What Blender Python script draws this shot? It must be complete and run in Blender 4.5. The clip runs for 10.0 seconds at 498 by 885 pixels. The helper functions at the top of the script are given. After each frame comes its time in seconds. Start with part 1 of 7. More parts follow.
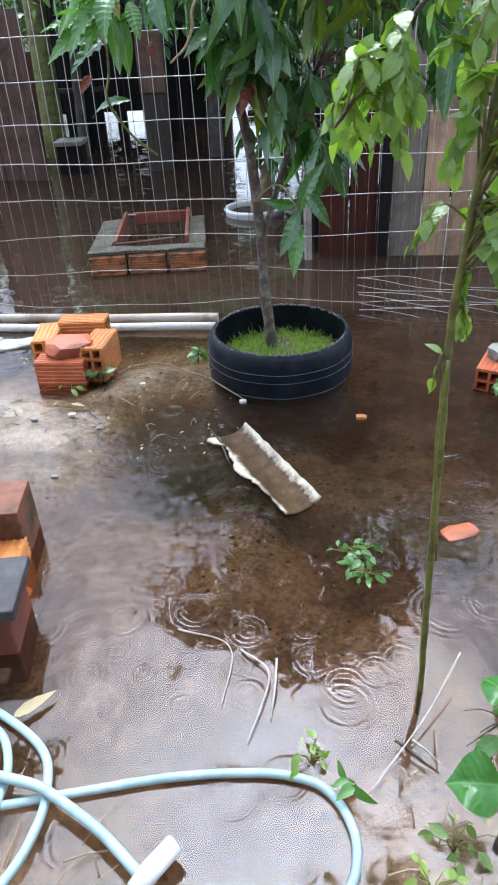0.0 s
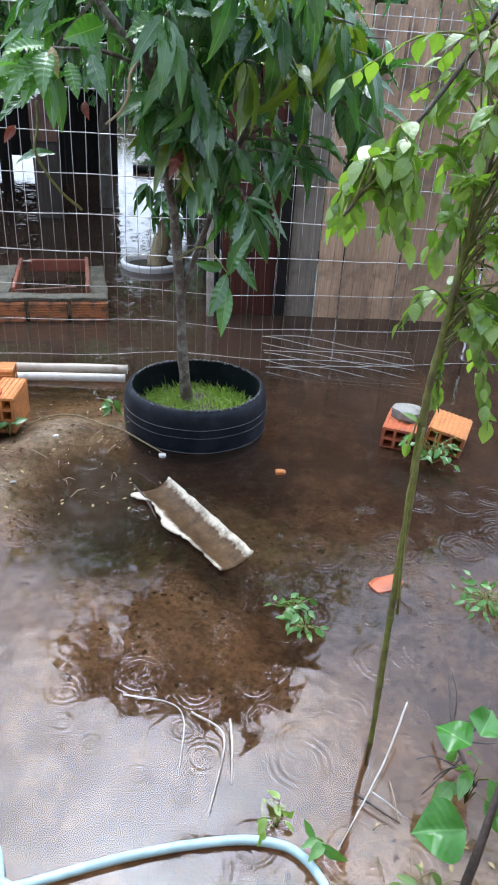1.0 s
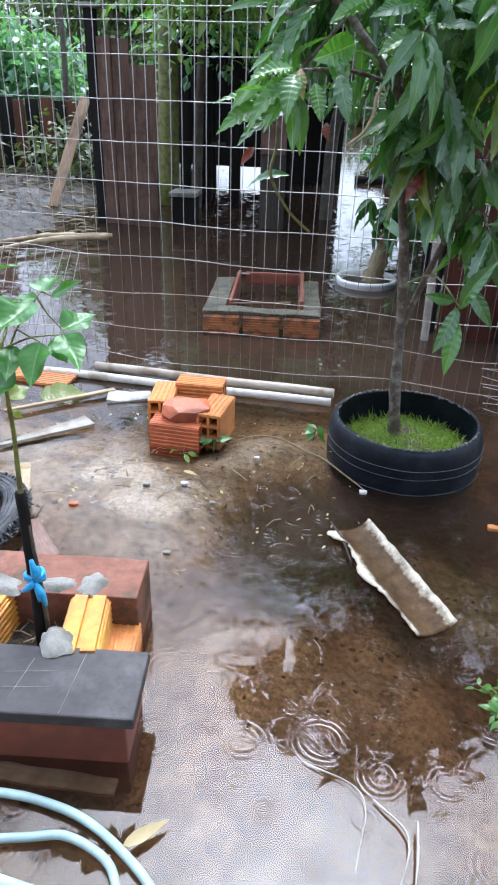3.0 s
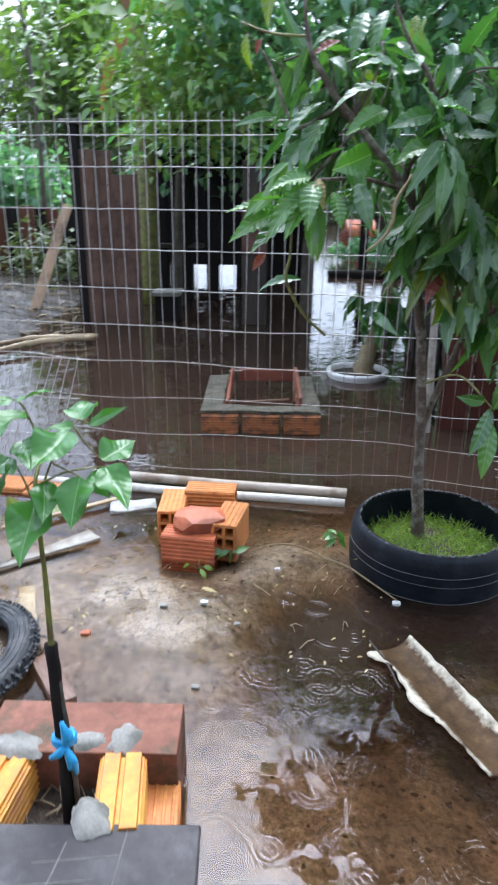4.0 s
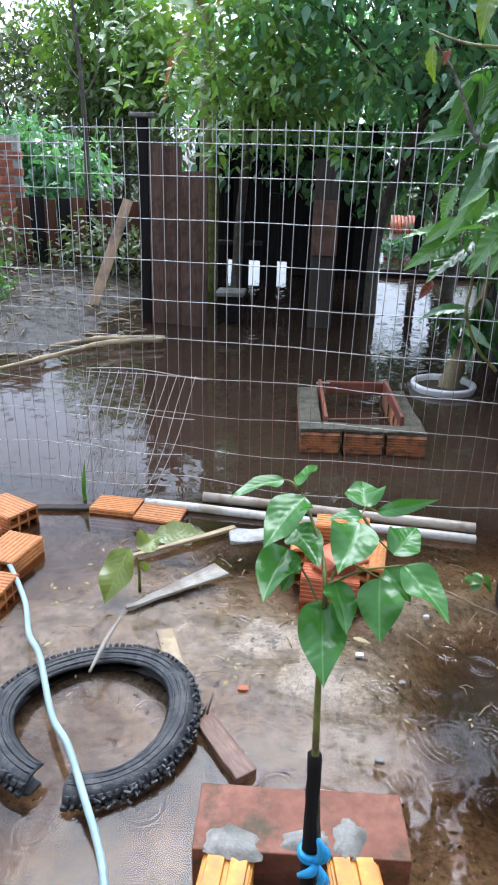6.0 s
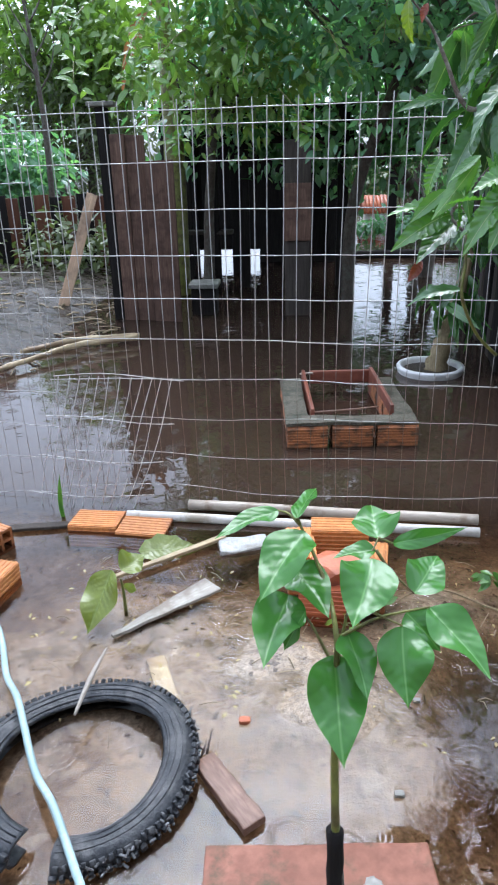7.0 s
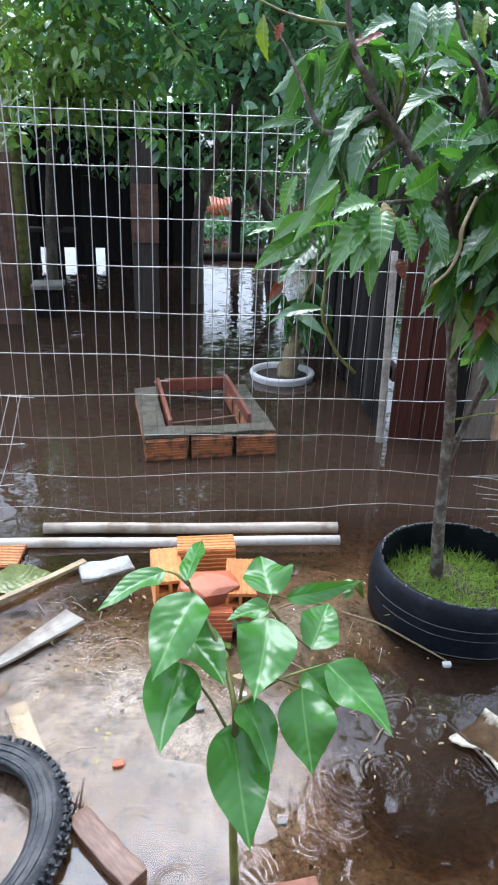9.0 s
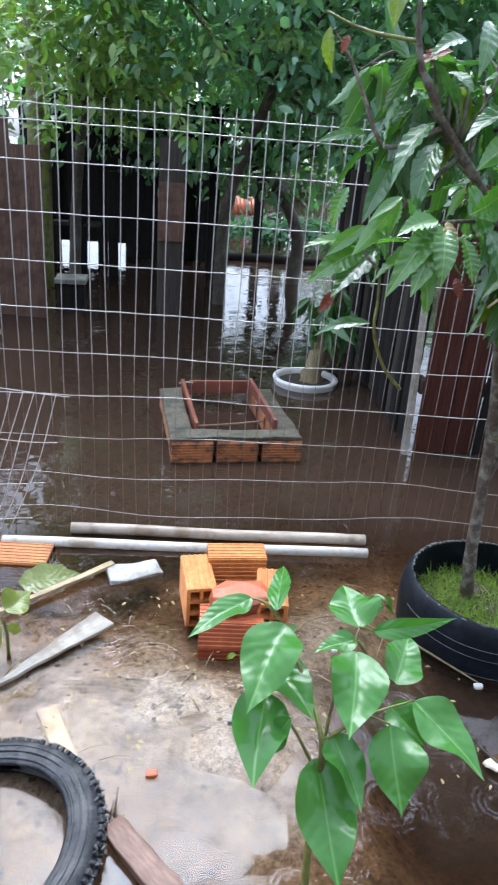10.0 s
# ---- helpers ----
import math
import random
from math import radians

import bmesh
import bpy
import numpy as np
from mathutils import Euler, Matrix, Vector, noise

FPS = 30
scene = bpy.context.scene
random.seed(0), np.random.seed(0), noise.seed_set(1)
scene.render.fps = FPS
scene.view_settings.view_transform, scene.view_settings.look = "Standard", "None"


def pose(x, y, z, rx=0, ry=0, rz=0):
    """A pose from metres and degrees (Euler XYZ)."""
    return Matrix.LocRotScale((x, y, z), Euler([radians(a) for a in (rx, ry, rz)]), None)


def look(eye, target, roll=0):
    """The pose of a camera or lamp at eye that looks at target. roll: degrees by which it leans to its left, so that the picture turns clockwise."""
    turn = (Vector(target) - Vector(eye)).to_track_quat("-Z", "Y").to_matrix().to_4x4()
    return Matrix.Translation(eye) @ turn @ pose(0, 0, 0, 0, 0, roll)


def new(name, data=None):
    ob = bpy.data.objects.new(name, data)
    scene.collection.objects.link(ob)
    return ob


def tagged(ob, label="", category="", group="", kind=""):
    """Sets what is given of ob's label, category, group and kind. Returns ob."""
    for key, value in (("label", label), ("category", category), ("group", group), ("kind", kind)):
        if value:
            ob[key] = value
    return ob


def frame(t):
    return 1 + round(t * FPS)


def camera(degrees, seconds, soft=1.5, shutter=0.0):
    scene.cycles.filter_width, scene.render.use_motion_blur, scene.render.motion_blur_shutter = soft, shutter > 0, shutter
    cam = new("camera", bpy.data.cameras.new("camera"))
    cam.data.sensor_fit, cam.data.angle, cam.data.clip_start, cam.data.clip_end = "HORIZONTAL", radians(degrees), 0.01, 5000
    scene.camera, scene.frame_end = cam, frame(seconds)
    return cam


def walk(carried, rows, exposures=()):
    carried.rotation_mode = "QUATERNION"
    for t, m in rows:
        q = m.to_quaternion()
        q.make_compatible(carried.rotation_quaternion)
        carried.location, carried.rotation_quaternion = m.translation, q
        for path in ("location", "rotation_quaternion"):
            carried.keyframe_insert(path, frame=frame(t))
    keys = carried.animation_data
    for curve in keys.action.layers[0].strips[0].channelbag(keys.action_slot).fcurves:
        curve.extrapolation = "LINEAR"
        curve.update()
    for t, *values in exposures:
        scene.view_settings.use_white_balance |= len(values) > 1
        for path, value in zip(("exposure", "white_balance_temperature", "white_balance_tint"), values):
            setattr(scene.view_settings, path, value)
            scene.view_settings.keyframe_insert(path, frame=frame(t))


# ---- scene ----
cam = camera(40.4, 10.0, soft=1.9, shutter=0.25)
PATH = [
    (0, (0.068, 0.322, 1.165), (0.041, 2.015, 0.101), -2.9),
    (0.5, (-0.040, 0.344, 1.164), (0.095, 2.037, 0.106), 2.1),
    (1, (-0.112, 0.329, 1.194), (0.250, 2.057, 0.257), 3.9),
    (1.5, (-0.131, 0.345, 1.227), (0.097, 2.081, 0.258), 2.9),
    (2, (-0.164, 0.388, 1.219), (-0.079, 2.157, 0.291), 1.9),
    (2.5, (-0.169, 0.431, 1.216), (-0.174, 2.195, 0.273), 0.9),
    (2.7, (-0.160, 0.447, 1.219), (-0.273, 2.206, 0.274), 0.9),
    (3.8, (-0.260, 0.583, 1.214), (-0.497, 2.369, 0.345), 2.6),
    (4, (-0.327, 0.609, 1.233), (-0.451, 2.474, 0.519), 0.5),
    (4.5, (-0.579, 0.692, 1.299), (-0.525, 2.565, 0.600), -0.5),
    (5, (-0.680, 0.710, 1.351), (-0.736, 2.600, 0.698), 3.1),
    (5.5, (-0.765, 0.737, 1.332), (-0.912, 2.625, 0.689), 2.4),
    (5.7, (-0.777, 0.742, 1.325), (-0.935, 2.612, 0.634), 2.4),
    (6.8, (-0.790, 0.899, 1.293), (-0.942, 2.737, 0.519), -1.8),
    (7, (-0.797, 0.937, 1.295), (-0.913, 2.778, 0.521), -1.5),
    (7.5, (-0.791, 0.971, 1.289), (-0.829, 2.804, 0.490), -1.7),
    (8, (-0.782, 0.996, 1.290), (-0.673, 2.818, 0.472), -0.5),
    (8.5, (-0.799, 1.011, 1.326), (-0.569, 2.845, 0.562), 0.2),
    (9, (-0.836, 1.020, 1.333), (-0.512, 2.833, 0.554), 2.0),
    (9.5, (-0.903, 1.046, 1.349), (-0.483, 2.856, 0.608), 4.6),
    (10, (-0.938, 1.059, 1.353), (-0.625, 2.873, 0.571), 4.5),
]
walk(cam, [(t, look(eye, target, roll)) for t, eye, target, roll in PATH], [(0, 1.74), (2.5, 1.80), (4, 1.64), (5.5, 1.50), (7, 1.58), (10, 1.72)])


# ---- world, sun, exposure ----
world = bpy.data.worlds.new("overcast_sky")
scene.world = world
world.use_nodes = True
wn, wl = world.node_tree.nodes, world.node_tree.links
sky = wn.new("ShaderNodeTexSky")
sky.sky_type, sky.sun_disc = "NISHITA", False
sky.sun_elevation, sky.sun_rotation = radians(63), radians(0)
sky.dust_density, sky.air_density = 3.5, 1.2
grey = wn.new("ShaderNodeHueSaturation")
grey.inputs["Saturation"].default_value = 0.22
wl.new(sky.outputs[0], grey.inputs["Color"])
cool = wn.new("ShaderNodeMix")
cool.data_type, cool.blend_type = "RGBA", "MULTIPLY"
cool.inputs[0].default_value, cool.inputs[7].default_value = 1.0, (0.83, 0.96, 1.20, 1)
wl.new(grey.outputs[0], cool.inputs[6])
wl.new(cool.outputs[2], wn["Background"].inputs["Color"])
wn["Background"].inputs["Strength"].default_value = 0.15
sun = new("sun", bpy.data.lights.new("sun", "SUN"))
sun.data.energy, sun.data.angle, sun.data.color = 0.5, radians(40), (1.0, 0.97, 0.93)
sun.matrix_world = look((0, 4.08, 8), (0, 0, 0))


# ---- materials ----
def nodes_of(name):
    m = bpy.data.materials.new(name)
    m.use_nodes = True
    n, l = m.node_tree.nodes, m.node_tree.links
    return m, n, l, n["Principled BSDF"]


def ramp(n, l, fac, stops):
    r = n.new("ShaderNodeValToRGB")
    e = r.color_ramp.elements
    while len(e) < len(stops):
        e.new(0.5)
    for k, (p, c) in zip(e, stops):
        k.position, k.color = p, (*c, 1)
    l.new(fac, r.inputs[0])
    return r.outputs[0]


def noise_tex(n, l, co, scale, detail=4.0, rough=0.6):
    t = n.new("ShaderNodeTexNoise")
    t.inputs["Scale"].default_value, t.inputs["Detail"].default_value, t.inputs["Roughness"].default_value = scale, detail, rough
    l.new(co, t.inputs["Vector"])
    return t.outputs["Fac"]


def mix_rgb(n, l, fac, a, b, mode="MIX"):
    x = n.new("ShaderNodeMix")
    x.data_type, x.blend_type = "RGBA", mode
    for socket, v in ((x.inputs[0], fac), (x.inputs[6], a), (x.inputs[7], b)):
        if isinstance(v, (int, float)):
            socket.default_value = v
        elif isinstance(v, tuple):
            socket.default_value = (*v, 1)
        else:
            l.new(v, socket)
    return x.outputs[2]


def calc(n, l, op, a, b=0.0):
    x = n.new("ShaderNodeMath")
    x.operation = op
    for socket, v in zip(x.inputs, (a, b)):
        if isinstance(v, (int, float)):
            socket.default_value = v
        else:
            l.new(v, socket)
    return x.outputs[0]


def surface(name, c1, c2, scale=6.0, rough=0.45, bump=0.3, depth=0.004, stain=None, stain_scale=2.5, stretch=(1, 1, 1), metal=0.0, vary=0.0, island=False, spec=0.5):
    """Two tones of grain, a coarse stain and fine relief; vary: brightness from piece to piece."""
    m, n, l, p = nodes_of(name)
    tc, mp = n.new("ShaderNodeTexCoord"), n.new("ShaderNodeMapping")
    l.new(tc.outputs["Object"], mp.inputs[0])
    mp.inputs["Scale"].default_value = stretch
    co = mp.outputs[0]
    fine, coarse = noise_tex(n, l, co, scale * 6, 5), noise_tex(n, l, co, scale, 3)
    col = ramp(n, l, fine, [(0.3, c1), (0.7, c2)])
    mid = tuple(0.5 * (a + b) for a, b in zip(c1, c2))
    col = mix_rgb(n, l, ramp(n, l, coarse, [(0.35, (0, 0, 0)), (0.7, (0.6, 0.6, 0.6))]), col, tuple(0.62 * v for v in mid))
    if stain:
        s = noise_tex(n, l, tc.outputs["Object"], stain_scale, 5, 0.65)
        col = mix_rgb(n, l, ramp(n, l, s, [(0.48, (0, 0, 0)), (0.62, (0.85, 0.85, 0.85))]), col, stain)
    if vary:
        if island:
            g = n.new("ShaderNodeNewGeometry")
            rnd = g.outputs["Random Per Island"]
        else:
            g = n.new("ShaderNodeObjectInfo")
            rnd = g.outputs["Random"]
        hs = n.new("ShaderNodeHueSaturation")
        l.new(col, hs.inputs["Color"])
        l.new(calc(n, l, "ADD", calc(n, l, "MULTIPLY", rnd, 2 * vary), 1 - vary), hs.inputs["Value"])
        col = hs.outputs[0]
    l.new(col, p.inputs["Base Color"])
    l.new(calc(n, l, "ADD", calc(n, l, "MULTIPLY", coarse, 0.3), rough - 0.15), p.inputs["Roughness"])
    p.inputs["Metallic"].default_value = metal
    p.inputs["Specular IOR Level"].default_value = spec
    b = n.new("ShaderNodeBump")
    b.inputs["Strength"].default_value, b.inputs["Distance"].default_value = bump, depth
    l.new(fine, b.inputs["Height"])
    l.new(b.outputs[0], p.inputs["Normal"])
    return m


def leaf_material(name, dark, light, rib, rough=0.3, veins=14.0, glow=0.35, wave=0.5, fold=45.0, deep=3.0, coat=0.0, spec=1.0):
    """Glossy leaf: midrib and side veins along the blade, tone from leaf to leaf, some light through the blade."""
    m, n, l, p = nodes_of(name)
    uv = n.new("ShaderNodeUVMap")
    uv.uv_map = "blade"
    sep = n.new("ShaderNodeSeparateXYZ")
    l.new(uv.outputs[0], sep.inputs[0])
    g = n.new("ShaderNodeNewGeometry")
    side = calc(n, l, "ABSOLUTE", calc(n, l, "SUBTRACT", sep.outputs[0], 0.5))
    col = ramp(n, l, g.outputs["Random Per Island"], [(0.0, dark), (0.75, tuple(0.5 * (a + b) for a, b in zip(dark, light))), (1.0, light)])
    tone = noise_tex(n, l, g.outputs["Position"], 18.0, 3)
    col = mix_rgb(n, l, calc(n, l, "MULTIPLY", tone, 0.5), col, light)
    col = mix_rgb(n, l, ramp(n, l, side, [(0.0, (1, 1, 1)), (0.028, (0, 0, 0))]), col, rib)
    l.new(col, p.inputs["Base Color"])
    p.inputs["Roughness"].default_value = rough
    p.inputs["Specular IOR Level"].default_value = spec
    p.inputs["Coat Weight"].default_value, p.inputs["Coat Roughness"].default_value = coat, 0.08
    count = calc(n, l, "ADD", calc(n, l, "MULTIPLY", g.outputs["Random Per Island"], 3.0 * veins), 4.6 * veins)
    drift = calc(n, l, "MULTIPLY", noise_tex(n, l, g.outputs["Position"], 30.0, 2), 7.0)
    vein = calc(n, l, "SINE", calc(n, l, "ADD", calc(n, l, "MULTIPLY", calc(n, l, "SUBTRACT", sep.outputs[1], calc(n, l, "MULTIPLY", side, 0.55)), count), drift))
    vein = calc(n, l, "MULTIPLY", vein, ramp(n, l, noise_tex(n, l, g.outputs["Position"], 11.0, 1), [(0.36, (0.1, 0.1, 0.1)), (0.68, (1, 1, 1))]))
    crease = noise_tex(n, l, g.outputs["Position"], fold, 2)
    b = n.new("ShaderNodeBump")
    b.inputs["Strength"].default_value, b.inputs["Distance"].default_value = 0.6, 0.002 * wave + 0.001
    l.new(calc(n, l, "ADD", calc(n, l, "MULTIPLY", vein, wave), calc(n, l, "MULTIPLY", crease, deep)), b.inputs["Height"])
    l.new(b.outputs[0], p.inputs["Normal"])
    tr, add = n.new("ShaderNodeBsdfTranslucent"), n.new("ShaderNodeMixShader")
    l.new(mix_rgb(n, l, 1.0, col, (1.0, 1.15, 0.45), "MULTIPLY"), tr.inputs["Color"])
    add.inputs[0].default_value = glow
    l.new(p.outputs[0], add.inputs[1])
    l.new(tr.outputs[0], add.inputs[2])
    l.new(add.outputs[0], n["Material Output"].inputs["Surface"])
    return m


def ground_material():
    """Wet sand with grit; hollows browner for silt and for light lost in deeper water; leaf litter specks."""
    m, n, l, p = nodes_of("wet_sand")
    g = n.new("ShaderNodeNewGeometry")
    co = g.outputs["Position"]
    sep = n.new("ShaderNodeSeparateXYZ")
    l.new(co, sep.inputs[0])
    grit, mid, big = noise_tex(n, l, co, 160, 4, 0.7), noise_tex(n, l, co, 9.0, 5, 0.65), noise_tex(n, l, co, 2.2, 4)
    sand = ramp(n, l, grit, [(0.25, (0.185, 0.143, 0.105)), (0.5, (0.33, 0.264, 0.200)), (0.8, (0.42, 0.340, 0.262))])
    sand = mix_rgb(n, l, ramp(n, l, mid, [(0.44, (0, 0, 0)), (0.62, (0.85, 0.85, 0.85))]), sand, (0.145, 0.106, 0.074))
    # lower ground turns brown: some silt, and the water's depth darkening painted in
    h = calc(n, l, "ADD", calc(n, l, "ADD", sep.outputs[2], 0.012), calc(n, l, "ADD", calc(n, l, "MULTIPLY", mid, 0.13), calc(n, l, "MULTIPLY", big, 0.05)))
    silt_and_depth = ramp(n, l, calc(n, l, "ADD", calc(n, l, "MULTIPLY", h, 7.0), 0.5), [(0.42, (1, 1, 1)), (1.0, (0, 0, 0))])
    col = mix_rgb(n, l, silt_and_depth, sand, (0.112, 0.068, 0.038))
    # pale sand swept clear of silt in uneven patches
    swept = noise_tex(n, l, co, 5.2, 5, 0.62)
    col = mix_rgb(n, l, ramp(n, l, swept, [(0.45, (0, 0, 0)), (0.58, (0.72, 0.72, 0.72))]), col, mix_rgb(n, l, 1.0, sand, (0.95, 0.86, 0.74), "MULTIPLY"))
    clods = noise_tex(n, l, co, 52, 3, 0.7)
    col = mix_rgb(n, l, 0.55, col, ramp(n, l, clods, [(0.34, (0.35, 0.33, 0.30)), (0.52, (1.0, 1.0, 1.0)), (0.70, (1.45, 1.42, 1.36))]), "MULTIPLY")
    spots = ramp(n, l, noise_tex(n, l, co, 34, 2, 0.5), [(0.66, (0, 0, 0)), (0.70, (0.8, 0.8, 0.8))])
    col = mix_rgb(n, l, spots, col, (0.05, 0.035, 0.025))
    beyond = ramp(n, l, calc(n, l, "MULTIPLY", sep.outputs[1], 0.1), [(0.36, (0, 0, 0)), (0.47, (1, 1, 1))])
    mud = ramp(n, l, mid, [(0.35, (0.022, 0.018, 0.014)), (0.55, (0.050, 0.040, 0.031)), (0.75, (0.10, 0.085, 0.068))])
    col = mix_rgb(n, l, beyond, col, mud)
    l.new(col, p.inputs["Base Color"])
    l.new(ramp(n, l, mid, [(0.35, (0.16, 0.16, 0.16)), (0.7, (0.42, 0.42, 0.42))]), p.inputs["Roughness"])
    # only soil that stands out of the water has a glossy skin, and the far mud is duller
    wet = n.new("ShaderNodeMath")
    wet.operation = "MULTIPLY"
    l.new(ramp(n, l, calc(n, l, "ADD", calc(n, l, "MULTIPLY", sep.outputs[2], 50.0), 0.5), [(0.4, (0, 0, 0)), (0.6, (0.42, 0.42, 0.42))]), wet.inputs[0])
    l.new(calc(n, l, "SUBTRACT", 1.0, calc(n, l, "MULTIPLY", beyond, 0.7)), wet.inputs[1])
    l.new(wet.outputs[0], p.inputs["Specular IOR Level"])
    b = n.new("ShaderNodeBump")
    b.inputs["Strength"].default_value, b.inputs["Distance"].default_value = 0.5, 0.004
    l.new(calc(n, l, "ADD", calc(n, l, "ADD", grit, calc(n, l, "MULTIPLY", clods, 1.6)), calc(n, l, "MULTIPLY", mid, 2.0)), b.inputs["Height"])
    l.new(b.outputs[0], p.inputs["Normal"])
    return m


def water_material():
    """Tea-brown flood water, clear enough for the bed where it is shallow, with rings of rain drops."""
    m, n, l, p = nodes_of("flood_water")
    g = n.new("ShaderNodeNewGeometry")
    co = g.outputs["Position"]
    wob = n.new("ShaderNodeTexNoise")
    wob.inputs["Scale"].default_value, wob.inputs["Detail"].default_value = 7.0, 2.0
    l.new(co, wob.inputs["Vector"])
    warp = n.new("ShaderNodeVectorMath")
    warp.operation = "MULTIPLY_ADD"
    warp.inputs[1].default_value = (0.016, 0.016, 0.0)
    l.new(wob.outputs["Color"], warp.inputs[0])
    l.new(co, warp.inputs[2])
    height = None
    # cells a metre, wave length in metres, wave height, share of cells with no ring
    for scale, length, amp, still, seed in ((3.6, 0.0175, 0.75, 0.45, 0.0), (4.6, 0.0160, 0.78, 0.40, 7.3), (5.9, 0.0140, 0.74, 0.32, 3.1), (7.8, 0.0125, 0.60, 0.40, 5.7)):
        mp = n.new("ShaderNodeMapping")
        mp.inputs["Location"].default_value = (seed, seed * 1.7, 0)
        l.new(warp.outputs[0], mp.inputs[0])
        cell, rim = n.new("ShaderNodeTexVoronoi"), n.new("ShaderNodeTexVoronoi")
        rim.feature = "DISTANCE_TO_EDGE"
        for v in (cell, rim):
            v.voronoi_dimensions = "2D"
            v.inputs["Scale"].default_value, v.inputs["Randomness"].default_value = scale, 0.85
            l.new(mp.outputs[0], v.inputs["Vector"])
        pick = n.new("ShaderNodeSeparateColor")
        l.new(cell.outputs["Color"], pick.inputs[0])
        d = cell.outputs["Distance"]
        reach = calc(n, l, "ADD", calc(n, l, "MULTIPLY", pick.outputs[0], 0.27), 0.03)
        wave = calc(n, l, "SINE", calc(n, l, "MULTIPLY", d, 2 * math.pi / (length * scale)))
        near = calc(n, l, "MAXIMUM", calc(n, l, "SUBTRACT", 1.0, calc(n, l, "ABSOLUTE", calc(n, l, "MULTIPLY", calc(n, l, "SUBTRACT", d, reach), 7.5))), 0.0)
        live = calc(n, l, "MULTIPLY", calc(n, l, "GREATER_THAN", pick.outputs[1], still), calc(n, l, "ADD", calc(n, l, "MULTIPLY", pick.outputs[2], 0.8), 0.25))
        fade = calc(n, l, "MINIMUM", calc(n, l, "MULTIPLY", rim.outputs["Distance"], 7.0), 1.0)
        broken = ramp(n, l, noise_tex(n, l, mp.outputs[0], 9.0, 2), [(0.36, (0.25, 0.25, 0.25)), (0.56, (1, 1, 1))])
        ring = calc(n, l, "MULTIPLY", calc(n, l, "MULTIPLY", wave, near), calc(n, l, "MULTIPLY", calc(n, l, "MULTIPLY", live, fade), amp))
        ring = calc(n, l, "MULTIPLY", ring, broken)
        height = ring if height is None else calc(n, l, "ADD", height, ring)
    gusts = ramp(n, l, noise_tex(n, l, co, 1.5, 2), [(0.40, (0.35, 0.35, 0.35)), (0.60, (1, 1, 1))])
    height = calc(n, l, "MULTIPLY", height, gusts)
    chop = noise_tex(n, l, co, 7.0, 2, 0.5)
    height = calc(n, l, "ADD", height, calc(n, l, "ADD", calc(n, l, "MULTIPLY", chop, 2.3), calc(n, l, "MULTIPLY", noise_tex(n, l, co, 20.0, 1, 0.4), 0.12)))
    b = n.new("ShaderNodeBump")
    b.inputs["Strength"].default_value, b.inputs["Distance"].default_value = 1.0, 0.001
    l.new(height, b.inputs["Height"])
    clear, murk, gloss = n.new("ShaderNodeBsdfTransparent"), n.new("ShaderNodeBsdfDiffuse"), n.new("ShaderNodeBsdfGlossy")
    murk.inputs["Color"].default_value = (0.046, 0.028, 0.019, 1)
    gloss.inputs["Roughness"].default_value = 0.03
    l.new(b.outputs[0], gloss.inputs["Normal"])
    body, top, fr = n.new("ShaderNodeMixShader"), n.new("ShaderNodeMixShader"), n.new("ShaderNodeFresnel")
    deep = n.new("ShaderNodeAttribute")
    deep.attribute_name = "depth"
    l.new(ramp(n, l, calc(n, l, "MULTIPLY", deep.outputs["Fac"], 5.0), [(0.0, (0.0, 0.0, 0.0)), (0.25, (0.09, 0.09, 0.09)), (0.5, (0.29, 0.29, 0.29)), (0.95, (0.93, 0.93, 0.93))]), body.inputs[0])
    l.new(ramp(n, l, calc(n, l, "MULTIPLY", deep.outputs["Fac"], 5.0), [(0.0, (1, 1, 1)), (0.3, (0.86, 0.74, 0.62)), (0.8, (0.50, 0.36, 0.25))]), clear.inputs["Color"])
    fr.inputs["IOR"].default_value = 1.47
    l.new(b.outputs[0], fr.inputs["Normal"])
    l.new(clear.outputs[0], body.inputs[1])
    l.new(murk.outputs[0], body.inputs[2])
    l.new(fr.outputs[0], top.inputs[0])
    l.new(body.outputs[0], top.inputs[1])
    l.new(gloss.outputs[0], top.inputs[2])
    l.new(top.outputs[0], n["Material Output"].inputs["Surface"])
    return m


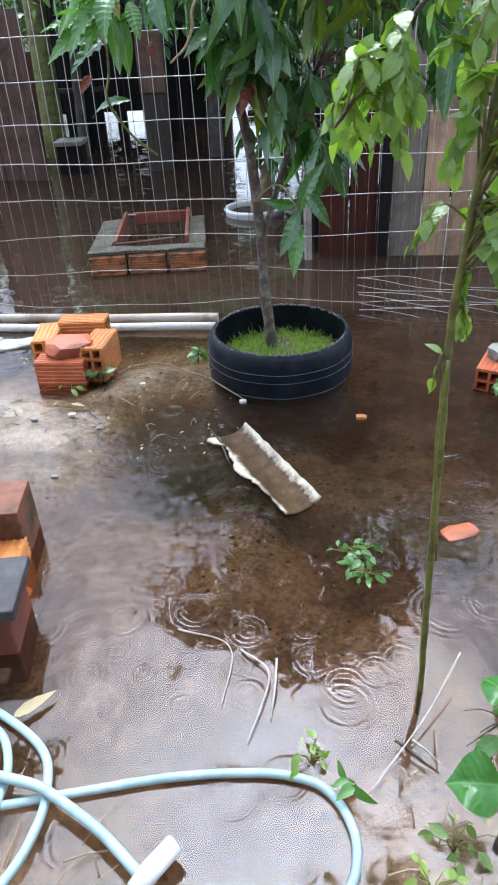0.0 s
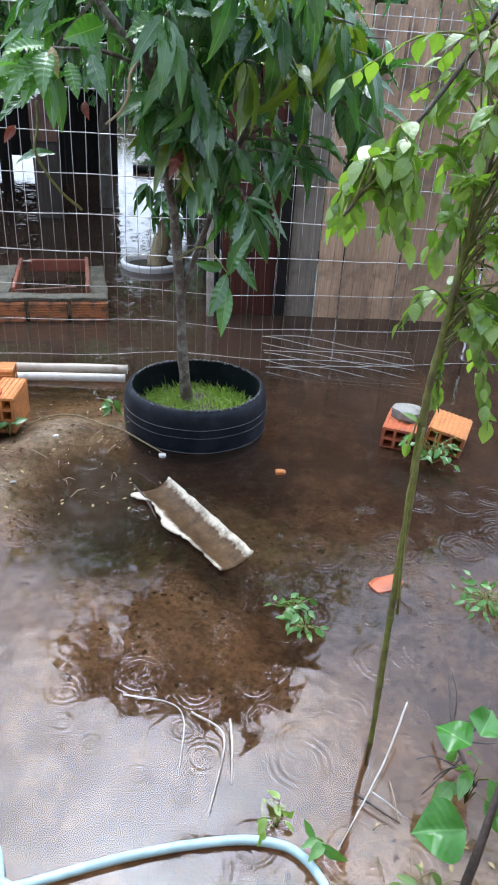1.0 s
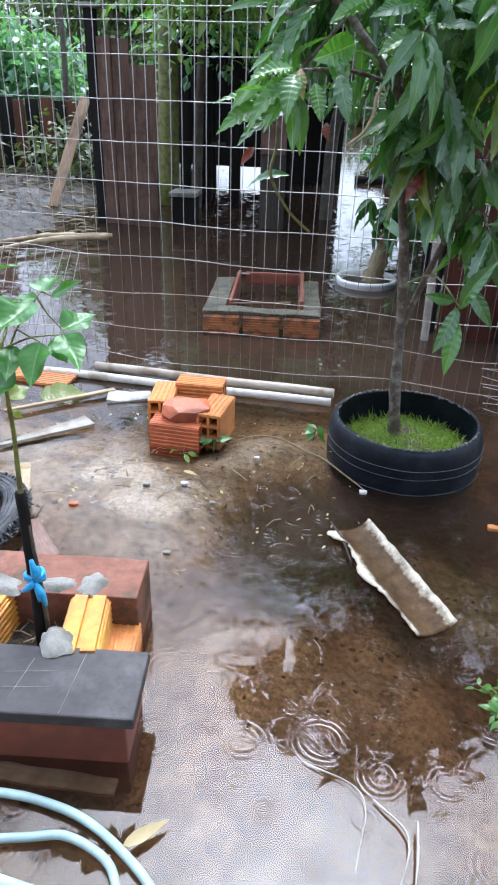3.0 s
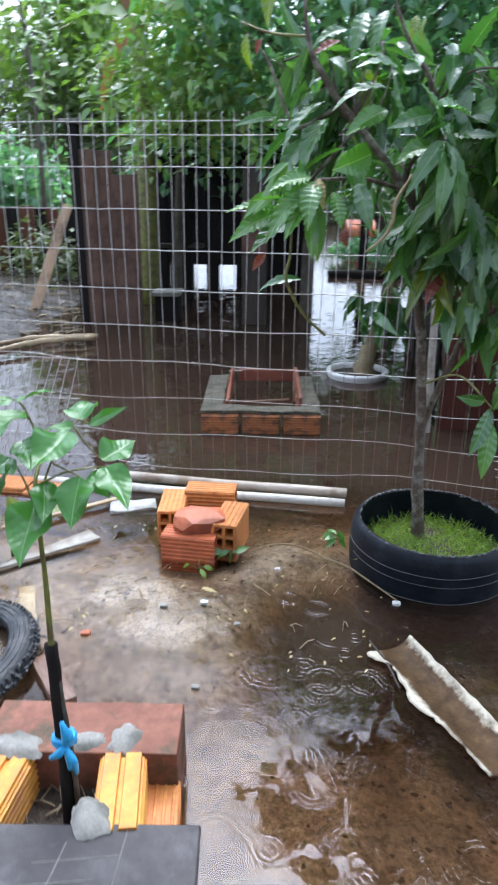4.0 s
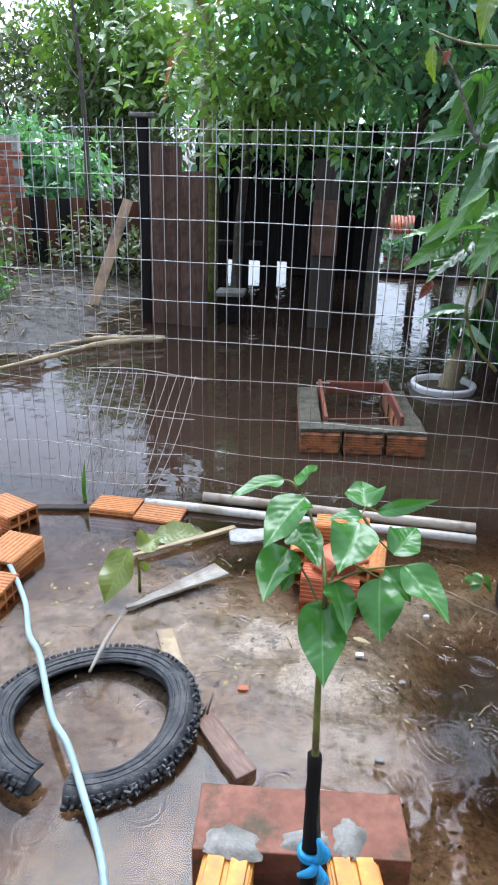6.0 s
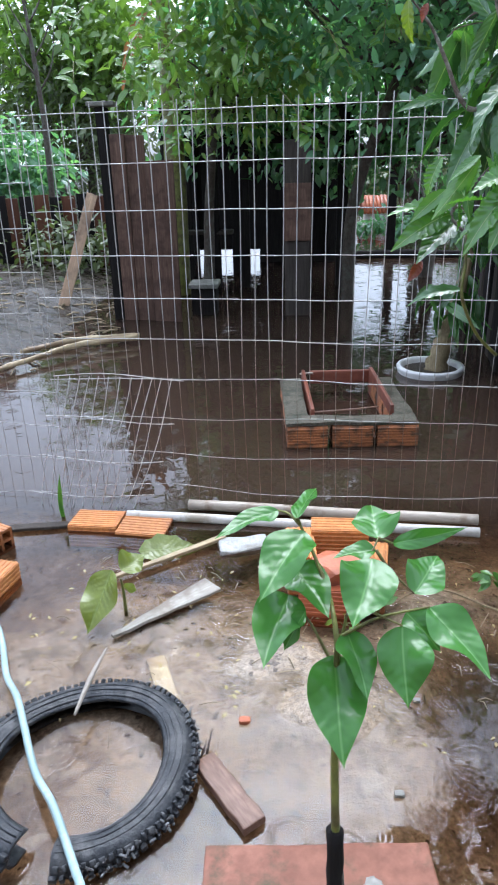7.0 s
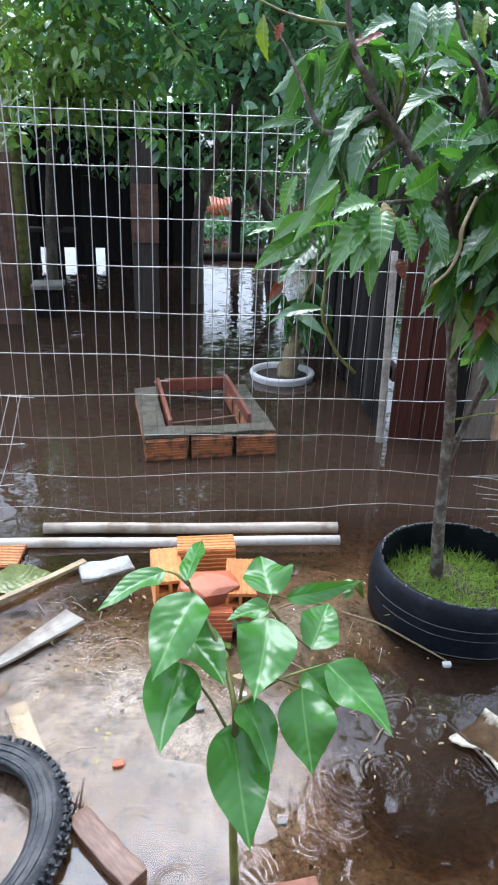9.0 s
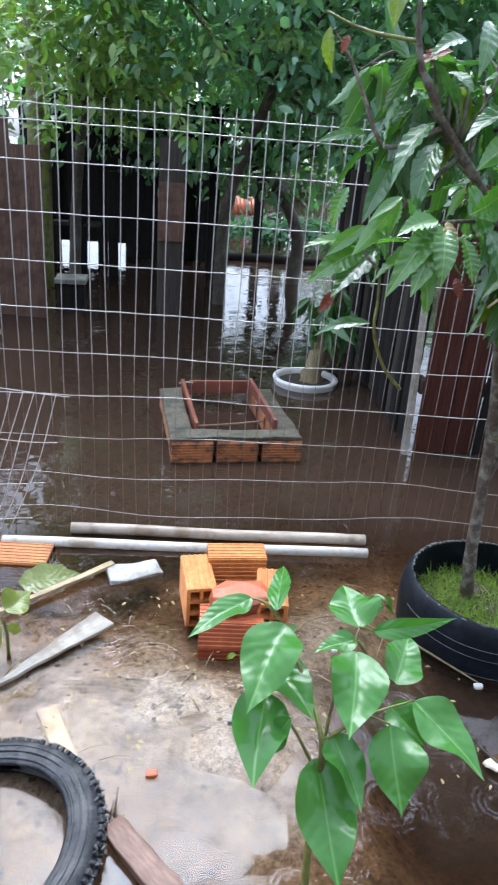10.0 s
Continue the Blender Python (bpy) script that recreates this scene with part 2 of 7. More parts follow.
M = {
    "sand": ground_material(),
    "water": water_material(),
    "clay": surface("orange_fired_clay", (0.52, 0.17, 0.042), (0.74, 0.30, 0.085), 9, 0.5, 0.45, stain=(0.30, 0.095, 0.035), vary=0.18),
    "clay_red": surface("red_fired_clay", (0.42, 0.095, 0.035), (0.56, 0.15, 0.055), 8, 0.45, 0.4, stain=(0.16, 0.05, 0.03), vary=0.12),
    "clay_old": surface("mossy_old_clay", (0.26, 0.085, 0.035), (0.46, 0.165, 0.055), 14, 0.5, 0.5, stain=(0.030, 0.028, 0.016), stain_scale=16, vary=0.15),
    "block": surface("red_painted_block", (0.19, 0.075, 0.048), (0.31, 0.130, 0.085), 6, 0.55, 0.4, stain=(0.055, 0.058, 0.032), stain_scale=10, spec=0.2),
    "block_plain": surface("plain_red_block", (0.20, 0.060, 0.036), (0.30, 0.098, 0.060), 5, 0.42, 0.3, stain=(0.15, 0.05, 0.035), stain_scale=5),
    "clay_bright": surface("bright_orange_clay", (0.60, 0.235, 0.018), (0.80, 0.37, 0.045), 9, 0.5, 0.3, stain=(0.45, 0.17, 0.05), stain_scale=6, vary=0.12),
    "slate": surface("dark_slate_board", (0.026, 0.022, 0.022), (0.055, 0.047, 0.047), 7, 0.6, 0.35, stain=(0.085, 0.077, 0.077), stain_scale=9),
    "cement": surface("grey_cement", (0.19, 0.18, 0.155), (0.34, 0.325, 0.29), 10, 0.65, 0.6, 0.006, stain=(0.10, 0.10, 0.08), stain_scale=9),
    "moss": surface("mossy_mortar", (0.030, 0.026, 0.014), (0.185, 0.160, 0.115), 16, 0.7, 0.9, 0.008, stain=(0.022, 0.028, 0.012), stain_scale=13),
    "rubber": surface("weathered_black_rubber", (0.004, 0.006, 0.010), (0.009, 0.013, 0.020), 8, 0.42, 0.25, stain=(0.014, 0.018, 0.026), stain_scale=12, spec=0.2),
    "rubber_edge": surface("frayed_rubber_edge", (0.05, 0.055, 0.06), (0.22, 0.22, 0.22), 30, 0.6, 0.6),
    "white": surface("chalky_white_plastic", (0.62, 0.61, 0.58), (0.82, 0.81, 0.79), 8, 0.4, 0.15, stain=(0.42, 0.39, 0.34), stain_scale=6),
    "pvc": surface("dirty_white_pvc", (0.58, 0.54, 0.47), (0.80, 0.77, 0.71), 5, 0.35, 0.2, stain=(0.34, 0.27, 0.19), stain_scale=9, stretch=(0.3, 1, 1)),
    "pot_white": surface("white_glazed_plastic", (0.78, 0.765, 0.73), (0.88, 0.87, 0.84), 8, 0.3, 0.1),
    "pale_board": surface("sun_bleached_board", (0.30, 0.265, 0.22), (0.48, 0.44, 0.38), 4, 0.55, 0.5, stain=(0.20, 0.16, 0.12), stain_scale=8, stretch=(1, 5, 5)),
    "worn_rubber": surface("dull_worn_rubber", (0.012, 0.014, 0.017), (0.032, 0.036, 0.042), 10, 0.5, 0.8, 0.006, stain=(0.075, 0.075, 0.075), stain_scale=16),
    "scrap": surface("crumpled_pale_scrap", (0.40, 0.40, 0.38), (0.60, 0.59, 0.56), 12, 0.6, 0.9, 0.006, stain=(0.26, 0.24, 0.20), stain_scale=10),
    "pvc_dirty": surface("mud_stained_pvc", (0.34, 0.27, 0.20), (0.56, 0.49, 0.41), 6, 0.4, 0.2, stain=(0.20, 0.14, 0.09), stain_scale=8, stretch=(0.3, 1, 1)),
    "gutter": None,
    "hose": surface("pale_cyan_hose", (0.31, 0.47, 0.48), (0.44, 0.58, 0.58), 9, 0.40, 0.1, stain=(0.25, 0.36, 0.36), stain_scale=7),
    "ribbon": surface("bright_blue_ribbon", (0.01, 0.30, 0.62), (0.03, 0.45, 0.80), 20, 0.35, 0.2),
    "wire": surface("galvanised_wire", (0.40, 0.395, 0.38), (0.60, 0.59, 0.56), 40, 0.45, 0.1, metal=0.2),
    "wire_bright": surface("bare_bright_wire", (0.52, 0.51, 0.49), (0.70, 0.69, 0.66), 40, 0.4, 0.1, metal=0.1),
    "board_red": surface("red_brown_board", (0.072, 0.027, 0.015), (0.155, 0.062, 0.034), 3, 0.6, 0.5, stretch=(6, 6, 0.35), vary=0.2, spec=0.15),
    "board_brown": surface("weathered_brown_board", (0.085, 0.046, 0.032), (0.215, 0.130, 0.095), 3, 0.65, 0.6, stain=(0.07, 0.04, 0.03), stain_scale=5, stretch=(6, 6, 0.35), vary=0.25, spec=0.15),
    "board_wine": surface("dark_wine_board", (0.036, 0.012, 0.009), (0.095, 0.030, 0.020), 3, 0.6, 0.5, stretch=(6, 6, 0.35), vary=0.2, spec=0.15),
    "board_tan": surface("weathered_tan_board", (0.36, 0.225, 0.135), (0.58, 0.385, 0.25), 3, 0.6, 0.5, stain=(0.09, 0.06, 0.045), stretch=(6, 6, 0.35), vary=0.22),
    "board_grey": surface("weathered_grey_board", (0.036, 0.029, 0.024), (0.080, 0.066, 0.054), 3, 0.75, 0.5, stretch=(6, 6, 0.35), vary=0.25, spec=0.2),
    "board_pale": surface("pale_grey_board", (0.15, 0.125, 0.10), (0.27, 0.23, 0.185), 3, 0.7, 0.5, stain=(0.08, 0.065, 0.05), stretch=(6, 6, 0.35), vary=0.15, spec=0.3),
    "dead_banana": leaf_material("dead_banana_leaf", (0.22, 0.07, 0.04), (0.46, 0.19, 0.11), (0.40, 0.18, 0.10), 0.6, 26, 0.35, 0.4),
    "orange_banana": leaf_material("orange_dying_leaf", (0.42, 0.16, 0.02), (0.62, 0.30, 0.05), (0.5, 0.3, 0.08), 0.5, 26, 0.35, 0.4),
    "plank": surface("wet_dark_plank", (0.13, 0.065, 0.042), (0.26, 0.145, 0.10), 5, 0.45, 0.6, stretch=(1, 5, 5)),
    "bamboo": surface("dry_bamboo", (0.36, 0.26, 0.14), (0.55, 0.43, 0.26), 6, 0.5, 0.3, stain=(0.22, 0.14, 0.08), stretch=(1, 3, 3)),
    "twig": surface("bleached_twig", (0.34, 0.29, 0.23), (0.55, 0.49, 0.42), 20, 0.6, 0.3, vary=0.2),
    "twig_dark": surface("dark_twig", (0.035, 0.024, 0.018), (0.085, 0.06, 0.045), 20, 0.6, 0.4),
    "bark": surface("grey_brown_bark", (0.030, 0.021, 0.015), (0.115, 0.082, 0.058), 9, 0.65, 0.9, 0.01, stain=(0.10, 0.10, 0.075), stain_scale=14, stretch=(1.6, 1.6, 0.6)),
    "bark_pale": surface("peeling_pale_bark", (0.17, 0.12, 0.06), (0.36, 0.28, 0.15), 9, 0.65, 0.8, 0.008, stretch=(2, 2, 0.5)),
    "stem": surface("green_stem", (0.13, 0.145, 0.03), (0.24, 0.245, 0.06), 18, 0.45, 0.6, stain=(0.10, 0.075, 0.03), stain_scale=18),
    "soil": surface("dark_wet_soil", (0.030, 0.021, 0.014), (0.085, 0.06, 0.042), 20, 0.55, 1.0, 0.01),
    "straw": surface("dead_straw", (0.26, 0.19, 0.11), (0.42, 0.33, 0.21), 30, 0.7, 0.3, vary=0.25, island=True),
    # old timber, with the gloom under the trees put into its colour
    "shade": surface("shade_darkened_timber", (0.010, 0.009, 0.0085), (0.026, 0.022, 0.020), 4, 0.85, 0.5, stretch=(5, 5, 0.4), spec=0.12),
    "wall": surface("plain_plaster", (0.20, 0.18, 0.16), (0.28, 0.255, 0.225), 3, 0.8, 0.3),
    "mango": leaf_material("mango_leaf", (0.022, 0.090, 0.034), (0.105, 0.265, 0.065), (0.20, 0.34, 0.11), 0.24, 11, 0.38, 0.42, 45.0, 2.0, 0.45),
    "mango_spring": leaf_material("spring_mango_leaf", (0.055, 0.21, 0.035), (0.15, 0.36, 0.06), (0.30, 0.45, 0.14), 0.26, 9, 0.40, 0.3, 45.0, 1.5, 0.5),
    "bark_mottled": surface("mottled_brown_bark", (0.060, 0.041, 0.030), (0.165, 0.118, 0.084), 22, 0.65, 0.9, 0.008, stain=(0.27, 0.255, 0.21), stain_scale=26, stretch=(1.4, 1.4, 0.7)),
    "mango_new": leaf_material("young_mango_leaf", (0.11, 0.19, 0.018), (0.20, 0.27, 0.03), (0.30, 0.34, 0.08), 0.25, 9, 0.45, 0.35),
    "mango_red": leaf_material("red_mango_leaf", (0.16, 0.025, 0.02), (0.30, 0.06, 0.03), (0.30, 0.10, 0.05), 0.4, 14, 0.3, 0.5),
    "dry_leaf": leaf_material("dry_tan_leaf", (0.38, 0.27, 0.11), (0.52, 0.42, 0.20), (0.42, 0.31, 0.14), 0.6, 8, 0.25, 0.15),
    "sapling": leaf_material("broad_green_leaf", (0.032, 0.145, 0.026), (0.088, 0.275, 0.048), (0.14, 0.34, 0.09), 0.23, 7, 0.30, 0.26, 28.0, 3.6, 0.0, 0.6),
    "mottled": leaf_material("mottled_leaf", (0.040, 0.060, 0.014), (0.34, 0.42, 0.05), (0.24, 0.32, 0.06), 0.3, 9, 0.4, 0.4, 30.0, 3.0),
    "citrus": leaf_material("light_green_leaf", (0.12, 0.26, 0.04), (0.34, 0.48, 0.10), (0.28, 0.40, 0.12), 0.22, 6, 0.46, 0.2, 50.0, 4.0),
    "wood_leaf": leaf_material("dark_tree_leaf", (0.050, 0.185, 0.115), (0.25, 0.48, 0.29), (0.19, 0.39, 0.23), 0.26, 8, 0.52, 0.3, 45.0, 2.0, 0.6),
    "bush_leaf": leaf_material("yellow_green_leaf", (0.095, 0.200, 0.048), (0.27, 0.40, 0.11), (0.27, 0.40, 0.13), 0.34, 8, 0.50, 0.3),
    "far_leaf": leaf_material("far_olive_leaf", (0.055, 0.090, 0.035), (0.15, 0.19, 0.075), (0.16, 0.20, 0.09), 0.5, 6, 0.35, 0.2),
    "spray": leaf_material("pale_spray_leaf", (0.10, 0.24, 0.05), (0.26, 0.42, 0.12), (0.28, 0.44, 0.15), 0.25, 8, 0.45, 0.3),
    "banana": leaf_material("banana_leaf", (0.09, 0.21, 0.035), (0.19, 0.34, 0.07), (0.34, 0.44, 0.16), 0.36, 40, 0.5, 0.5),
    "grass": leaf_material("bright_grass", (0.15, 0.30, 0.030), (0.38, 0.50, 0.10), (0.20, 0.28, 0.06), 0.45, 3, 0.4, 0.1),
    "weed": leaf_material("weed_leaf", (0.055, 0.19, 0.025), (0.12, 0.30, 0.045), (0.16, 0.32, 0.08), 0.30, 6, 0.4, 0.12),
}


def gutter_material():
    """Cream plastic with brown muck dried along the trough."""
    m, n, l, p = nodes_of("mucky_cream_plastic")
    tc, sep = n.new("ShaderNodeTexCoord"), n.new("ShaderNodeSeparateXYZ")
    l.new(tc.outputs["Object"], sep.inputs[0])
    a, b2 = noise_tex(n, l, tc.outputs["Object"], 26, 5, 0.65), noise_tex(n, l, tc.outputs["Object"], 120, 4, 0.7)
    base = ramp(n, l, b2, [(0.3, (0.55, 0.47, 0.34)), (0.7, (0.76, 0.69, 0.55))])
    muck = ramp(n, l, a, [(0.3, (0.042, 0.022, 0.010)), (0.6, (0.115, 0.064, 0.027)), (0.8, (0.22, 0.14, 0.07))])
    wide = calc(n, l, "ADD", calc(n, l, "ABSOLUTE", calc(n, l, "ADD", sep.outputs[0], 0.003)), calc(n, l, "MULTIPLY", calc(n, l, "SUBTRACT", a, 0.5), 0.05))
    l.new(mix_rgb(n, l, ramp(n, l, calc(n, l, "MULTIPLY", wide, 10.0), [(0.40, (1, 1, 1)), (0.56, (0, 0, 0))]), base, muck), p.inputs["Base Color"])
    p.inputs["Roughness"].default_value, p.inputs["Specular IOR Level"].default_value = 0.5, 0.2
    b = n.new("ShaderNodeBump")
    b.inputs["Strength"].default_value, b.inputs["Distance"].default_value = 0.4, 0.003
    l.new(calc(n, l, "ADD", a, b2), b.inputs["Height"])
    l.new(b.outputs[0], p.inputs["Normal"])
    return m


M["gutter"] = gutter_material()


def stay_material():
    """Galvanised wire that has rusted brown along its wet lower half."""
    m, n, l, p = nodes_of("half_rusted_wire")
    g, sep = n.new("ShaderNodeNewGeometry"), n.new("ShaderNodeSeparateXYZ")
    l.new(g.outputs["Position"], sep.inputs[0])
    blotch = noise_tex(n, l, g.outputs["Position"], 9.0, 4, 0.65)
    line = calc(n, l, "ADD", sep.outputs[2], calc(n, l, "MULTIPLY", calc(n, l, "SUBTRACT", blotch, 0.5), 0.9))
    rust = ramp(n, l, line, [(0.42, (1, 1, 1)), (0.72, (0, 0, 0))])
    l.new(mix_rgb(n, l, rust, (0.50, 0.49, 0.46), ramp(n, l, blotch, [(0.35, (0.075, 0.045, 0.028)), (0.65, (0.20, 0.14, 0.10))])), p.inputs["Base Color"])
    p.inputs["Roughness"].default_value, p.inputs["Metallic"].default_value = 0.45, 0.2
    return m


M["wire_stay"] = stay_material()


# ---- mesh tools ----
rng = np.random.default_rng(11)


def mesh_from(name, verts, faces, material, smooth=True):
    me = bpy.data.meshes.new(name)
    me.from_pydata([tuple(v) for v in verts], [], [tuple(f) for f in faces])
    me.materials.append(material)
    if smooth:
        me.polygons.foreach_set("use_smooth", [True] * len(me.polygons))
    me.update()
    return me


def thing(name, x=0.0, y=0.0, z=0.0, rz=0.0, label="", category="", group="", kind=""):
    ob = new(name)
    ob.empty_display_size = 0.05
    ob.matrix_basis = pose(x, y, z, 0, 0, rz)
    return tagged(ob, label, category, group, kind)


def part(name, shape, material, parent, label="", at=None, smooth=True):
    """One mesh under a thing or part. shape: (verts, faces) in the thing's own axes, a bmesh, or a ready mesh."""
    if isinstance(shape, tuple):
        me = mesh_from(name, shape[0], shape[1], material, smooth)
    elif isinstance(shape, bpy.types.Mesh):
        me = shape
    else:
        me = bpy.data.meshes.new(name)
        shape.to_mesh(me)
        shape.free()
        me.materials.append(material)
        if smooth:
            me.polygons.foreach_set("use_smooth", [True] * len(me.polygons))
    ob = new(name, me)
    ob.parent = parent
    if at is not None:
        ob.matrix_basis = at
    return tagged(ob, label)


def lone(name, shape, material, label, category, at=None, group="", kind="", smooth=True):
    ob = part(name, shape, material, None, label, at, smooth)
    return tagged(ob, "", category, group, kind)


def merge(*shapes):
    v, f = [], []
    for sv, sf in shapes:
        k = len(v)
        v += [tuple(p) for p in sv]
        f += [tuple(i + k for i in q) for q in sf]
    return v, f


def moved(shape, m):
    return [tuple(m @ Vector(v)) for v in shape[0]], shape[1]


def curve(points, n):
    """Points on a smooth line through those given."""
    p = np.array(points, float)
    q = np.vstack([2 * p[0] - p[1], p, 2 * p[-1] - p[-2]])
    out = []
    for t in np.linspace(0, len(p) - 1, n):
        i = min(int(t), len(p) - 2)
        u = t - i
        a, b, c, d = q[i:i + 4]
        out.append(0.5 * (2 * b + (c - a) * u + (2 * a - 5 * b + 4 * c - d) * u * u + (3 * b - a - 3 * c + d) * u ** 3))
    return np.array(out)


def tube(points, radius, sides=6, smooth_to=0, cap=True, uneven=0.0):
    """A round rod along the points; radius: one number or one for each point."""
    p = curve(points, smooth_to) if smooth_to else np.array(points, float)
    r = np.full(len(p), radius) if np.isscalar(radius) else np.interp(np.linspace(0, 1, len(p)), np.linspace(0, 1, len(radius)), radius)
    d = np.gradient(p, axis=0)
    d /= np.linalg.norm(d, axis=1)[:, None] + 1e-9
    ref = np.array([0, 0, 1.0]) if abs(d[0][2]) < 0.8 else np.array([1.0, 0, 0])
    v, f = [], []
    for i in range(len(p)):
        a = np.cross(ref, d[i])
        a /= np.linalg.norm(a) + 1e-9
        b = np.cross(d[i], a)
        ref = np.cross(a, d[i]) * -1
        for k in range(sides):
            w = 2 * math.pi * k / sides
            s = r[i] * (1 + uneven * rng.uniform(-1, 1))
            v.append(p[i] + s * (math.cos(w) * a + math.sin(w) * b))
    for i in range(len(p) - 1):
        for k in range(sides):
            a, b = i * sides + k, i * sides + (k + 1) % sides
            f.append((a, b, b + sides, a + sides))
    if cap:
        f.append(tuple(range(sides))[::-1])
        f.append(tuple((len(p) - 1) * sides + k for k in range(sides)))
    return v, f


def block(x0, x1, y0, y1, z0, z1, bevel=0.004, wear=0.0, cuts=0):
    """A box with rounded edges, in a bmesh; wear: uneven faces."""
    bm = bmesh.new()
    bmesh.ops.create_cube(bm, size=1)
    for v in bm.verts:
        v.co = Vector((x0 + (v.co.x + 0.5) * (x1 - x0), y0 + (v.co.y + 0.5) * (y1 - y0), z0 + (v.co.z + 0.5) * (z1 - z0)))
    if cuts:
        bmesh.ops.subdivide_edges(bm, edges=bm.edges[:], cuts=cuts, use_grid_fill=True)
    if bevel:
        sharp = [e for e in bm.edges if len(e.link_faces) == 2 and e.calc_face_angle() > 0.5]
        bmesh.ops.bevel(bm, geom=sharp, offset=bevel, segments=2, affect="EDGES", profile=0.5)
    if wear:
        for v in bm.verts:
            v.co += Vector(noise.noise_vector(v.co * 9.0)) * wear
    return bm


def shape_of(bm):
    bm.verts.ensure_lookup_table()
    bm.verts.index_update()
    out = [v.co.copy() for v in bm.verts], [tuple(v.index for v in f.verts) for f in bm.faces]
    bm.free()
    return out


def lathe(profile, sides=32, closed=True):
    """Turn a closed outline of (r, z) round the z axis."""
    n = len(profile)
    v = [(r * math.cos(2 * math.pi * k / sides), r * math.sin(2 * math.pi * k / sides), z) for k in range(sides) for r, z in profile]
    f = []
    for k in range(sides):
        for i in range(n if closed else n - 1):
            a, b = k * n + i, k * n + (i + 1) % n
            c, d = ((k + 1) % sides) * n + (i + 1) % n, ((k + 1) % sides) * n + i
            f.append((a, d, c, b))
    return v, f


# a leaf blade: one metre long along y, rows of left edge, midrib, right edge
def blade(rows=6, width=0.25, tip=1.0, belly=0.45, fold=0.25, droop=0.25, ruffle=0.0):
    v, uv = [], []
    for i in range(rows + 1):
        t = i / rows
        w = width * 0.5 * max(0.03, (math.sin(math.pi * t ** (math.log(0.5) / math.log(belly))) ** 0.8) * (1 - 0.42 * tip * t ** 3))
        y, z = t * (1 - 0.25 * droop * t), -droop * t * t
        e = ruffle * math.sin(i * 2.4)
        v += [(-w, y, z + fold * w + e * w), (0, y, z), (w, y, z + fold * w - e * w)]
        uv += [(0.5 - min(0.5, w / width), t), (0.5, t), (0.5 + min(0.5, w / width), t)]
    f = []
    for i in range(rows):
        a = 3 * i
        f += [(a, a + 1, a + 4, a + 3), (a + 1, a + 2, a + 5, a + 4)]
    return np.array(v), np.array(f), np.array(uv)


def broad_blade(width, phase=0.0, arch=0.04, cup=0.22):
    """A broad pointed leaf from its stalk to its tip, arched along and waved across."""
    rows, cols = 26, 10
    v, uv, f = [], [], []
    for i in range(rows + 1):
        t = 0.5 - 0.5 * math.cos(math.pi * i / rows)
        w = 0.5 * width * max(0.012, 3.65 * t ** 0.7 * (1 - t) ** 1.3)
        for j in range(cols + 1):
            u = 2 * j / cols - 1
            z = arch * 4 * t * (1 - t) - 0.02 * t * t + w * (cup * abs(u) ** 1.2 + 0.26 * u * math.sin(6.0 * t + phase) + 0.20 * abs(u) * math.sin(10.0 * t + 2.0 * phase) - 0.10 * math.exp(-(u * 5) ** 2))
            v.append((u * w + 0.03 * math.sin(2.6 * t + phase) * t, t, z))
            uv.append((0.5 + 0.5 * u * min(1.0, 2 * w / width), t))
    for i in range(rows):
        for j in range(cols):
            a = i * (cols + 1) + j
            f.append((a, a + 1, a + cols + 2, a + cols + 1))
    return np.array(v), np.array(f), np.array(uv)


def creased_blade(width=0.28, rows=14, cols=4, droop=0.35, arch=0.0, folds=8, deep=0.16):
    """A long mango leaf, its blade pleated between the side veins."""
    v, uv, f = [], [], []
    for i in range(rows + 1):
        t = i / rows
        w = 0.5 * width * max(0.03, math.sin(math.pi * t ** 0.86) ** 0.8 * (1 - 0.30 * t ** 3))
        for j in range(cols + 1):
            u = 2 * j / cols - 1
            pleat = deep * w * abs(u) ** 0.8 * math.sin(6.283 * folds * (t - 0.10 * abs(u)) + 0.6 * math.sin(5 * t))
            z = arch * 4 * t * (1 - t) - droop * t * t + 0.32 * w * abs(u) + 0.18 * w * u * math.sin(5.5 * t) + pleat
            v.append((u * w, t * (1 - 0.25 * droop * t), z))
            uv.append((0.5 + 0.5 * u * min(1.0, 2 * w / width), t))
    for i in range(rows):
        for j in range(cols):
            a = i * (cols + 1) + j
            f.append((a, a + 1, a + cols + 2, a + cols + 1))
    return np.array(v), np.array(f), np.array(uv)


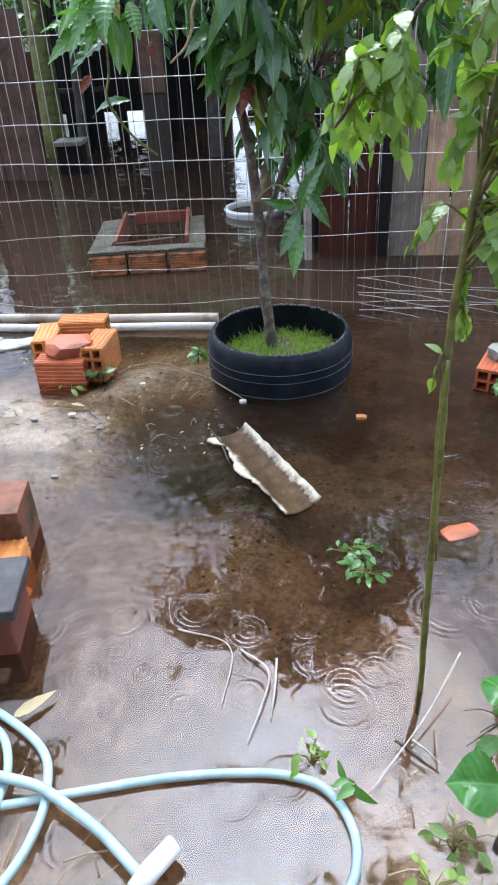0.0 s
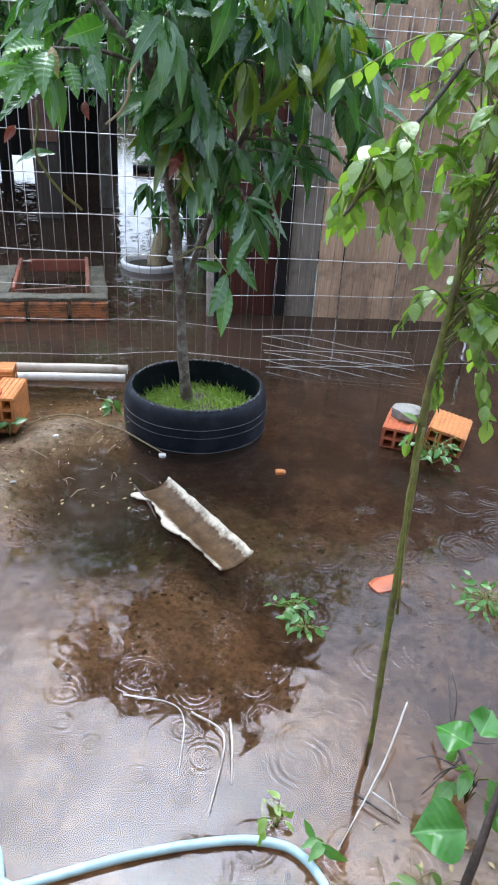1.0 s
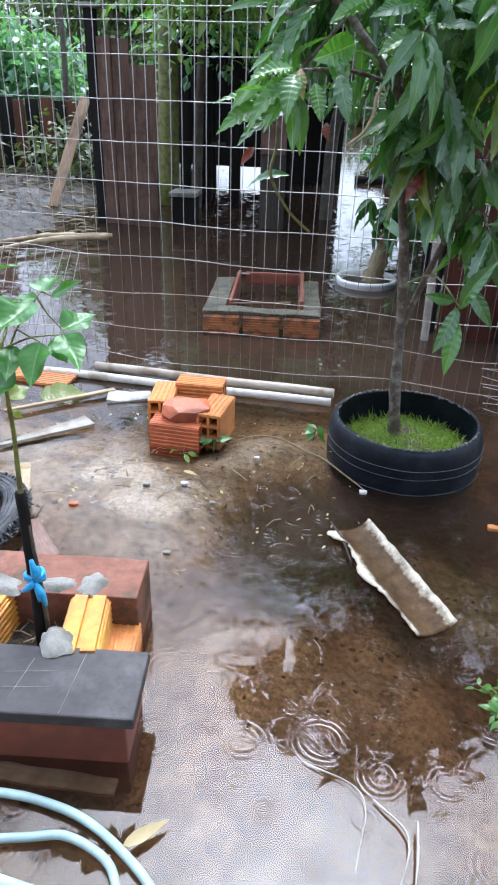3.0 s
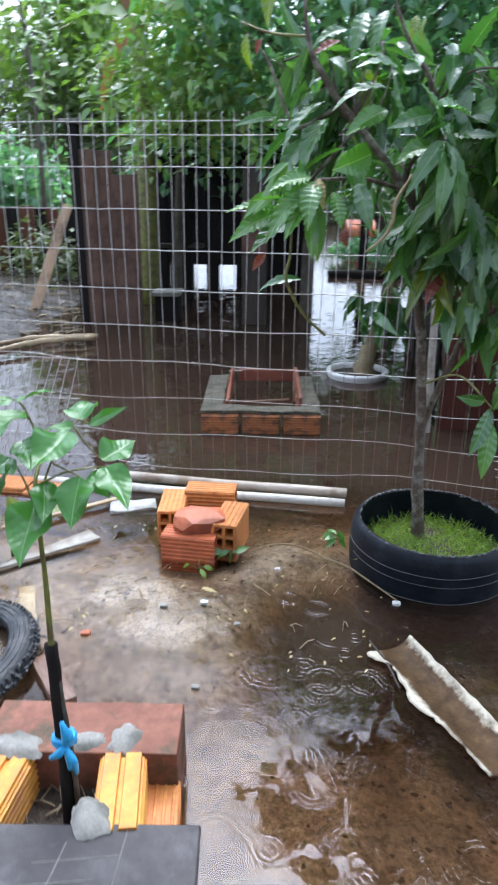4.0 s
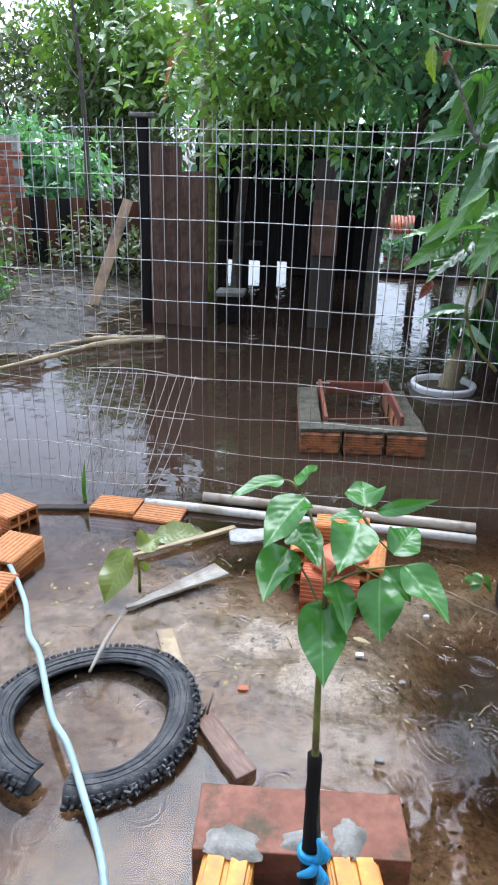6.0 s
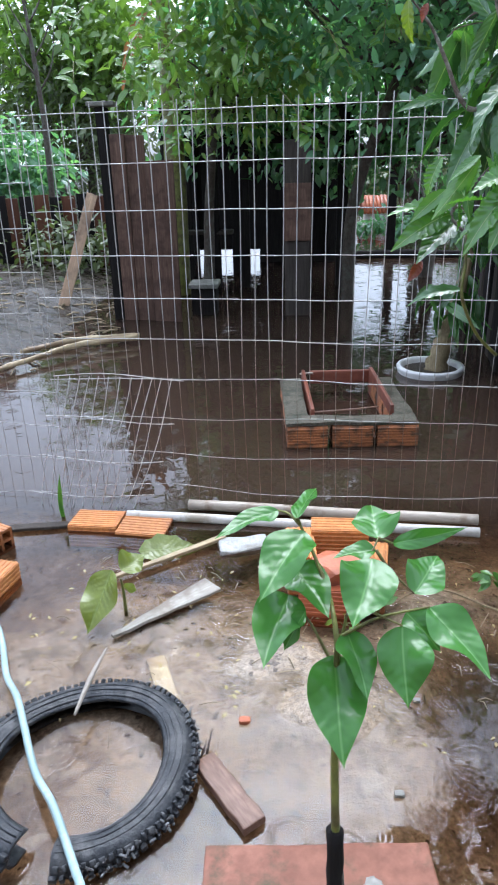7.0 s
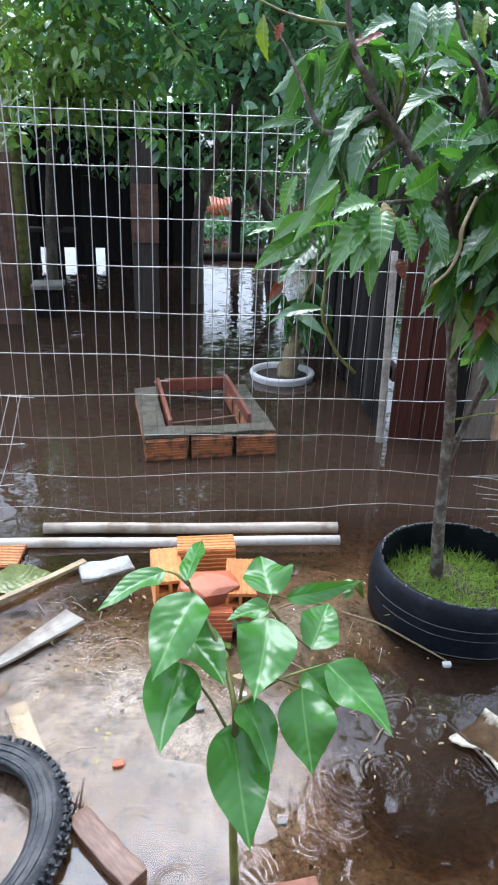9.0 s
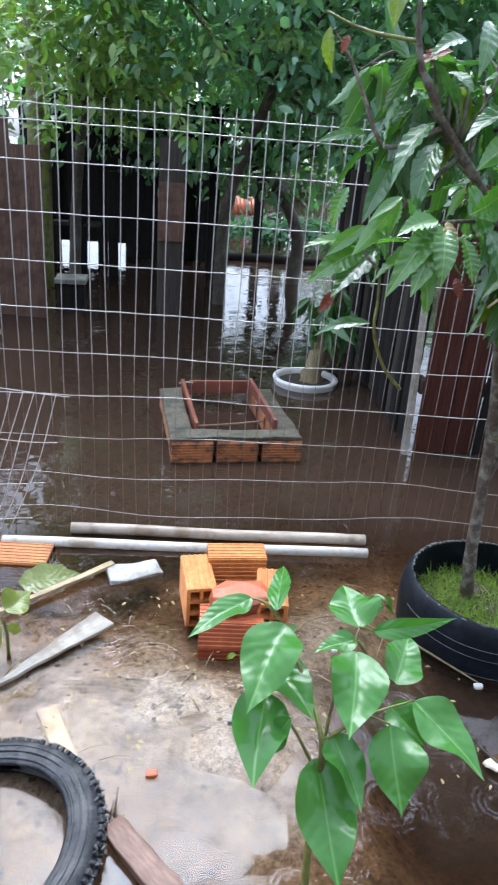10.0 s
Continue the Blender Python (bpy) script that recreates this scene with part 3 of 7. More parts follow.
def foliage(name, kind, at, along, up, size, material):
    """Many blades in one mesh: places, directions, upper sides, lengths."""
    tv, tf, tuv = kind
    at, y, up, s = np.array(at, float), np.array(along, float), np.array(up, float), np.array(size, float)
    y /= np.linalg.norm(y, axis=1)[:, None] + 1e-9
    x = np.cross(y, up)
    x /= np.linalg.norm(x, axis=1)[:, None] + 1e-9
    z = np.cross(x, y)
    k, n = len(at), len(tv)
    v = at[:, None, :] + s[:, None, None] * (tv[None, :, 0, None] * x[:, None] + tv[None, :, 1, None] * y[:, None] + tv[None, :, 2, None] * z[:, None])
    f = (tf[None] + (np.arange(k) * n)[:, None, None]).reshape(-1, 4)
    me = bpy.data.meshes.new(name)
    me.vertices.add(k * n)
    me.vertices.foreach_set("co", v.reshape(-1))
    me.loops.add(f.size)
    me.loops.foreach_set("vertex_index", f.reshape(-1).astype(np.int32))
    me.polygons.add(len(f))
    me.polygons.foreach_set("loop_start", (np.arange(len(f)) * 4).astype(np.int32))
    layer = me.uv_layers.new(name="blade")
    layer.data.foreach_set("uv", tuv[f.reshape(-1) % n].reshape(-1).astype(np.float32))
    me.materials.append(material)
    me.polygons.foreach_set("use_smooth", [True] * len(f))
    me.update(calc_edges=True)
    me.validate()
    return me


def sphere_dirs(n):
    d = rng.normal(size=(n, 3))
    return d / np.linalg.norm(d, axis=1)[:, None]


# ---- ground and water ----
LATTICE = rng.uniform(-1, 1, (64, 64))


def value_noise(x, y, scale):
    x, y = np.asarray(x) * scale, np.asarray(y) * scale
    i, j = np.floor(x).astype(int), np.floor(y).astype(int)
    u, w = x - i, y - j
    u, w = u * u * (3 - 2 * u), w * w * (3 - 2 * w)
    g = lambda a, b: LATTICE[a % 64, b % 64]
    return (g(i, j) * (1 - u) + g(i + 1, j) * u) * (1 - w) + (g(i, j + 1) * (1 - u) + g(i + 1, j + 1) * u) * w


def step(a, b, t):
    t = np.clip((np.asarray(t) - a) / (b - a), 0, 1)
    return t * t * (3 - 2 * t)


def mound(x, y, cx, cy, sx, sy, h):
    return h * np.exp(-((x - cx) / sx) ** 2 - ((y - cy) / sy) ** 2)


def ground_z(x, y):
    """The bed of the yard; the water stands at z = 0."""
    x, y = np.asarray(x, float), np.asarray(y, float)
    z = -0.080 + 0 * x
    z = z + mound(x, y, -1.40, 2.33, 0.72, 0.60, 0.077) + mound(x, y, -0.68, 2.42, 0.42, 0.40, 0.057)
    z = z + mound(x, y, -0.25, 2.75, 0.30, 0.28, 0.045) + mound(x, y, 0.50, 0.74, 0.30, 0.29, 0.11) + mound(x, y, -0.45, 0.72, 0.20, 0.22, 0.09)
    z = z + mound(x, y, -0.25, 1.95, 0.40, 0.32, 0.020) - mound(x, y, 1.1, 2.6, 0.8, 0.7, 0.05)
    # puddles between the sand bars, and the dark hollow beyond them
    z = z - 0.008 * step(3.2, 2.9, y) - mound(x, y, -0.90, 2.93, 0.30, 0.10, 0.022) - mound(x, y, -0.92, 2.08, 0.13, 0.26, 0.034) - mound(x, y, -0.74, 1.92, 0.30, 0.09, 0.034)
    z = z - mound(x, y, -1.66, 2.95, 0.20, 0.16, 0.03) - mound(x, y, -1.30, 2.05, 0.16, 0.12, 0.012) - mound(x, y, -0.23, 2.27, 0.17, 0.27, 0.15)
    z = z + 0.20 * step(-2.3, -3.6, x) * step(4.9, 6.3, y) + 0.05 * step(-1.9, -2.6, x) * step(5.0, 6.0, y)
    z = z + 0.25 * step(26, 34, y) + 0.25 * step(5, 9, np.abs(x)) + 0.2 * step(0.0, -1.2, y)
    return z + 0.022 * value_noise(x, y, 3.0) + 0.013 * value_noise(x, y, 8.0) + 0.008 * value_noise(x, y, 17.0)


def spread(lo, hi, near0, near1, fine, grow=1.5):
    inner = list(np.arange(near0, near1 + 1e-6, fine))
    s, v = fine, near0
    left = []
    while v > lo:
        s *= grow
        v -= s
        left.append(v)
    s, v = fine, near1
    right = []
    while v < hi:
        s *= grow
        v += s
        right.append(v)
    return np.array(left[::-1] + inner + right)


gx, gy = spread(-400, 400, -4.2, 3.2, 0.04), spread(-300, 800, -0.6, 8.0, 0.04)
GX, GY = np.meshgrid(gx, gy)
GZ = ground_z(GX, GY)
nx, ny = len(gx), len(gy)
idx = np.arange(nx * ny).reshape(ny, nx)
quads = np.stack([idx[:-1, :-1], idx[:-1, 1:], idx[1:, 1:], idx[1:, :-1]], -1).reshape(-1, 4)
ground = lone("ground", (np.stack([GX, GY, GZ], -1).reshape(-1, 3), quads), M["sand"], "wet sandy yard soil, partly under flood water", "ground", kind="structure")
wx, wy = spread(-60, 60, -2.6, 2.6, 0.05), spread(-8, 60, 0.2, 6.0, 0.05)
WX, WY = np.meshgrid(wx, wy)
idx = np.arange(WX.size).reshape(WX.shape)
quads = np.stack([idx[:-1, :-1], idx[:-1, 1:], idx[1:, 1:], idx[1:, :-1]], -1).reshape(-1, 4)
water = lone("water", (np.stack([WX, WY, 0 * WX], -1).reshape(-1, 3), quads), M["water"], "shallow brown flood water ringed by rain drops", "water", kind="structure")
# from y 3.0 to 3.7 the value gains 0.14, making farther water murkier
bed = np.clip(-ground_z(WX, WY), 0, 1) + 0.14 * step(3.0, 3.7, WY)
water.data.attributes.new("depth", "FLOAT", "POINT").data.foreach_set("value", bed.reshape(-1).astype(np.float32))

# unseen wall added behind the walker to hold back sky light and reflections
lone("sky_blocking_wall", block(-8, 8, -1.5, -1.3, -0.2, 3.0, 0.01), M["wall"], "unseen plain wall behind the walker, added to block sky light", "wall", kind="structure", smooth=False)


# ---- hollow clay bricks ----
def brick_shape(w=0.09, h=0.14, length=0.19, cols=2, rows=3, wall=0.010, rib=0.0024, bands=0):
    """A hollow brick with its holes along y, standing on z = 0, ribbed on the outside."""
    def lines(total, count):
        hole = (total - wall * (count + 1)) / count
        out = [0.0]
        for _ in range(count):
            out += [out[-1] + wall, out[-1] + wall + hole]
        return out + [total]
    xs, zs = [x - w / 2 for x in lines(w, cols)], lines(h, rows)
    solid = lambda i, j: 0 <= i < len(xs) - 1 and 0 <= j < len(zs) - 1 and not (i % 2 == 1 and j % 2 == 1)
    a, b = -length / 2, length / 2
    v, f = [], []

    def quad(*p):
        k = len(v)
        v.extend(p)
        f.append((k, k + 1, k + 2, k + 3))
    for i in range(len(xs) - 1):
        for j in range(len(zs) - 1):
            if not solid(i, j):
                continue
            x0, x1, z0, z1 = xs[i], xs[i + 1], zs[j], zs[j + 1]
            quad((x0, a, z0), (x1, a, z0), (x1, a, z1), (x0, a, z1))
            quad((x1, b, z0), (x0, b, z0), (x0, b, z1), (x1, b, z1))
            if not solid(i - 1, j):
                quad((x0, b, z0), (x0, a, z0), (x0, a, z1), (x0, b, z1))
            if not solid(i + 1, j):
                quad((x1, a, z0), (x1, b, z0), (x1, b, z1), (x1, a, z1))
            if not solid(i, j - 1):
                quad((x0, a, z0), (x0, b, z0), (x1, b, z0), (x1, a, z0))
            if not solid(i, j + 1):
                quad((x0, a, z1), (x1, a, z1), (x1, b, z1), (x0, b, z1))
    count = max(3, round(h / 0.016))
    for k in range(count):
        z = h * (k + 0.5) / count
        for s in (-1, 1):
            x = s * w / 2
            quad((x, a, z - 0.004), (x, b, z - 0.004), (x + s * rib, b, z - 0.002), (x + s * rib, a, z - 0.002))
            quad((x + s * rib, a, z - 0.002), (x + s * rib, b, z - 0.002), (x + s * rib, b, z + 0.002), (x + s * rib, a, z + 0.002))
            quad((x + s * rib, a, z + 0.002), (x + s * rib, b, z + 0.002), (x, b, z + 0.004), (x, a, z + 0.004))
    if bands:
        for k in range(bands):
            x0, x1 = -w / 2 + w * k / bands + 0.004, -w / 2 + w * (k + 1) / bands - 0.004
            quad((x0, a, h), (x0 + 0.002, a, h + 0.007), (x0 + 0.002, b, h + 0.007), (x0, b, h))
            quad((x0 + 0.002, a, h + 0.007), (x1 - 0.002, a, h + 0.007), (x1 - 0.002, b, h + 0.007), (x0 + 0.002, b, h + 0.007))
            quad((x1 - 0.002, a, h + 0.007), (x1, a, h), (x1, b, h), (x1 - 0.002, b, h + 0.007))
            quad((x0, a, h), (x1, a, h), (x1 - 0.002, a, h + 0.007), (x0 + 0.002, a, h + 0.007))
        return v, f
    count = max(3, round(w / 0.018))
    for k in range(count):
        x = -w / 2 + w * (k + 0.5) / count
        quad((x - 0.004, a, h), (x - 0.002, a, h + rib), (x - 0.002, b, h + rib), (x - 0.004, b, h))
        quad((x - 0.002, a, h + rib), (x + 0.002, a, h + rib), (x + 0.002, b, h + rib), (x - 0.002, b, h + rib))
        quad((x + 0.002, a, h + rib), (x + 0.004, a, h), (x + 0.004, b, h), (x + 0.002, b, h + rib))
    return v, f


BRICK = mesh_from("hollow_brick", *brick_shape(), M["clay"], False)
BRICK_RED = mesh_from("hollow_brick_red", *brick_shape(), M["clay_red"], False)
BRICK_RED_FLAT = mesh_from("hollow_brick_red_flat", *brick_shape(0.14, 0.09, 0.19, 3, 2), M["clay_red"], False)
BRICK_FLAT = mesh_from("hollow_brick_flat", *brick_shape(0.14, 0.09, 0.19, 3, 2), M["clay"], False)
BRICK_OLD = mesh_from("hollow_brick_old", *brick_shape(0.14, 0.09, 0.19, 3, 2, 0.010, 0.004), M["clay_old"], False)


def brick(mesh, x, y, z, rz=0.0, rx=0.0, ry=0.0, label="orange hollow clay brick with open holes", group=""):
    return lone("hollow_brick", mesh, None, label, "brick", pose(x, y, z, rx, ry, rz), group=group)


g_stack = "bricks stacked beside the pipes"
brick(BRICK_RED, -0.668, 2.690, -0.045, 84, label="red ribbed hollow brick lying along the front of a stack", group=g_stack)
brick(BRICK, -0.757, 2.855, -0.005, 3, label="orange hollow brick on edge, two holes showing", group=g_stack)
brick(BRICK, -0.535, 2.765, -0.005, -9, label="orange hollow brick on edge with a column of holes", group=g_stack)
brick(BRICK, -0.625, 2.945, 0.012, 88, label="orange ribbed brick bridging the back of the stack", group=g_stack)


def rubble(name, x, y, z, sx, sy, sz, material, label, category, seed=0, rz=0.0, tilt=0.0):
    """A broken lump with flat facets."""
    bm = bmesh.new()
    bmesh.ops.create_icosphere(bm, subdivisions=2, radius=1)
    for v in bm.verts:
        k = 1 + 0.35 * noise.noise(v.co * 1.4 + Vector((seed * 3.1, seed, 0)))
        v.co = Vector((max(-0.8, min(0.8, v.co.x * k)) * sx, max(-0.75, min(0.75, v.co.y * k)) * sy, max(-0.6, min(0.6, v.co.z * k)) * sz))
    return lone(name, bm, material, label, category, pose(x, y, z, tilt, 0, rz), smooth=False)


rubble("clay_shard", -0.640, 2.725, 0.122, 0.115, 0.075, 0.055, M["clay_red"], "dark red broken clay lump lying on the bricks", "brick piece", 4, 12, 8)

# two half-sunk bricks at the end of the pipe
brick(BRICK_FLAT, -1.540, 3.215, -0.073, 86, ry=3, label="orange brick nearly sunk in the flood water", group="sunken bricks")
brick(BRICK_FLAT, -1.345, 3.185, -0.076, 82, ry=-3, label="orange brick nearly sunk in the flood water", group="sunken bricks")
# two bricks out in the water beside the thin tree
brick(BRICK_RED_FLAT, 0.955, 2.52, -0.008, -30, ry=0, label="red hollow brick end with holes, standing in water", group="bricks in open water")
brick(BRICK_FLAT, 1.110, 2.475, 0.0, -34, ry=8, label="orange hollow brick tilted in the water", group="bricks in open water")
rubble("cement_lump", 0.975, 2.55, 0.095, 0.068, 0.075, 0.045, M["cement"], "pale cement lump stuck on a brick", "cement lump", 2, 20)
# bricks edging a sand bed
for bx, by, bz, ba in ((-1.93, 3.04, -0.02, 62), (-1.795, 2.76, -0.03, -12), (-1.80, 2.55, -0.04, 84), (-2.0, 2.86, -0.04, 70)):
    brick(BRICK_FLAT, bx, by, bz, ba, label="orange brick edging a small sand bed", group="bricks edging the sand bed")


# ---- brick planter round the young tree ----
def solid_block(name, x, y, rz, w, d, h, material, label, category, wear=0.002):
    return lone(name, block(-w / 2, w / 2, -d / 2, d / 2, -0.10, h, 0.003, wear, 7), material, label, category, pose(x, y, 0, 0, 0, rz), smooth=False)


solid_block("clay_block", -0.744, 1.718, 3.0, 0.405, 0.145, 0.148, M["block"], "large red clay block with moss stains, in water", "block", 0.003)
low = thing("slate_topped_block", -0.697, 1.402, 0, 4.0, "red block under a dark slate board, in water", "block")
part("block_body", block(-0.215, 0.215, -0.075, 0.075, -0.10, 0.112, 0.005, 0.002, 4), M["block_plain"], low, smooth=False)
top = part("top_board", block(-0.235, 0.235, -0.088, 0.088, 0.114, 0.142, 0.004, 0.0012, 5), M["slate"], low, "dark grey slate board", smooth=False)
for x0, y0, x1, y1 in ((0.09, -0.085, 0.105, 0.086), (-0.02, -0.06, 0.0, 0.05), (-0.05, 0.01, 0.10, 0.025), (-0.06, -0.03, 0.06, -0.02)):
    part("score_line", tube([(x0, y0, 0.1425), (x1, y1, 0.1425)], 0.0011, 4), M["cement"], top, "scratched pale line")
BRICK_SLOT = mesh_from("slotted_brick", *brick_shape(0.085, 0.135, 0.235, 2, 3, 0.012, 0.005, 2), M["clay_bright"], False)
g_plant = "bricks round the young tree"
brick(BRICK_SLOT, -0.638, 1.596, 0.006, 9, label="bright orange grooved brick beside the young tree", group=g_plant)
brick(BRICK_SLOT, -0.880, 1.560, 0.004, -4, label="bright orange grooved brick beside the young tree", group=g_plant)
brick(BRICK, -0.572, 1.570, -0.075, 6, label="orange brick leaning low in the water", group=g_plant)


def smear(x, y, z, rx, ry, seed, rz):
    """A trowelled dab of cement with a ragged edge, thin at the rim."""
    v, f = [(0, 0, 0.010)], []
    for i in (1, 2, 3):
        for k in range(28):
            a = 2 * math.pi * k / 28
            q = i / 3 * (1 + 0.38 * noise.noise(Vector((math.cos(a) * 1.6, math.sin(a) * 1.6, seed))) + 0.16 * noise.noise(Vector((math.cos(a) * 5, math.sin(a) * 5, seed + 9))))
            v.append((rx * q * math.cos(a), ry * q * math.sin(a), (0.011, 0.008, -0.004)[i - 1] + 0.005 * noise.noise(Vector((q * 3 * math.cos(a), q * 3 * math.sin(a), seed)))))
    for k in range(28):
        j = (k + 1) % 28
        f.append((0, 1 + k, 1 + j))
        for i in (0, 28):
            f.append((1 + i + k, 29 + i + k, 29 + i + j, 1 + i + j))
    return lone("cement_lump", (v, f), M["cement"], "rough dab of grey cement on a brick end", "cement lump", pose(x, y, z, 0, 0, rz))


for cx, cy, w, k in ((-0.655, 1.690, 0.040, 3), (-0.668, 1.500, 0.042, 5), (-0.872, 1.655, 0.046, 7), (-0.885, 1.455, 0.034, 9)):
    smear(cx, cy, 0.148, w * 1.2, w * 0.85, k, 25 * k)
smear(-0.735, 1.675, 0.149, 0.05, 0.025, 12, 10)
lone("planter_soil", block(-0.12, 0.12, -0.15, 0.14, -0.09, 0.045, 0.02, 0.012, 8), M["soil"], "dark wet soil with dry twigs inside bricks", "soil", pose(-0.757, 1.56, 0), kind="structure")


# ---- two plastic pipes ----
def pipe(x0, y0, x1, y1, z, r, material, label):
    n = 18
    pts = [(x0 + (x1 - x0) * t, y0 + (y1 - y0) * t, z + 0.002 * math.sin(9 * t)) for t in np.linspace(0, 1, n)]
    outer, inner = tube(pts, r, 14, cap=False), tube(pts, r * 0.87, 14, cap=False)
    v, f = merge(outer, (inner[0], [q[::-1] for q in inner[1]]))
    k, last = n * 14, (n - 1) * 14
    for i in range(14):
        j = (i + 1) % 14
        f.append((i, i + k, j + k, j))
        f.append((last + i, last + j, last + j + k, last + i + k))
    return lone("plastic_pipe", (v, f), material, label, "pipe", group="pipes at the fence foot")


pipe(-1.194, 3.320, -0.088, 3.205, 0.024, 0.021, M["pvc_dirty"], "mud-stained white plastic pipe under the wire fence")
pipe(-1.43, 3.255, -0.100, 3.132, 0.012, 0.019, M["pvc"], "white plastic pipe lying at the water's edge")


# ---- broken gutter piece ----
def gutter():
    """A torn half-round channel, open side up, one lip ragged."""
    n, m = 40, 11
    v, f = [], []
    for layer in (0, 1):
        for i in range(n):
            t = i / (n - 1)
            rag_l = 0.016 * noise.noise(Vector((t * 9, 1.0, 0))) + 0.010 * noise.noise(Vector((t * 30, 4.0, 0))) + 0.034 * math.exp(-((t - 0.46) / 0.13) ** 2) + 0.036 * math.exp(-(t / 0.10) ** 2) - 0.006
            rag_r = 0.006 * noise.noise(Vector((t * 14, 8.0, 0)))
            for k in range(m):
                u = k / (m - 1) * 2 - 1
                w = 0.072 + (rag_l if u < 0 else rag_r) * abs(u) ** 3
                a = u * 1.05
                r = 0.070 + (0.0 if layer == 0 else -0.007)
                x = math.sin(a) * (w / 0.072) * r
                z = r * 0.50 * (1 - math.cos(a)) + (0.0 if layer == 0 else 0.006) + (0.012 * max(0, u) ** 2)
                end = 0.012 * noise.noise(Vector((u * 5, t, 2))) if i in (0, n - 1) else 0
                v.append((x, (0.5 - t) * 0.465 + end, z))
    for i in range(n - 1):
        for k in range(m - 1):
            a = i * m + k
            b = a + n * m
            f += [(a, a + m, a + m + 1, a + 1), (b, b + 1, b + m + 1, b + m)]
    q = n * m
    for i in range(n - 1):
        a = i * m
        f.append((a, a + q, a + m + q, a + m))
        a = i * m + m - 1
        f.append((a, a + m, a + m + q, a + q))
    for k in range(m - 1):
        f.append((k, k + 1, k + 1 + q, k + q))
        a = (n - 1) * m + k
        f.append((a, a + q, a + 1 + q, a + 1))
    return v, f


lone("gutter_piece", gutter(), M["gutter"], "broken cream gutter piece with a torn edge, in water", "gutter", pose(0.082, 2.010, 0.001, 0, -3, 26))


# ---- tyre planter ----
def tyre_planter(x, y):
    t = thing("tyre_planter", x, y, 0, 0, "old black car tyre cut open as a planter", "planter")
    R = 0.274
    prof = [(R - 0.045, -0.06), (R - 0.012, -0.05), (R, -0.02), (R + 0.003, 0.02), (R + 0.004, 0.060), (R + 0.003, 0.095), (R - 0.001, 0.122), (R - 0.006, 0.142), (R - 0.014, 0.155), (R - 0.022, 0.160), (R - 0.028, 0.161), (R - 0.026, 0.152), (R - 0.018, 0.13), (R - 0.014, 0.02), (R - 0.026, -0.04)]
    v, f = lathe(prof, 96)
    v = [(p[0] * (1 + 0.006 * math.sin(3 * math.atan2(p[1], p[0]))), p[1], p[2] + 0.004 * math.sin(2 * math.atan2(p[1], p[0]) + 1)) for p in v]
    part("tyre", (v, f), M["rubber"], t)
    for z, a0, a1 in ((0.063, -2.9, 0.1), (0.095, -3.1, 0.35), (0.004, -2.6, -0.3)):
        pts = [((R + 0.0035) * math.cos(a), (R + 0.0035) * math.sin(a), z + 0.0008 * math.sin(9 * a)) for a in np.linspace(a0, a1, 60)]
        part("groove_line", tube(pts, 0.0011, 4), M["rubber_edge"], t, "thin pale line round the tread")
    pv, pf = [], []
    for k in range(120):
        a = 2 * math.pi * k / 120 + rng.uniform(-0.02, 0.02)
        r, h, s = R - 0.025 + rng.uniform(-0.003, 0.003), 0.1605 + rng.uniform(-0.002, 0.001), rng.uniform(0.002, 0.008)
        b = shape_of(block(-s, s, -0.0028, 0.0028, -0.004, rng.uniform(0.001, 0.003), 0))
        bv, bf = moved(b, pose(r * math.cos(a), r * math.sin(a), h, 0, rng.uniform(-20, 20), math.degrees(a) + 90 + rng.uniform(-25, 25)))
        pv, pf = merge((pv, pf), (bv, bf))
    part("cut_rim", (pv, pf), M["rubber_edge"], t, "frayed pale cut edge of the rubber")
    sv, sf = [(0, 0, 0.050)], []
    rings, seg = 8, 40
    for i in range(1, rings + 1):
        for k in range(seg):
            a, r = 2 * math.pi * k / seg, (R - 0.022) * i / rings
            sv.append((r * math.cos(a), r * math.sin(a), 0.047 + 0.02 * noise.noise(Vector((r * 9 * math.cos(a), r * 9 * math.sin(a), 0))) - 0.012 * (i / rings) ** 2))
    for k in range(seg):
        sf.append((0, 1 + k, 1 + (k + 1) % seg))
        for i in range(rings - 1):
            a, b = 1 + i * seg + k, 1 + i * seg + (k + 1) % seg
            sf.append((a, a + seg, b + seg, b))
    part("soil", (sv, sf), M["soil"], t)
    n = 5200
    a, r = rng.uniform(0, 2 * math.pi, n), (R - 0.035) * np.sqrt(rng.uniform(0, 1, n))
    keep = value_noise(r * np.cos(a) + 3, r * np.sin(a), 9) > -0.75
    a, r = a[keep], r[keep]
    n = len(a)
    at = np.stack([r * np.cos(a), r * np.sin(a), np.full(n, 0.044)], -1)
    d = np.stack([rng.normal(0, 0.8, n), rng.normal(0, 0.8, n), rng.uniform(0.35, 1.0, n)], -1)
    part("grass", foliage("grass", blade(3, 0.075, fold=0.3, droop=0.5), at, d, sphere_dirs(n), rng.uniform(0.016, 0.046, n) * np.where(rng.uniform(size=n) < 0.06, 1.5, 1.0), M["grass"]), None, t, "bright green grass and moss")["kind"] = "stuff"


tyre_planter(0.168, 2.728)


# ---- trees ----
MANGO = creased_blade(0.24, 18, 4, droop=0.50, folds=6)
MANGO_FLAT = creased_blade(0.30, 22, 4, droop=0.15, folds=9, deep=0.22)
ROUND = blade(6, 0.60, belly=0.46, fold=0.15, droop=0.25)
OVAL = blade(5, 0.46, belly=0.42, fold=0.2, droop=0.25)
SMALL = blade(3, 0.42, belly=0.45, fold=0.25, droop=0.25)


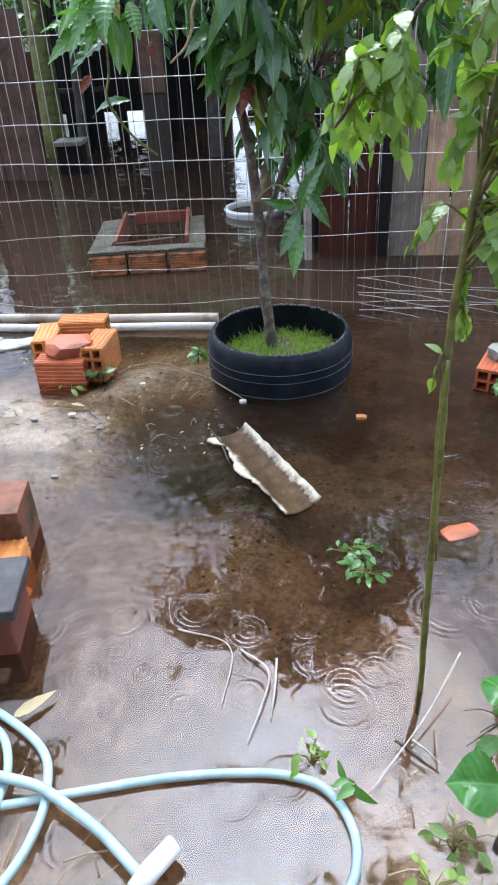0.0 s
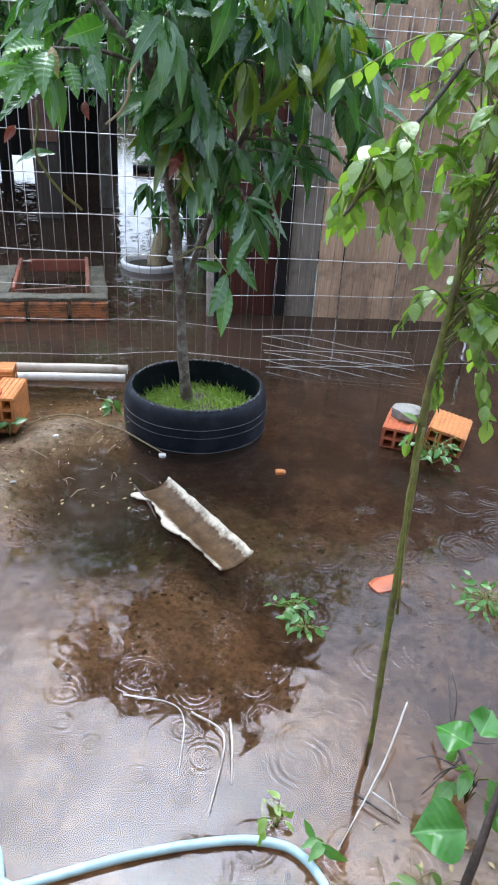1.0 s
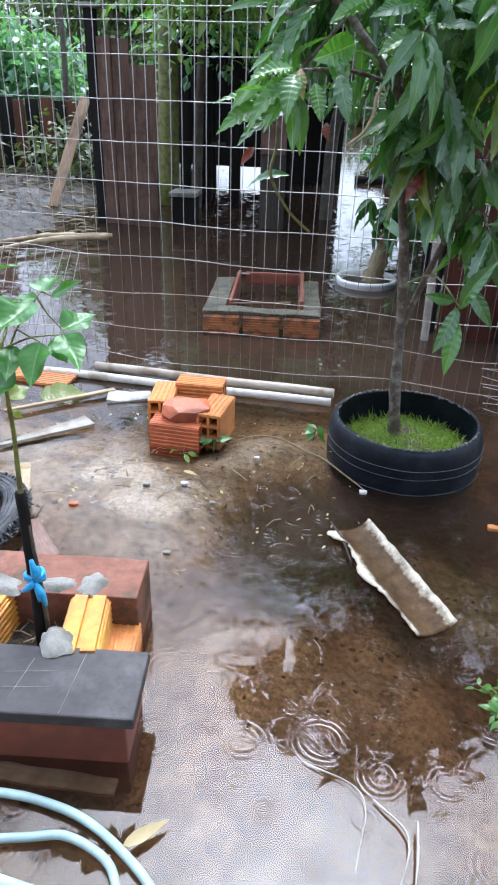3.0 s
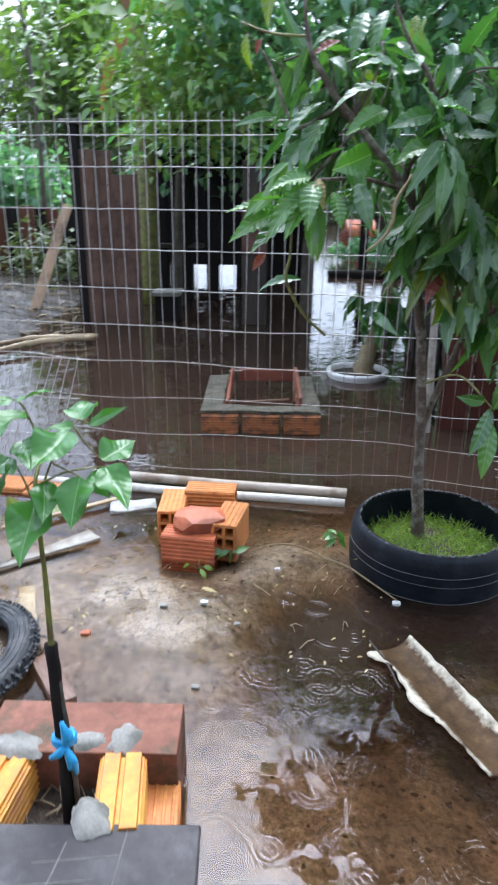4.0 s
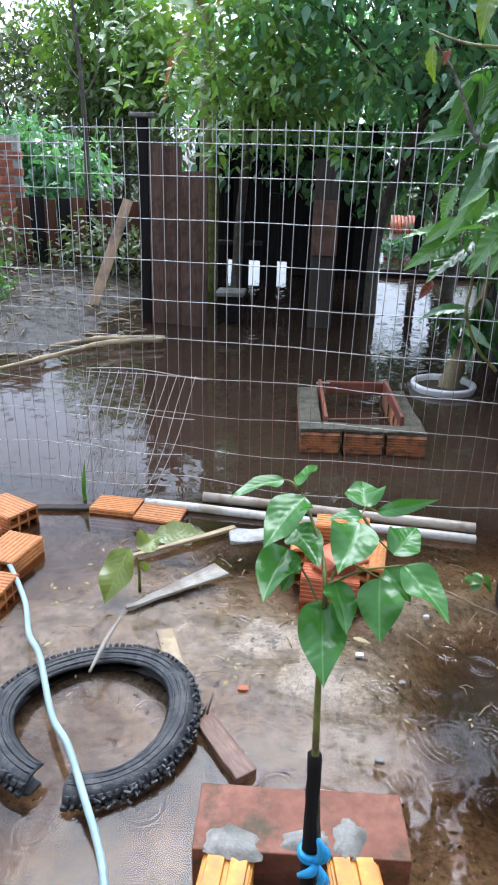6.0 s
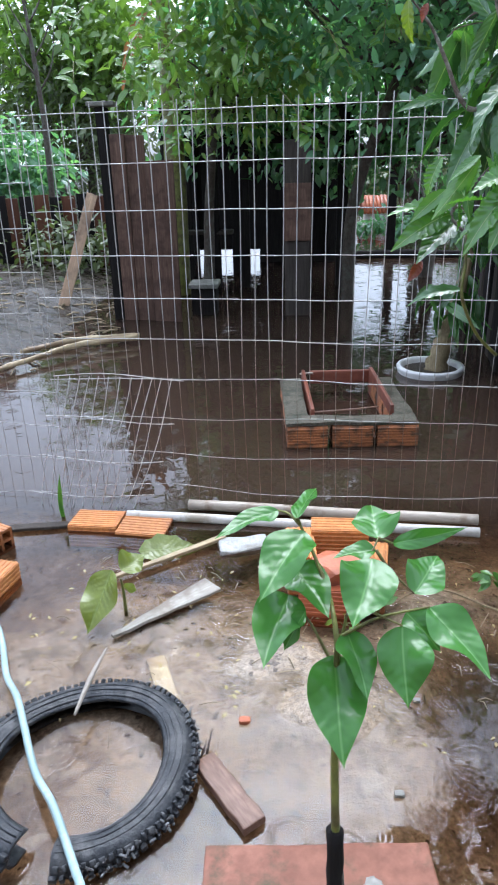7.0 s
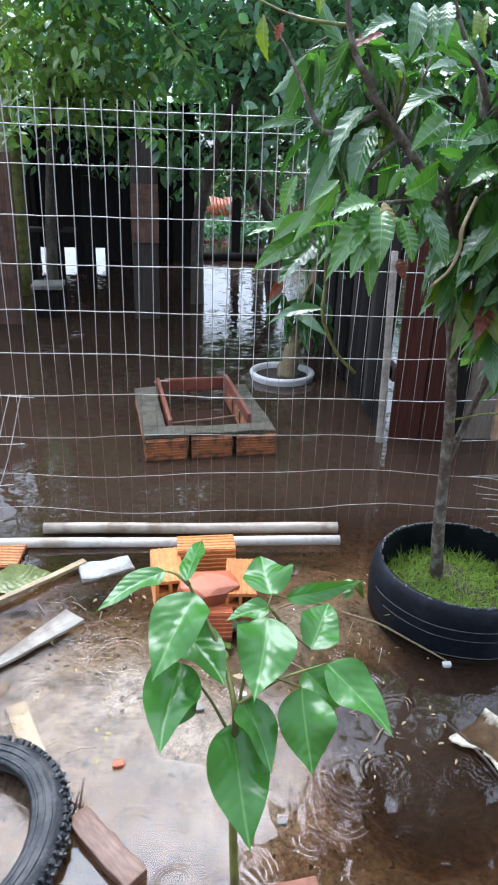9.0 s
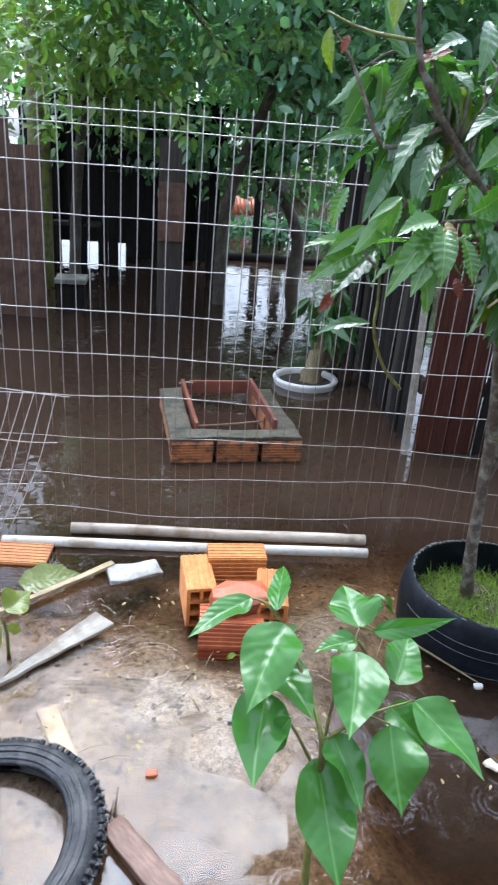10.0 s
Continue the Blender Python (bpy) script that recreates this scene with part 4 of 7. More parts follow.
def whorl(p, out, n, length, down=1.25):
    """Leaves set loosely along a twig's last stretch, hanging at uneven angles."""
    at, d, up, s = [], [], [], []
    e1 = np.cross(out, (0.3, 0.2, 1.0))
    e1 /= np.linalg.norm(e1) + 1e-9
    e2 = np.cross(out, e1)
    turn = rng.uniform(0, 6.283)
    for k in range(n):
        a = turn + 2.4 * k + rng.uniform(-0.5, 0.5)
        back = rng.uniform(0, 1) ** 1.5
        v = rng.uniform(0.35, 0.9) * (math.cos(a) * e1 + math.sin(a) * e2) + out * rng.uniform(0.0, 0.7) + np.array((0, 0, -down * rng.uniform(0.15, 1.25)))
        v /= np.linalg.norm(v)
        at.append(np.array(p) + 0.010 * v - out * 0.13 * back)
        d.append(v)
        side = np.array((v[0], v[1], 0.0))
        up.append(np.array((0, 0, 1.0)) + 0.6 * side + 0.5 * rng.normal(size=3))
        s.append(length * rng.uniform(0.5, 1.2))
    return at, d, up, s


def mango_tree():
    o = np.array((0.148, 2.81, 0.05))
    t = thing("mango_tree", *o, 0, "young mango tree with drooping glossy leaves in a tyre", "tree")

    def wood(name, pts, radii, n, material="bark_mottled", label=""):
        part(name, tube(np.array(pts) - o, radii, 8, n, uneven=0.12), M[material], t, label)

    trunk = [(0.148, 2.81, 0.0), (0.122, 2.81, 0.22), (0.108, 2.81, 0.50), (0.085, 2.81, 0.75), (0.054, 2.81, 0.93), (0.042, 2.81, 1.12), (-0.013, 2.81, 1.222), (-0.101, 2.80, 1.328), (-0.218, 2.80, 1.455), (-0.254, 2.79, 1.501), (-0.295, 2.79, 1.562), (-0.318, 2.79, 1.628), (-0.33, 2.79, 1.72)]
    wood("trunk", trunk, [0.024, 0.020, 0.018, 0.017, 0.016, 0.015, 0.013, 0.012, 0.011, 0.010, 0.009, 0.007, 0.004], 60)
    limb = [(0.03, 2.81, 1.16), (-0.011, 2.81, 1.263), (0.032, 2.79, 1.358), (0.044, 2.77, 1.452), (0.019, 2.76, 1.523), (-0.028, 2.76, 1.584), (-0.068, 2.76, 1.66), (-0.085, 2.76, 1.702)]
    wood("limb", limb, [0.012, 0.010, 0.010, 0.009, 0.008, 0.007, 0.005, 0.003], 36)
    side = [(0.112, 2.81, 0.46), (0.17, 2.82, 0.64), (0.28, 2.81, 0.95), (0.41, 2.76, 1.25), (0.47, 2.74, 1.45)]
    wood("side_trunk", side, [0.012, 0.011, 0.009, 0.007, 0.004], 30)
    wood("branch", [(-0.21, 2.80, 1.45), (-0.322, 2.84, 1.395), (-0.366, 2.86, 1.422), (-0.405, 2.9, 1.52), (-0.441, 2.92, 1.591), (-0.497, 2.92, 1.655)], [0.007, 0.006, 0.006, 0.005, 0.004, 0.002], 24)
    wood("branch", [(-0.313, 2.79, 1.62), (-0.424, 2.86, 1.642), (-0.515, 2.9, 1.679)], [0.005, 0.004, 0.002], 12, "stem")
    wood("branch", [(-0.02, 2.81, 1.22), (-0.126, 2.66, 1.246), (-0.206, 2.6, 1.248), (-0.283, 2.56, 1.245)], [0.007, 0.006, 0.005, 0.004], 16)
    wood("branch", [(-0.16, 2.80, 1.39), (-0.30, 2.82, 1.24), (-0.376, 2.80, 1.155), (-0.348, 2.74, 1.106)], [0.006, 0.005, 0.004, 0.004], 14)
    wood("hanging_twig", [(-0.347, 2.74, 1.106), (-0.348, 2.72, 1.032), (-0.357, 2.69, 0.96), (-0.302, 2.73, 0.856), (-0.23, 2.767, 0.783)], [0.004, 0.004, 0.0045, 0.004, 0.005], 20, "stem", "bare green twig")
    wood("hanging_twig", [(-0.02, 2.62, 1.26), (-0.065, 2.58, 1.192), (-0.069, 2.57, 1.149), (-0.092, 2.56, 1.1), (-0.138, 2.55, 1.062)], [0.004, 0.005, 0.005, 0.004, 0.003], 18, "bamboo", "dry curved twig")

    def leaf(a, b, wide, material, folds=9, deep=0.24, label=""):
        a, b = np.array(a), np.array(b)
        size = float(np.linalg.norm(b - a)) * 1.06
        kind = creased_blade(wide * 0.95, 30, 8, 0.0, rng.uniform(0.04, 0.16), folds, deep)
        up = np.array((-0.35, -0.9, 0.75)) + 0.35 * rng.normal(size=3)
        part("leaf", foliage("leaf", kind, [a - o], [b - a], [up], [size], M[material]), None, t, label)

    # pleated leaves of the front spray and behind it: stalk end, tip, width over length
    for a, b, w in (((-0.288, 2.56, 1.234), (-0.405, 2.5, 1.092), 0.3), ((-0.282, 2.56, 1.237), (-0.358, 2.48, 1.101), 0.36), ((-0.282, 2.55, 1.235), (-0.301, 2.47, 1.124), 0.42), ((-0.296, 2.56, 1.249), (-0.4, 2.5, 1.217), 0.4), ((-0.235, 2.54, 1.214), (-0.213, 2.505, 1.128), 0.48), ((-0.138, 2.6, 1.311), (-0.237, 2.52, 1.27), 0.6),
                    ((-0.095, 2.68, 1.425), (-0.202, 2.6, 1.359), 0.4), ((0.037, 2.66, 1.334), (-0.069, 2.58, 1.285), 0.42), ((-0.282, 2.57, 1.241), (-0.367, 2.55, 1.151), 0.36), ((-0.376, 2.8, 1.151), (-0.539, 2.76, 1.15), 0.3), ((-0.376, 2.8, 1.151), (-0.526, 2.74, 1.071), 0.36), ((-0.337, 3.15, 1.285), (-0.368, 3.16, 1.167), 0.42)):
        leaf(a, b, w, "mango_spring")
    # dark hanging leaves
    for a, b, w in (((-0.26, 2.76, 1.454), (-0.373, 2.66, 1.316), 0.26), ((-0.251, 2.74, 1.409), (-0.318, 2.64, 1.251), 0.32), ((-0.312, 2.86, 1.364), (-0.395, 2.78, 1.222), 0.3), ((-0.328, 2.84, 1.148), (-0.461, 2.74, 1.041), 0.4), ((-0.108, 2.72, 1.667), (-0.129, 2.66, 1.577), 0.36), ((-0.127, 2.76, 1.667), (-0.133, 2.7, 1.56), 0.36), ((-0.16, 2.78, 1.674), (-0.196, 2.7, 1.554), 0.32),
                    ((0.047, 2.72, 1.368), (-0.023, 2.66, 1.317), 0.36), ((0.028, 2.66, 1.119), (-0.057, 2.58, 1.057), 0.36), ((0.071, 2.66, 1.106), (0.005, 2.6, 1.037), 0.36), ((0.09, 2.62, 1.054), (0.021, 2.58, 1.011), 0.36), ((0.018, 2.64, 1.41), (-0.099, 2.56, 1.371), 0.34), ((-0.4, 2.84, 1.421), (-0.521, 2.82, 1.393), 0.24)):
        leaf(a, b, w, "mango", 7, 0.12)
    # flatter leaves facing the sky
    for a, b, w in (((-0.081, 2.7, 1.477), (-0.239, 2.6, 1.414), 0.32), ((-0.058, 2.68, 1.512), (-0.185, 2.6, 1.514), 0.38), ((-0.079, 2.72, 1.544), (-0.203, 2.64, 1.535), 0.28), ((-0.171, 2.56, 1.237), (-0.136, 2.494, 1.124), 0.36), ((-0.169, 2.57, 1.233), (-0.194, 2.52, 1.154), 0.34), ((-0.256, 2.74, 1.556), (-0.212, 2.68, 1.517), 0.4), ((-0.31, 2.86, 0.944), (-0.449, 2.9, 0.893), 0.26), ((-0.042, 2.66, 1.555), (-0.03, 2.6, 1.517), 0.5), ((-0.076, 2.72, 1.593), (-0.038, 2.68, 1.549), 0.36), ((-0.205, 2.78, 1.633), (-0.3, 2.74, 1.584), 0.34)):
        leaf(a, b, w, "mango", 6, 0.10)
    for a, b, w in (((-0.497, 2.92, 1.652), (-0.479, 2.93, 1.557), 0.36), ((-0.397, 2.7, 1.737), (-0.422, 2.66, 1.623), 0.4), ((-0.281, 2.72, 1.775), (-0.264, 2.7, 1.687), 0.4), ((-0.027, 2.74, 1.659), (-0.038, 2.72, 1.599), 0.4), ((0.001, 2.74, 1.658), (-0.003, 2.72, 1.587), 0.36)):
        leaf(a, b, w, "mango_new", 7, 0.14, "yellow-green young leaf")
    for a, b, w in (((-0.225, 2.8, 1.61), (-0.308, 2.84, 1.563), 0.34), ((0.108, 2.7, 0.996), (0.058, 2.66, 0.905), 0.4), ((-0.198, 2.62, 1.116), (-0.187, 2.6, 1.07), 0.5), ((-0.454, 2.9, 1.635), (-0.465, 2.9, 1.594), 0.5), ((-0.431, 2.86, 1.025), (-0.467, 2.84, 0.974), 0.45), ((-0.315, 2.9, 1.533), (-0.341, 2.9, 1.508), 0.4)):
        leaf(a, b, w, "mango_red", 6, 0.15, "reddish leaf")
    leaf((-0.277, 2.55, 1.248), (-0.262, 2.51, 1.176), 0.36, "dry_leaf", 7, 0.3, "dry tan leaf")

    # the denser side of the crown, over the open water
    limbs = [np.array(trunk[4:]), np.array(side[1:]), np.array(limb)]
    joints = np.vstack([curve(l, 30) for l in limbs])
    tips = []
    c, r = np.array((0.33, 2.68, 1.26)), np.array((0.44, 0.40, 0.46))
    while len(tips) < 62:
        q = rng.uniform(-1, 1, 3)
        p = c + r * q
        if 0.25 < math.sqrt((q ** 2).sum()) < 1.05 and (p[0] + 0.84) / (p[1] - 1.02) > 0.57 and not (p[2] < 0.98 and p[0] > 0.46) and p[2] < 1.62 - 0.3 * max(0.0, 2.7 - p[1]):
            tips.append(p)
    tips += [np.array((rng.uniform(-0.42, 0.20), rng.uniform(2.92, 3.10), rng.uniform(1.30, 1.66))) for _ in range(9)]
    tips += [np.array((rng.uniform(-0.12, 0.16), rng.uniform(2.86, 3.08), rng.uniform(1.10, 1.34))) for _ in range(6)]
    tips += [np.array((rng.uniform(-0.04, 0.20), rng.uniform(2.64, 2.80), rng.uniform(1.00, 1.30))) for _ in range(12)]
    tips += [np.array((rng.uniform(0.06, 0.24), rng.uniform(2.60, 2.95), rng.uniform(1.30, 1.56))) for _ in range(9)]
    tips += [np.array((rng.uniform(-0.40, 0.02), rng.uniform(2.84, 3.0), rng.uniform(1.40, 1.66))) for _ in range(8)]
    A, D, U, S = [], [], [], []
    young = ([], [], [], [])
    for i, p in enumerate(tips):
        j = joints[np.argmin(((joints - p + np.array((0, 0, 0.12))) ** 2).sum(1))]
        mid = 0.5 * (j + p) + np.array((0, 0, 0.05)) + rng.normal(0, 0.02, 3)
        part("branch", tube([j - o, mid - o, p - o], [0.0045, 0.0032, 0.0022], 5, 8), M["bark_mottled"], t)
        out = p - mid
        out /= np.linalg.norm(out)
        w = whorl(p - o, out, int(rng.integers(6, 10)), 0.19, rng.choice((0.5, 1.0, 1.6, 2.4)))
        k = young if i % 14 == 3 else (A, D, U, S)
        for a, b in zip(k, w):
            a += b
    part("crown", foliage("crown", MANGO, A[::2], D[::2], U[::2], S[::2], M["mango"]), None, t)
    part("crown", foliage("crown", MANGO_FLAT, A[1::2], D[1::2], U[1::2], S[1::2], M["mango"]), None, t)
    part("young_leaves", foliage("young_leaves", MANGO, *young, M["mango_new"]), None, t, "yellow-green young leaves")
    fresh = ([], [], [], [])
    for p in ((-0.36, 2.62, 1.29), (-0.41, 2.70, 1.22), (-0.31, 2.60, 1.19), (-0.22, 2.62, 1.32), (-0.16, 2.58, 1.22)):
        for a, b in zip(fresh, whorl(np.array(p) - o, np.array((-0.4, -0.4, -0.2)), 5, 0.15, 1.0)):
            a += b
    part("spring_leaves", foliage("spring_leaves", MANGO_FLAT, *fresh, M["mango_spring"]), None, t, "fresh pleated leaves")
    shoot = [np.array(q) - o for q in ((0.10, 2.80, 0.62), (0.17, 2.62, 0.70), (0.225, 2.42, 0.66))]
    part("low_shoot", tube(shoot, [0.004, 0.0035, 0.0025], 6, 12), M["stem"], t, "leafy shoot low on the trunk")
    for a, b, m in (((0.225, 2.42, 0.62), (0.20, 2.36, 0.485), "mango_spring"), ((0.225, 2.42, 0.66), (0.29, 2.38, 0.80), "mango"), ((0.22, 2.43, 0.66), (0.16, 2.36, 0.55), "mango"), ((0.21, 2.46, 0.67), (0.12, 2.40, 0.70), "mango"), ((0.24, 2.44, 0.72), (0.31, 2.40, 0.62), "mango")):
        leaf(a, b, 0.33, m, 8, 0.16)


mango_tree()
rng = np.random.default_rng(23)


def crown_leaves(c, r, clumps, per, size, spread_r=0.28):
    at, d = [], []
    c, r = np.array(c), np.array(r)
    cs = c + r * sphere_dirs(clumps) * rng.uniform(0.35, 1.0, (clumps, 1)) ** 0.6
    for q in cs:
        n = int(per * rng.uniform(0.6, 1.3))
        off = rng.normal(0, 1, (n, 3)) * spread_r * np.array((1, 1, 0.7)) * rng.uniform(0.6, 1.25)
        at.append(q + off)
        v = off / spread_r * 0.5 + rng.normal(0, 0.75, (n, 3))
        v[:, 2] -= 0.25
        d.append(v)
    at, d = np.vstack(at), np.vstack(d)
    n = len(at)
    return at, d, np.array((0, 0, 1.0)) + 0.5 * rng.normal(size=(n, 3)), size * rng.uniform(0.6, 1.3, n), cs


def broad_tree(name, base, c, r, clumps, per, size, material, label, lean=(0, 0), thick=0.09, kind=OVAL, spread_r=0.28, stems=1):
    b = np.array((base[0], base[1], float(ground_z(base[0], base[1])) - 0.05))
    t = thing(name, *b, 0, label, "tree")
    at, d, up, s, cs = crown_leaves(np.array(c) - b, r, clumps, per, size, spread_r)
    fork = (np.array(c) - b) * np.array((0.6, 0.6, 1)) - np.array((0, 0, r[2] * 0.75))
    fork[2] = max(fork[2], 0.5)
    part("trunk", tube([(0, 0, 0), (0.03 + lean[0] * 0.4, 0.02 + lean[1] * 0.4, fork[2] * 0.5), fork], [thick * 1.2, thick, thick * 0.8], 9, 14, uneven=0.08), M["bark"], t)
    limbs = ([], [])
    for q in cs[::3]:
        m = 0.5 * (fork + q) + rng.normal(0, 0.08, 3)
        limb = tube([fork, m, q], [thick * 0.42, thick * 0.22, thick * 0.06], 5, 8)
        if base[1] < 8.5:
            part("limb", limb, M["bark"], t)
        else:
            limbs = merge(limbs, limb)
    if limbs[0]:
        part("limb_tangle", limbs, M["bark"], t)["kind"] = "stuff"
    part("crown", foliage("crown", kind, at, d, up, s, material), None, t)
    return t


# ---- welded wire fence ----
def fence_panel(x0, x1, y, z_shift, seed, label):
    t = thing("wire_fence", x0, y, 0, -5.1, label, "fence")
    w = np.random.default_rng(seed)
    top = 1.455 + z_shift
    rows = [top - 0.008, top - 0.055] + [top - 0.165 - 0.1525 * k for k in range(9)]
    sway = lambda x, z: 0.010 * math.sin(2.1 * x + 3 * z + seed) + 0.014 * math.sin(5.3 * x + seed) * max(0.0, 0.9 - z)
    for z in rows:
        if z < -0.02:
            continue
        xs = np.linspace(x0, x1, int((x1 - x0) / 0.09) + 2)
        sag = 0.012 * max(0.0, 1.0 - z)
        pts = [(x - x0, sway(x, z), z + sag * (math.sin(3.7 * x + z * 9) + 0.6 * math.sin(9.1 * x + 5 * z)) + w.uniform(-0.0015, 0.0015)) for x in xs]
        part("line_wire", tube(pts, 0.0017 if z > 0.5 else 0.0013, 4, cap=False), M["wire"], t)
    x = x0 + 0.02
    while x < x1:
        zs = np.linspace(-0.06 if w.uniform() < 0.75 else 0.03, top + 0.022, 15)
        k = w.uniform(-1, 1)
        pts = [(x - x0 + 0.006 * k * math.sin(4 * z + k * 3) + 0.012 * k * max(0.0, 0.6 - z), sway(x, z) - 0.002, z) for z in zs]
        part("stay_wire", tube(pts, [0.0008, 0.0009, 0.0010, 0.0011, 0.0013, 0.0016, 0.0017, 0.0018], 4, cap=False), M["wire_stay"], t)
        x += 0.0492 + w.uniform(-0.0012, 0.0012)


fence_panel(-1.72, 2.35, 3.417, 0.0, 2, "galvanised welded wire fence, bent near the water")
fence_panel(-3.60, -1.70, 3.585, -0.055, 5, "sagging galvanised welded wire fence panel")


def torn_mesh():
    """A cut flap of the same wire, pulled aside and hanging to the water."""
    t = thing("torn_wire_flap", -1.675, 3.40, 0, -5, "torn flap of fence wire hanging to the water", "fence")
    for k in range(12):
        x, lean = 0.0 + 0.041 * k, -0.10 - 0.012 * k * 0.3
        pts = [(x + lean * u * (1 + 0.4 * u) + 0.005 * math.sin(7 * u + k), -0.015 - 0.05 * math.sin(2.6 * u), 0.545 - 0.56 * u) for u in np.linspace(0, 1, 12)]
        part("stay_wire", tube(pts, 0.0016, 4, cap=False), M["wire_bright"], t)
    for i in range(4):
        u = i * 0.29
        pts = [(x + -0.12 * u * (1 + 0.4 * u), -0.015 - 0.05 * math.sin(2.6 * u), 0.545 - 0.56 * u + 0.012 * math.sin(9 * x + i)) for x in np.linspace(-0.02, 0.49, 12)]
        part("line_wire", tube(pts, 0.0017, 4, cap=False), M["wire_bright"], t)


torn_mesh()


def fallen_mesh():
    t = thing("fallen_wire_mesh", 0.62, 3.34, 0, -5, "crumpled wire mesh fallen into the water", "fence")
    for k in range(9):
        y0 = 0.10 - 0.035 * k
        pts = [(x, y0 - 0.16 * x + 0.02 * math.sin(6 * x + k), 0.10 - 0.012 * k - 0.05 * x + 0.012 * math.sin(11 * x + 2 * k)) for x in np.linspace(-0.06, 0.66, 16)]
        part("line_wire", tube(pts, 0.0013, 4, cap=False), M["wire"], t)
    for k in range(8):
        x = 0.02 + 0.085 * k
        pts = [(x + 0.10 * u, 0.12 - 0.40 * u - 0.16 * x, 0.11 - 0.12 * u + 0.01 * math.sin(9 * u + k)) for u in np.linspace(0, 1, 9)]
        part("stay_wire", tube(pts, 0.0008, 4, cap=False), M["wire_stay"], t)


fallen_mesh()


# ---- board fences ----
def board_shape(w, th, h, seed):
    bm = block(-w / 2, w / 2, -th / 2, th / 2, 0, h, 0.003, 0, 0)
    bmesh.ops.subdivide_edges(bm, edges=[e for e in bm.edges if e.calc_length() > 0.5 * h], cuts=7)
    for v in bm.verts:
        v.co.x += 0.004 * noise.noise(Vector((seed, v.co.z * 2.2, 0)))
        v.co.y += 0.005 * noise.noise(Vector((seed + 5, v.co.z * 1.5, v.co.x * 3)))
        if v.co.z > h * 0.98:
            v.co.z += 0.012 * noise.noise(Vector((seed, v.co.x * 20, 3)))
    return bm


def board_fence(name, pts, label, widths, heights, mats, rail_z, gap=0.012, rail_y=0.028):
    """Upright boards along a line from the first to the second point."""
    (ax, ay), (bx, by) = pts
    d = math.hypot(bx - ax, by - ay)
    t = thing(name, ax, ay, -0.12, math.degrees(math.atan2(by - ay, bx - ax)), label, "fence")
    s, k = 0.0, 0
    while s < d:
        w = widths[k % len(widths)]
        h = heights[k % len(heights)] + 0.12
        part("board", board_shape(w, 0.022, h, k * 1.7 + ax), M[mats[k % len(mats)]], t, at=pose(s + w / 2, 0.012 * math.sin(k * 2.3), 0, 0, rng.uniform(-0.25, 0.25), rng.uniform(-1, 1)))
        s += w + gap * rng.uniform(0.2, 1.6)
        k += 1
    for z in rail_z:
        part("rail", block(0, d, rail_y, rail_y + 0.042, z, z + 0.07, 0.004), M["board_grey"], t)


board_fence("board_fence", ((0.455, 4.12), (2.9, 3.88)), "weathered upright board fence, red-brown to tan planks", (0.155, 0.145, 0.07, 0.16, 0.135, 0.165, 0.155, 0.16, 0.17, 0.15, 0.18, 0.16, 0.17, 0.16, 0.15, 0.17),
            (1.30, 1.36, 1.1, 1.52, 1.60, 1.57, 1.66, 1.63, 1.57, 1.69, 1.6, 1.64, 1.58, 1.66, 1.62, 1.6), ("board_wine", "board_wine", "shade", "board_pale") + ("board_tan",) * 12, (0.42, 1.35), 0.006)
# board colours here are darkened for wet wood and for tree shade
board_fence("side_board_fence", ((0.445, 4.20), (0.70, 6.9)), "old board fence running back from the yard, coloured dark for wet and shade", (0.15, 0.17, 0.13), (1.35, 1.42, 1.3), ("shade", "shade", "board_grey"), (0.4, 1.1), 0.012, -0.07)
pole = thing("fence_pole", 0.395, 4.08, -0.1, 0, "thin pale pole standing beside the board fence", "post")
part("shaft", tube([(0, 0, 0), (-0.012, 0.0, 0.5), (-0.03, 0.01, 1.05)], [0.021, 0.020, 0.017], 8, 12, uneven=0.08), M["pale_board"], pole)
board_fence("gate_boards", ((-2.24, 6.85), (-1.76, 6.76)), "tall red-brown board panel standing in the flood", (0.13, 0.16, 0.24), (1.50, 1.49, 1.30), ("board_brown", "board_brown", "board_brown"), (0.5, 1.1), 0.004)
post = thing("gate_post", -2.29, 6.90, -0.12, 0, "dark timber post with a pale cap", "post")
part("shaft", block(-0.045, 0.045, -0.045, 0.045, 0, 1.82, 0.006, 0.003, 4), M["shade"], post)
part("cap", block(-0.10, 0.12, -0.08, 0.10, 1.825, 1.86, 0.006, 0.002, 2), M["cement"], post, "pale flat cap board")
board_fence("low_board_fence", ((-4.55, 9.4), (-2.5, 9.6)), "low dark red board fence behind the bank", (0.16, 0.18, 0.14), (0.93, 0.95, 0.92), ("board_red", "shade"), (0.4,))


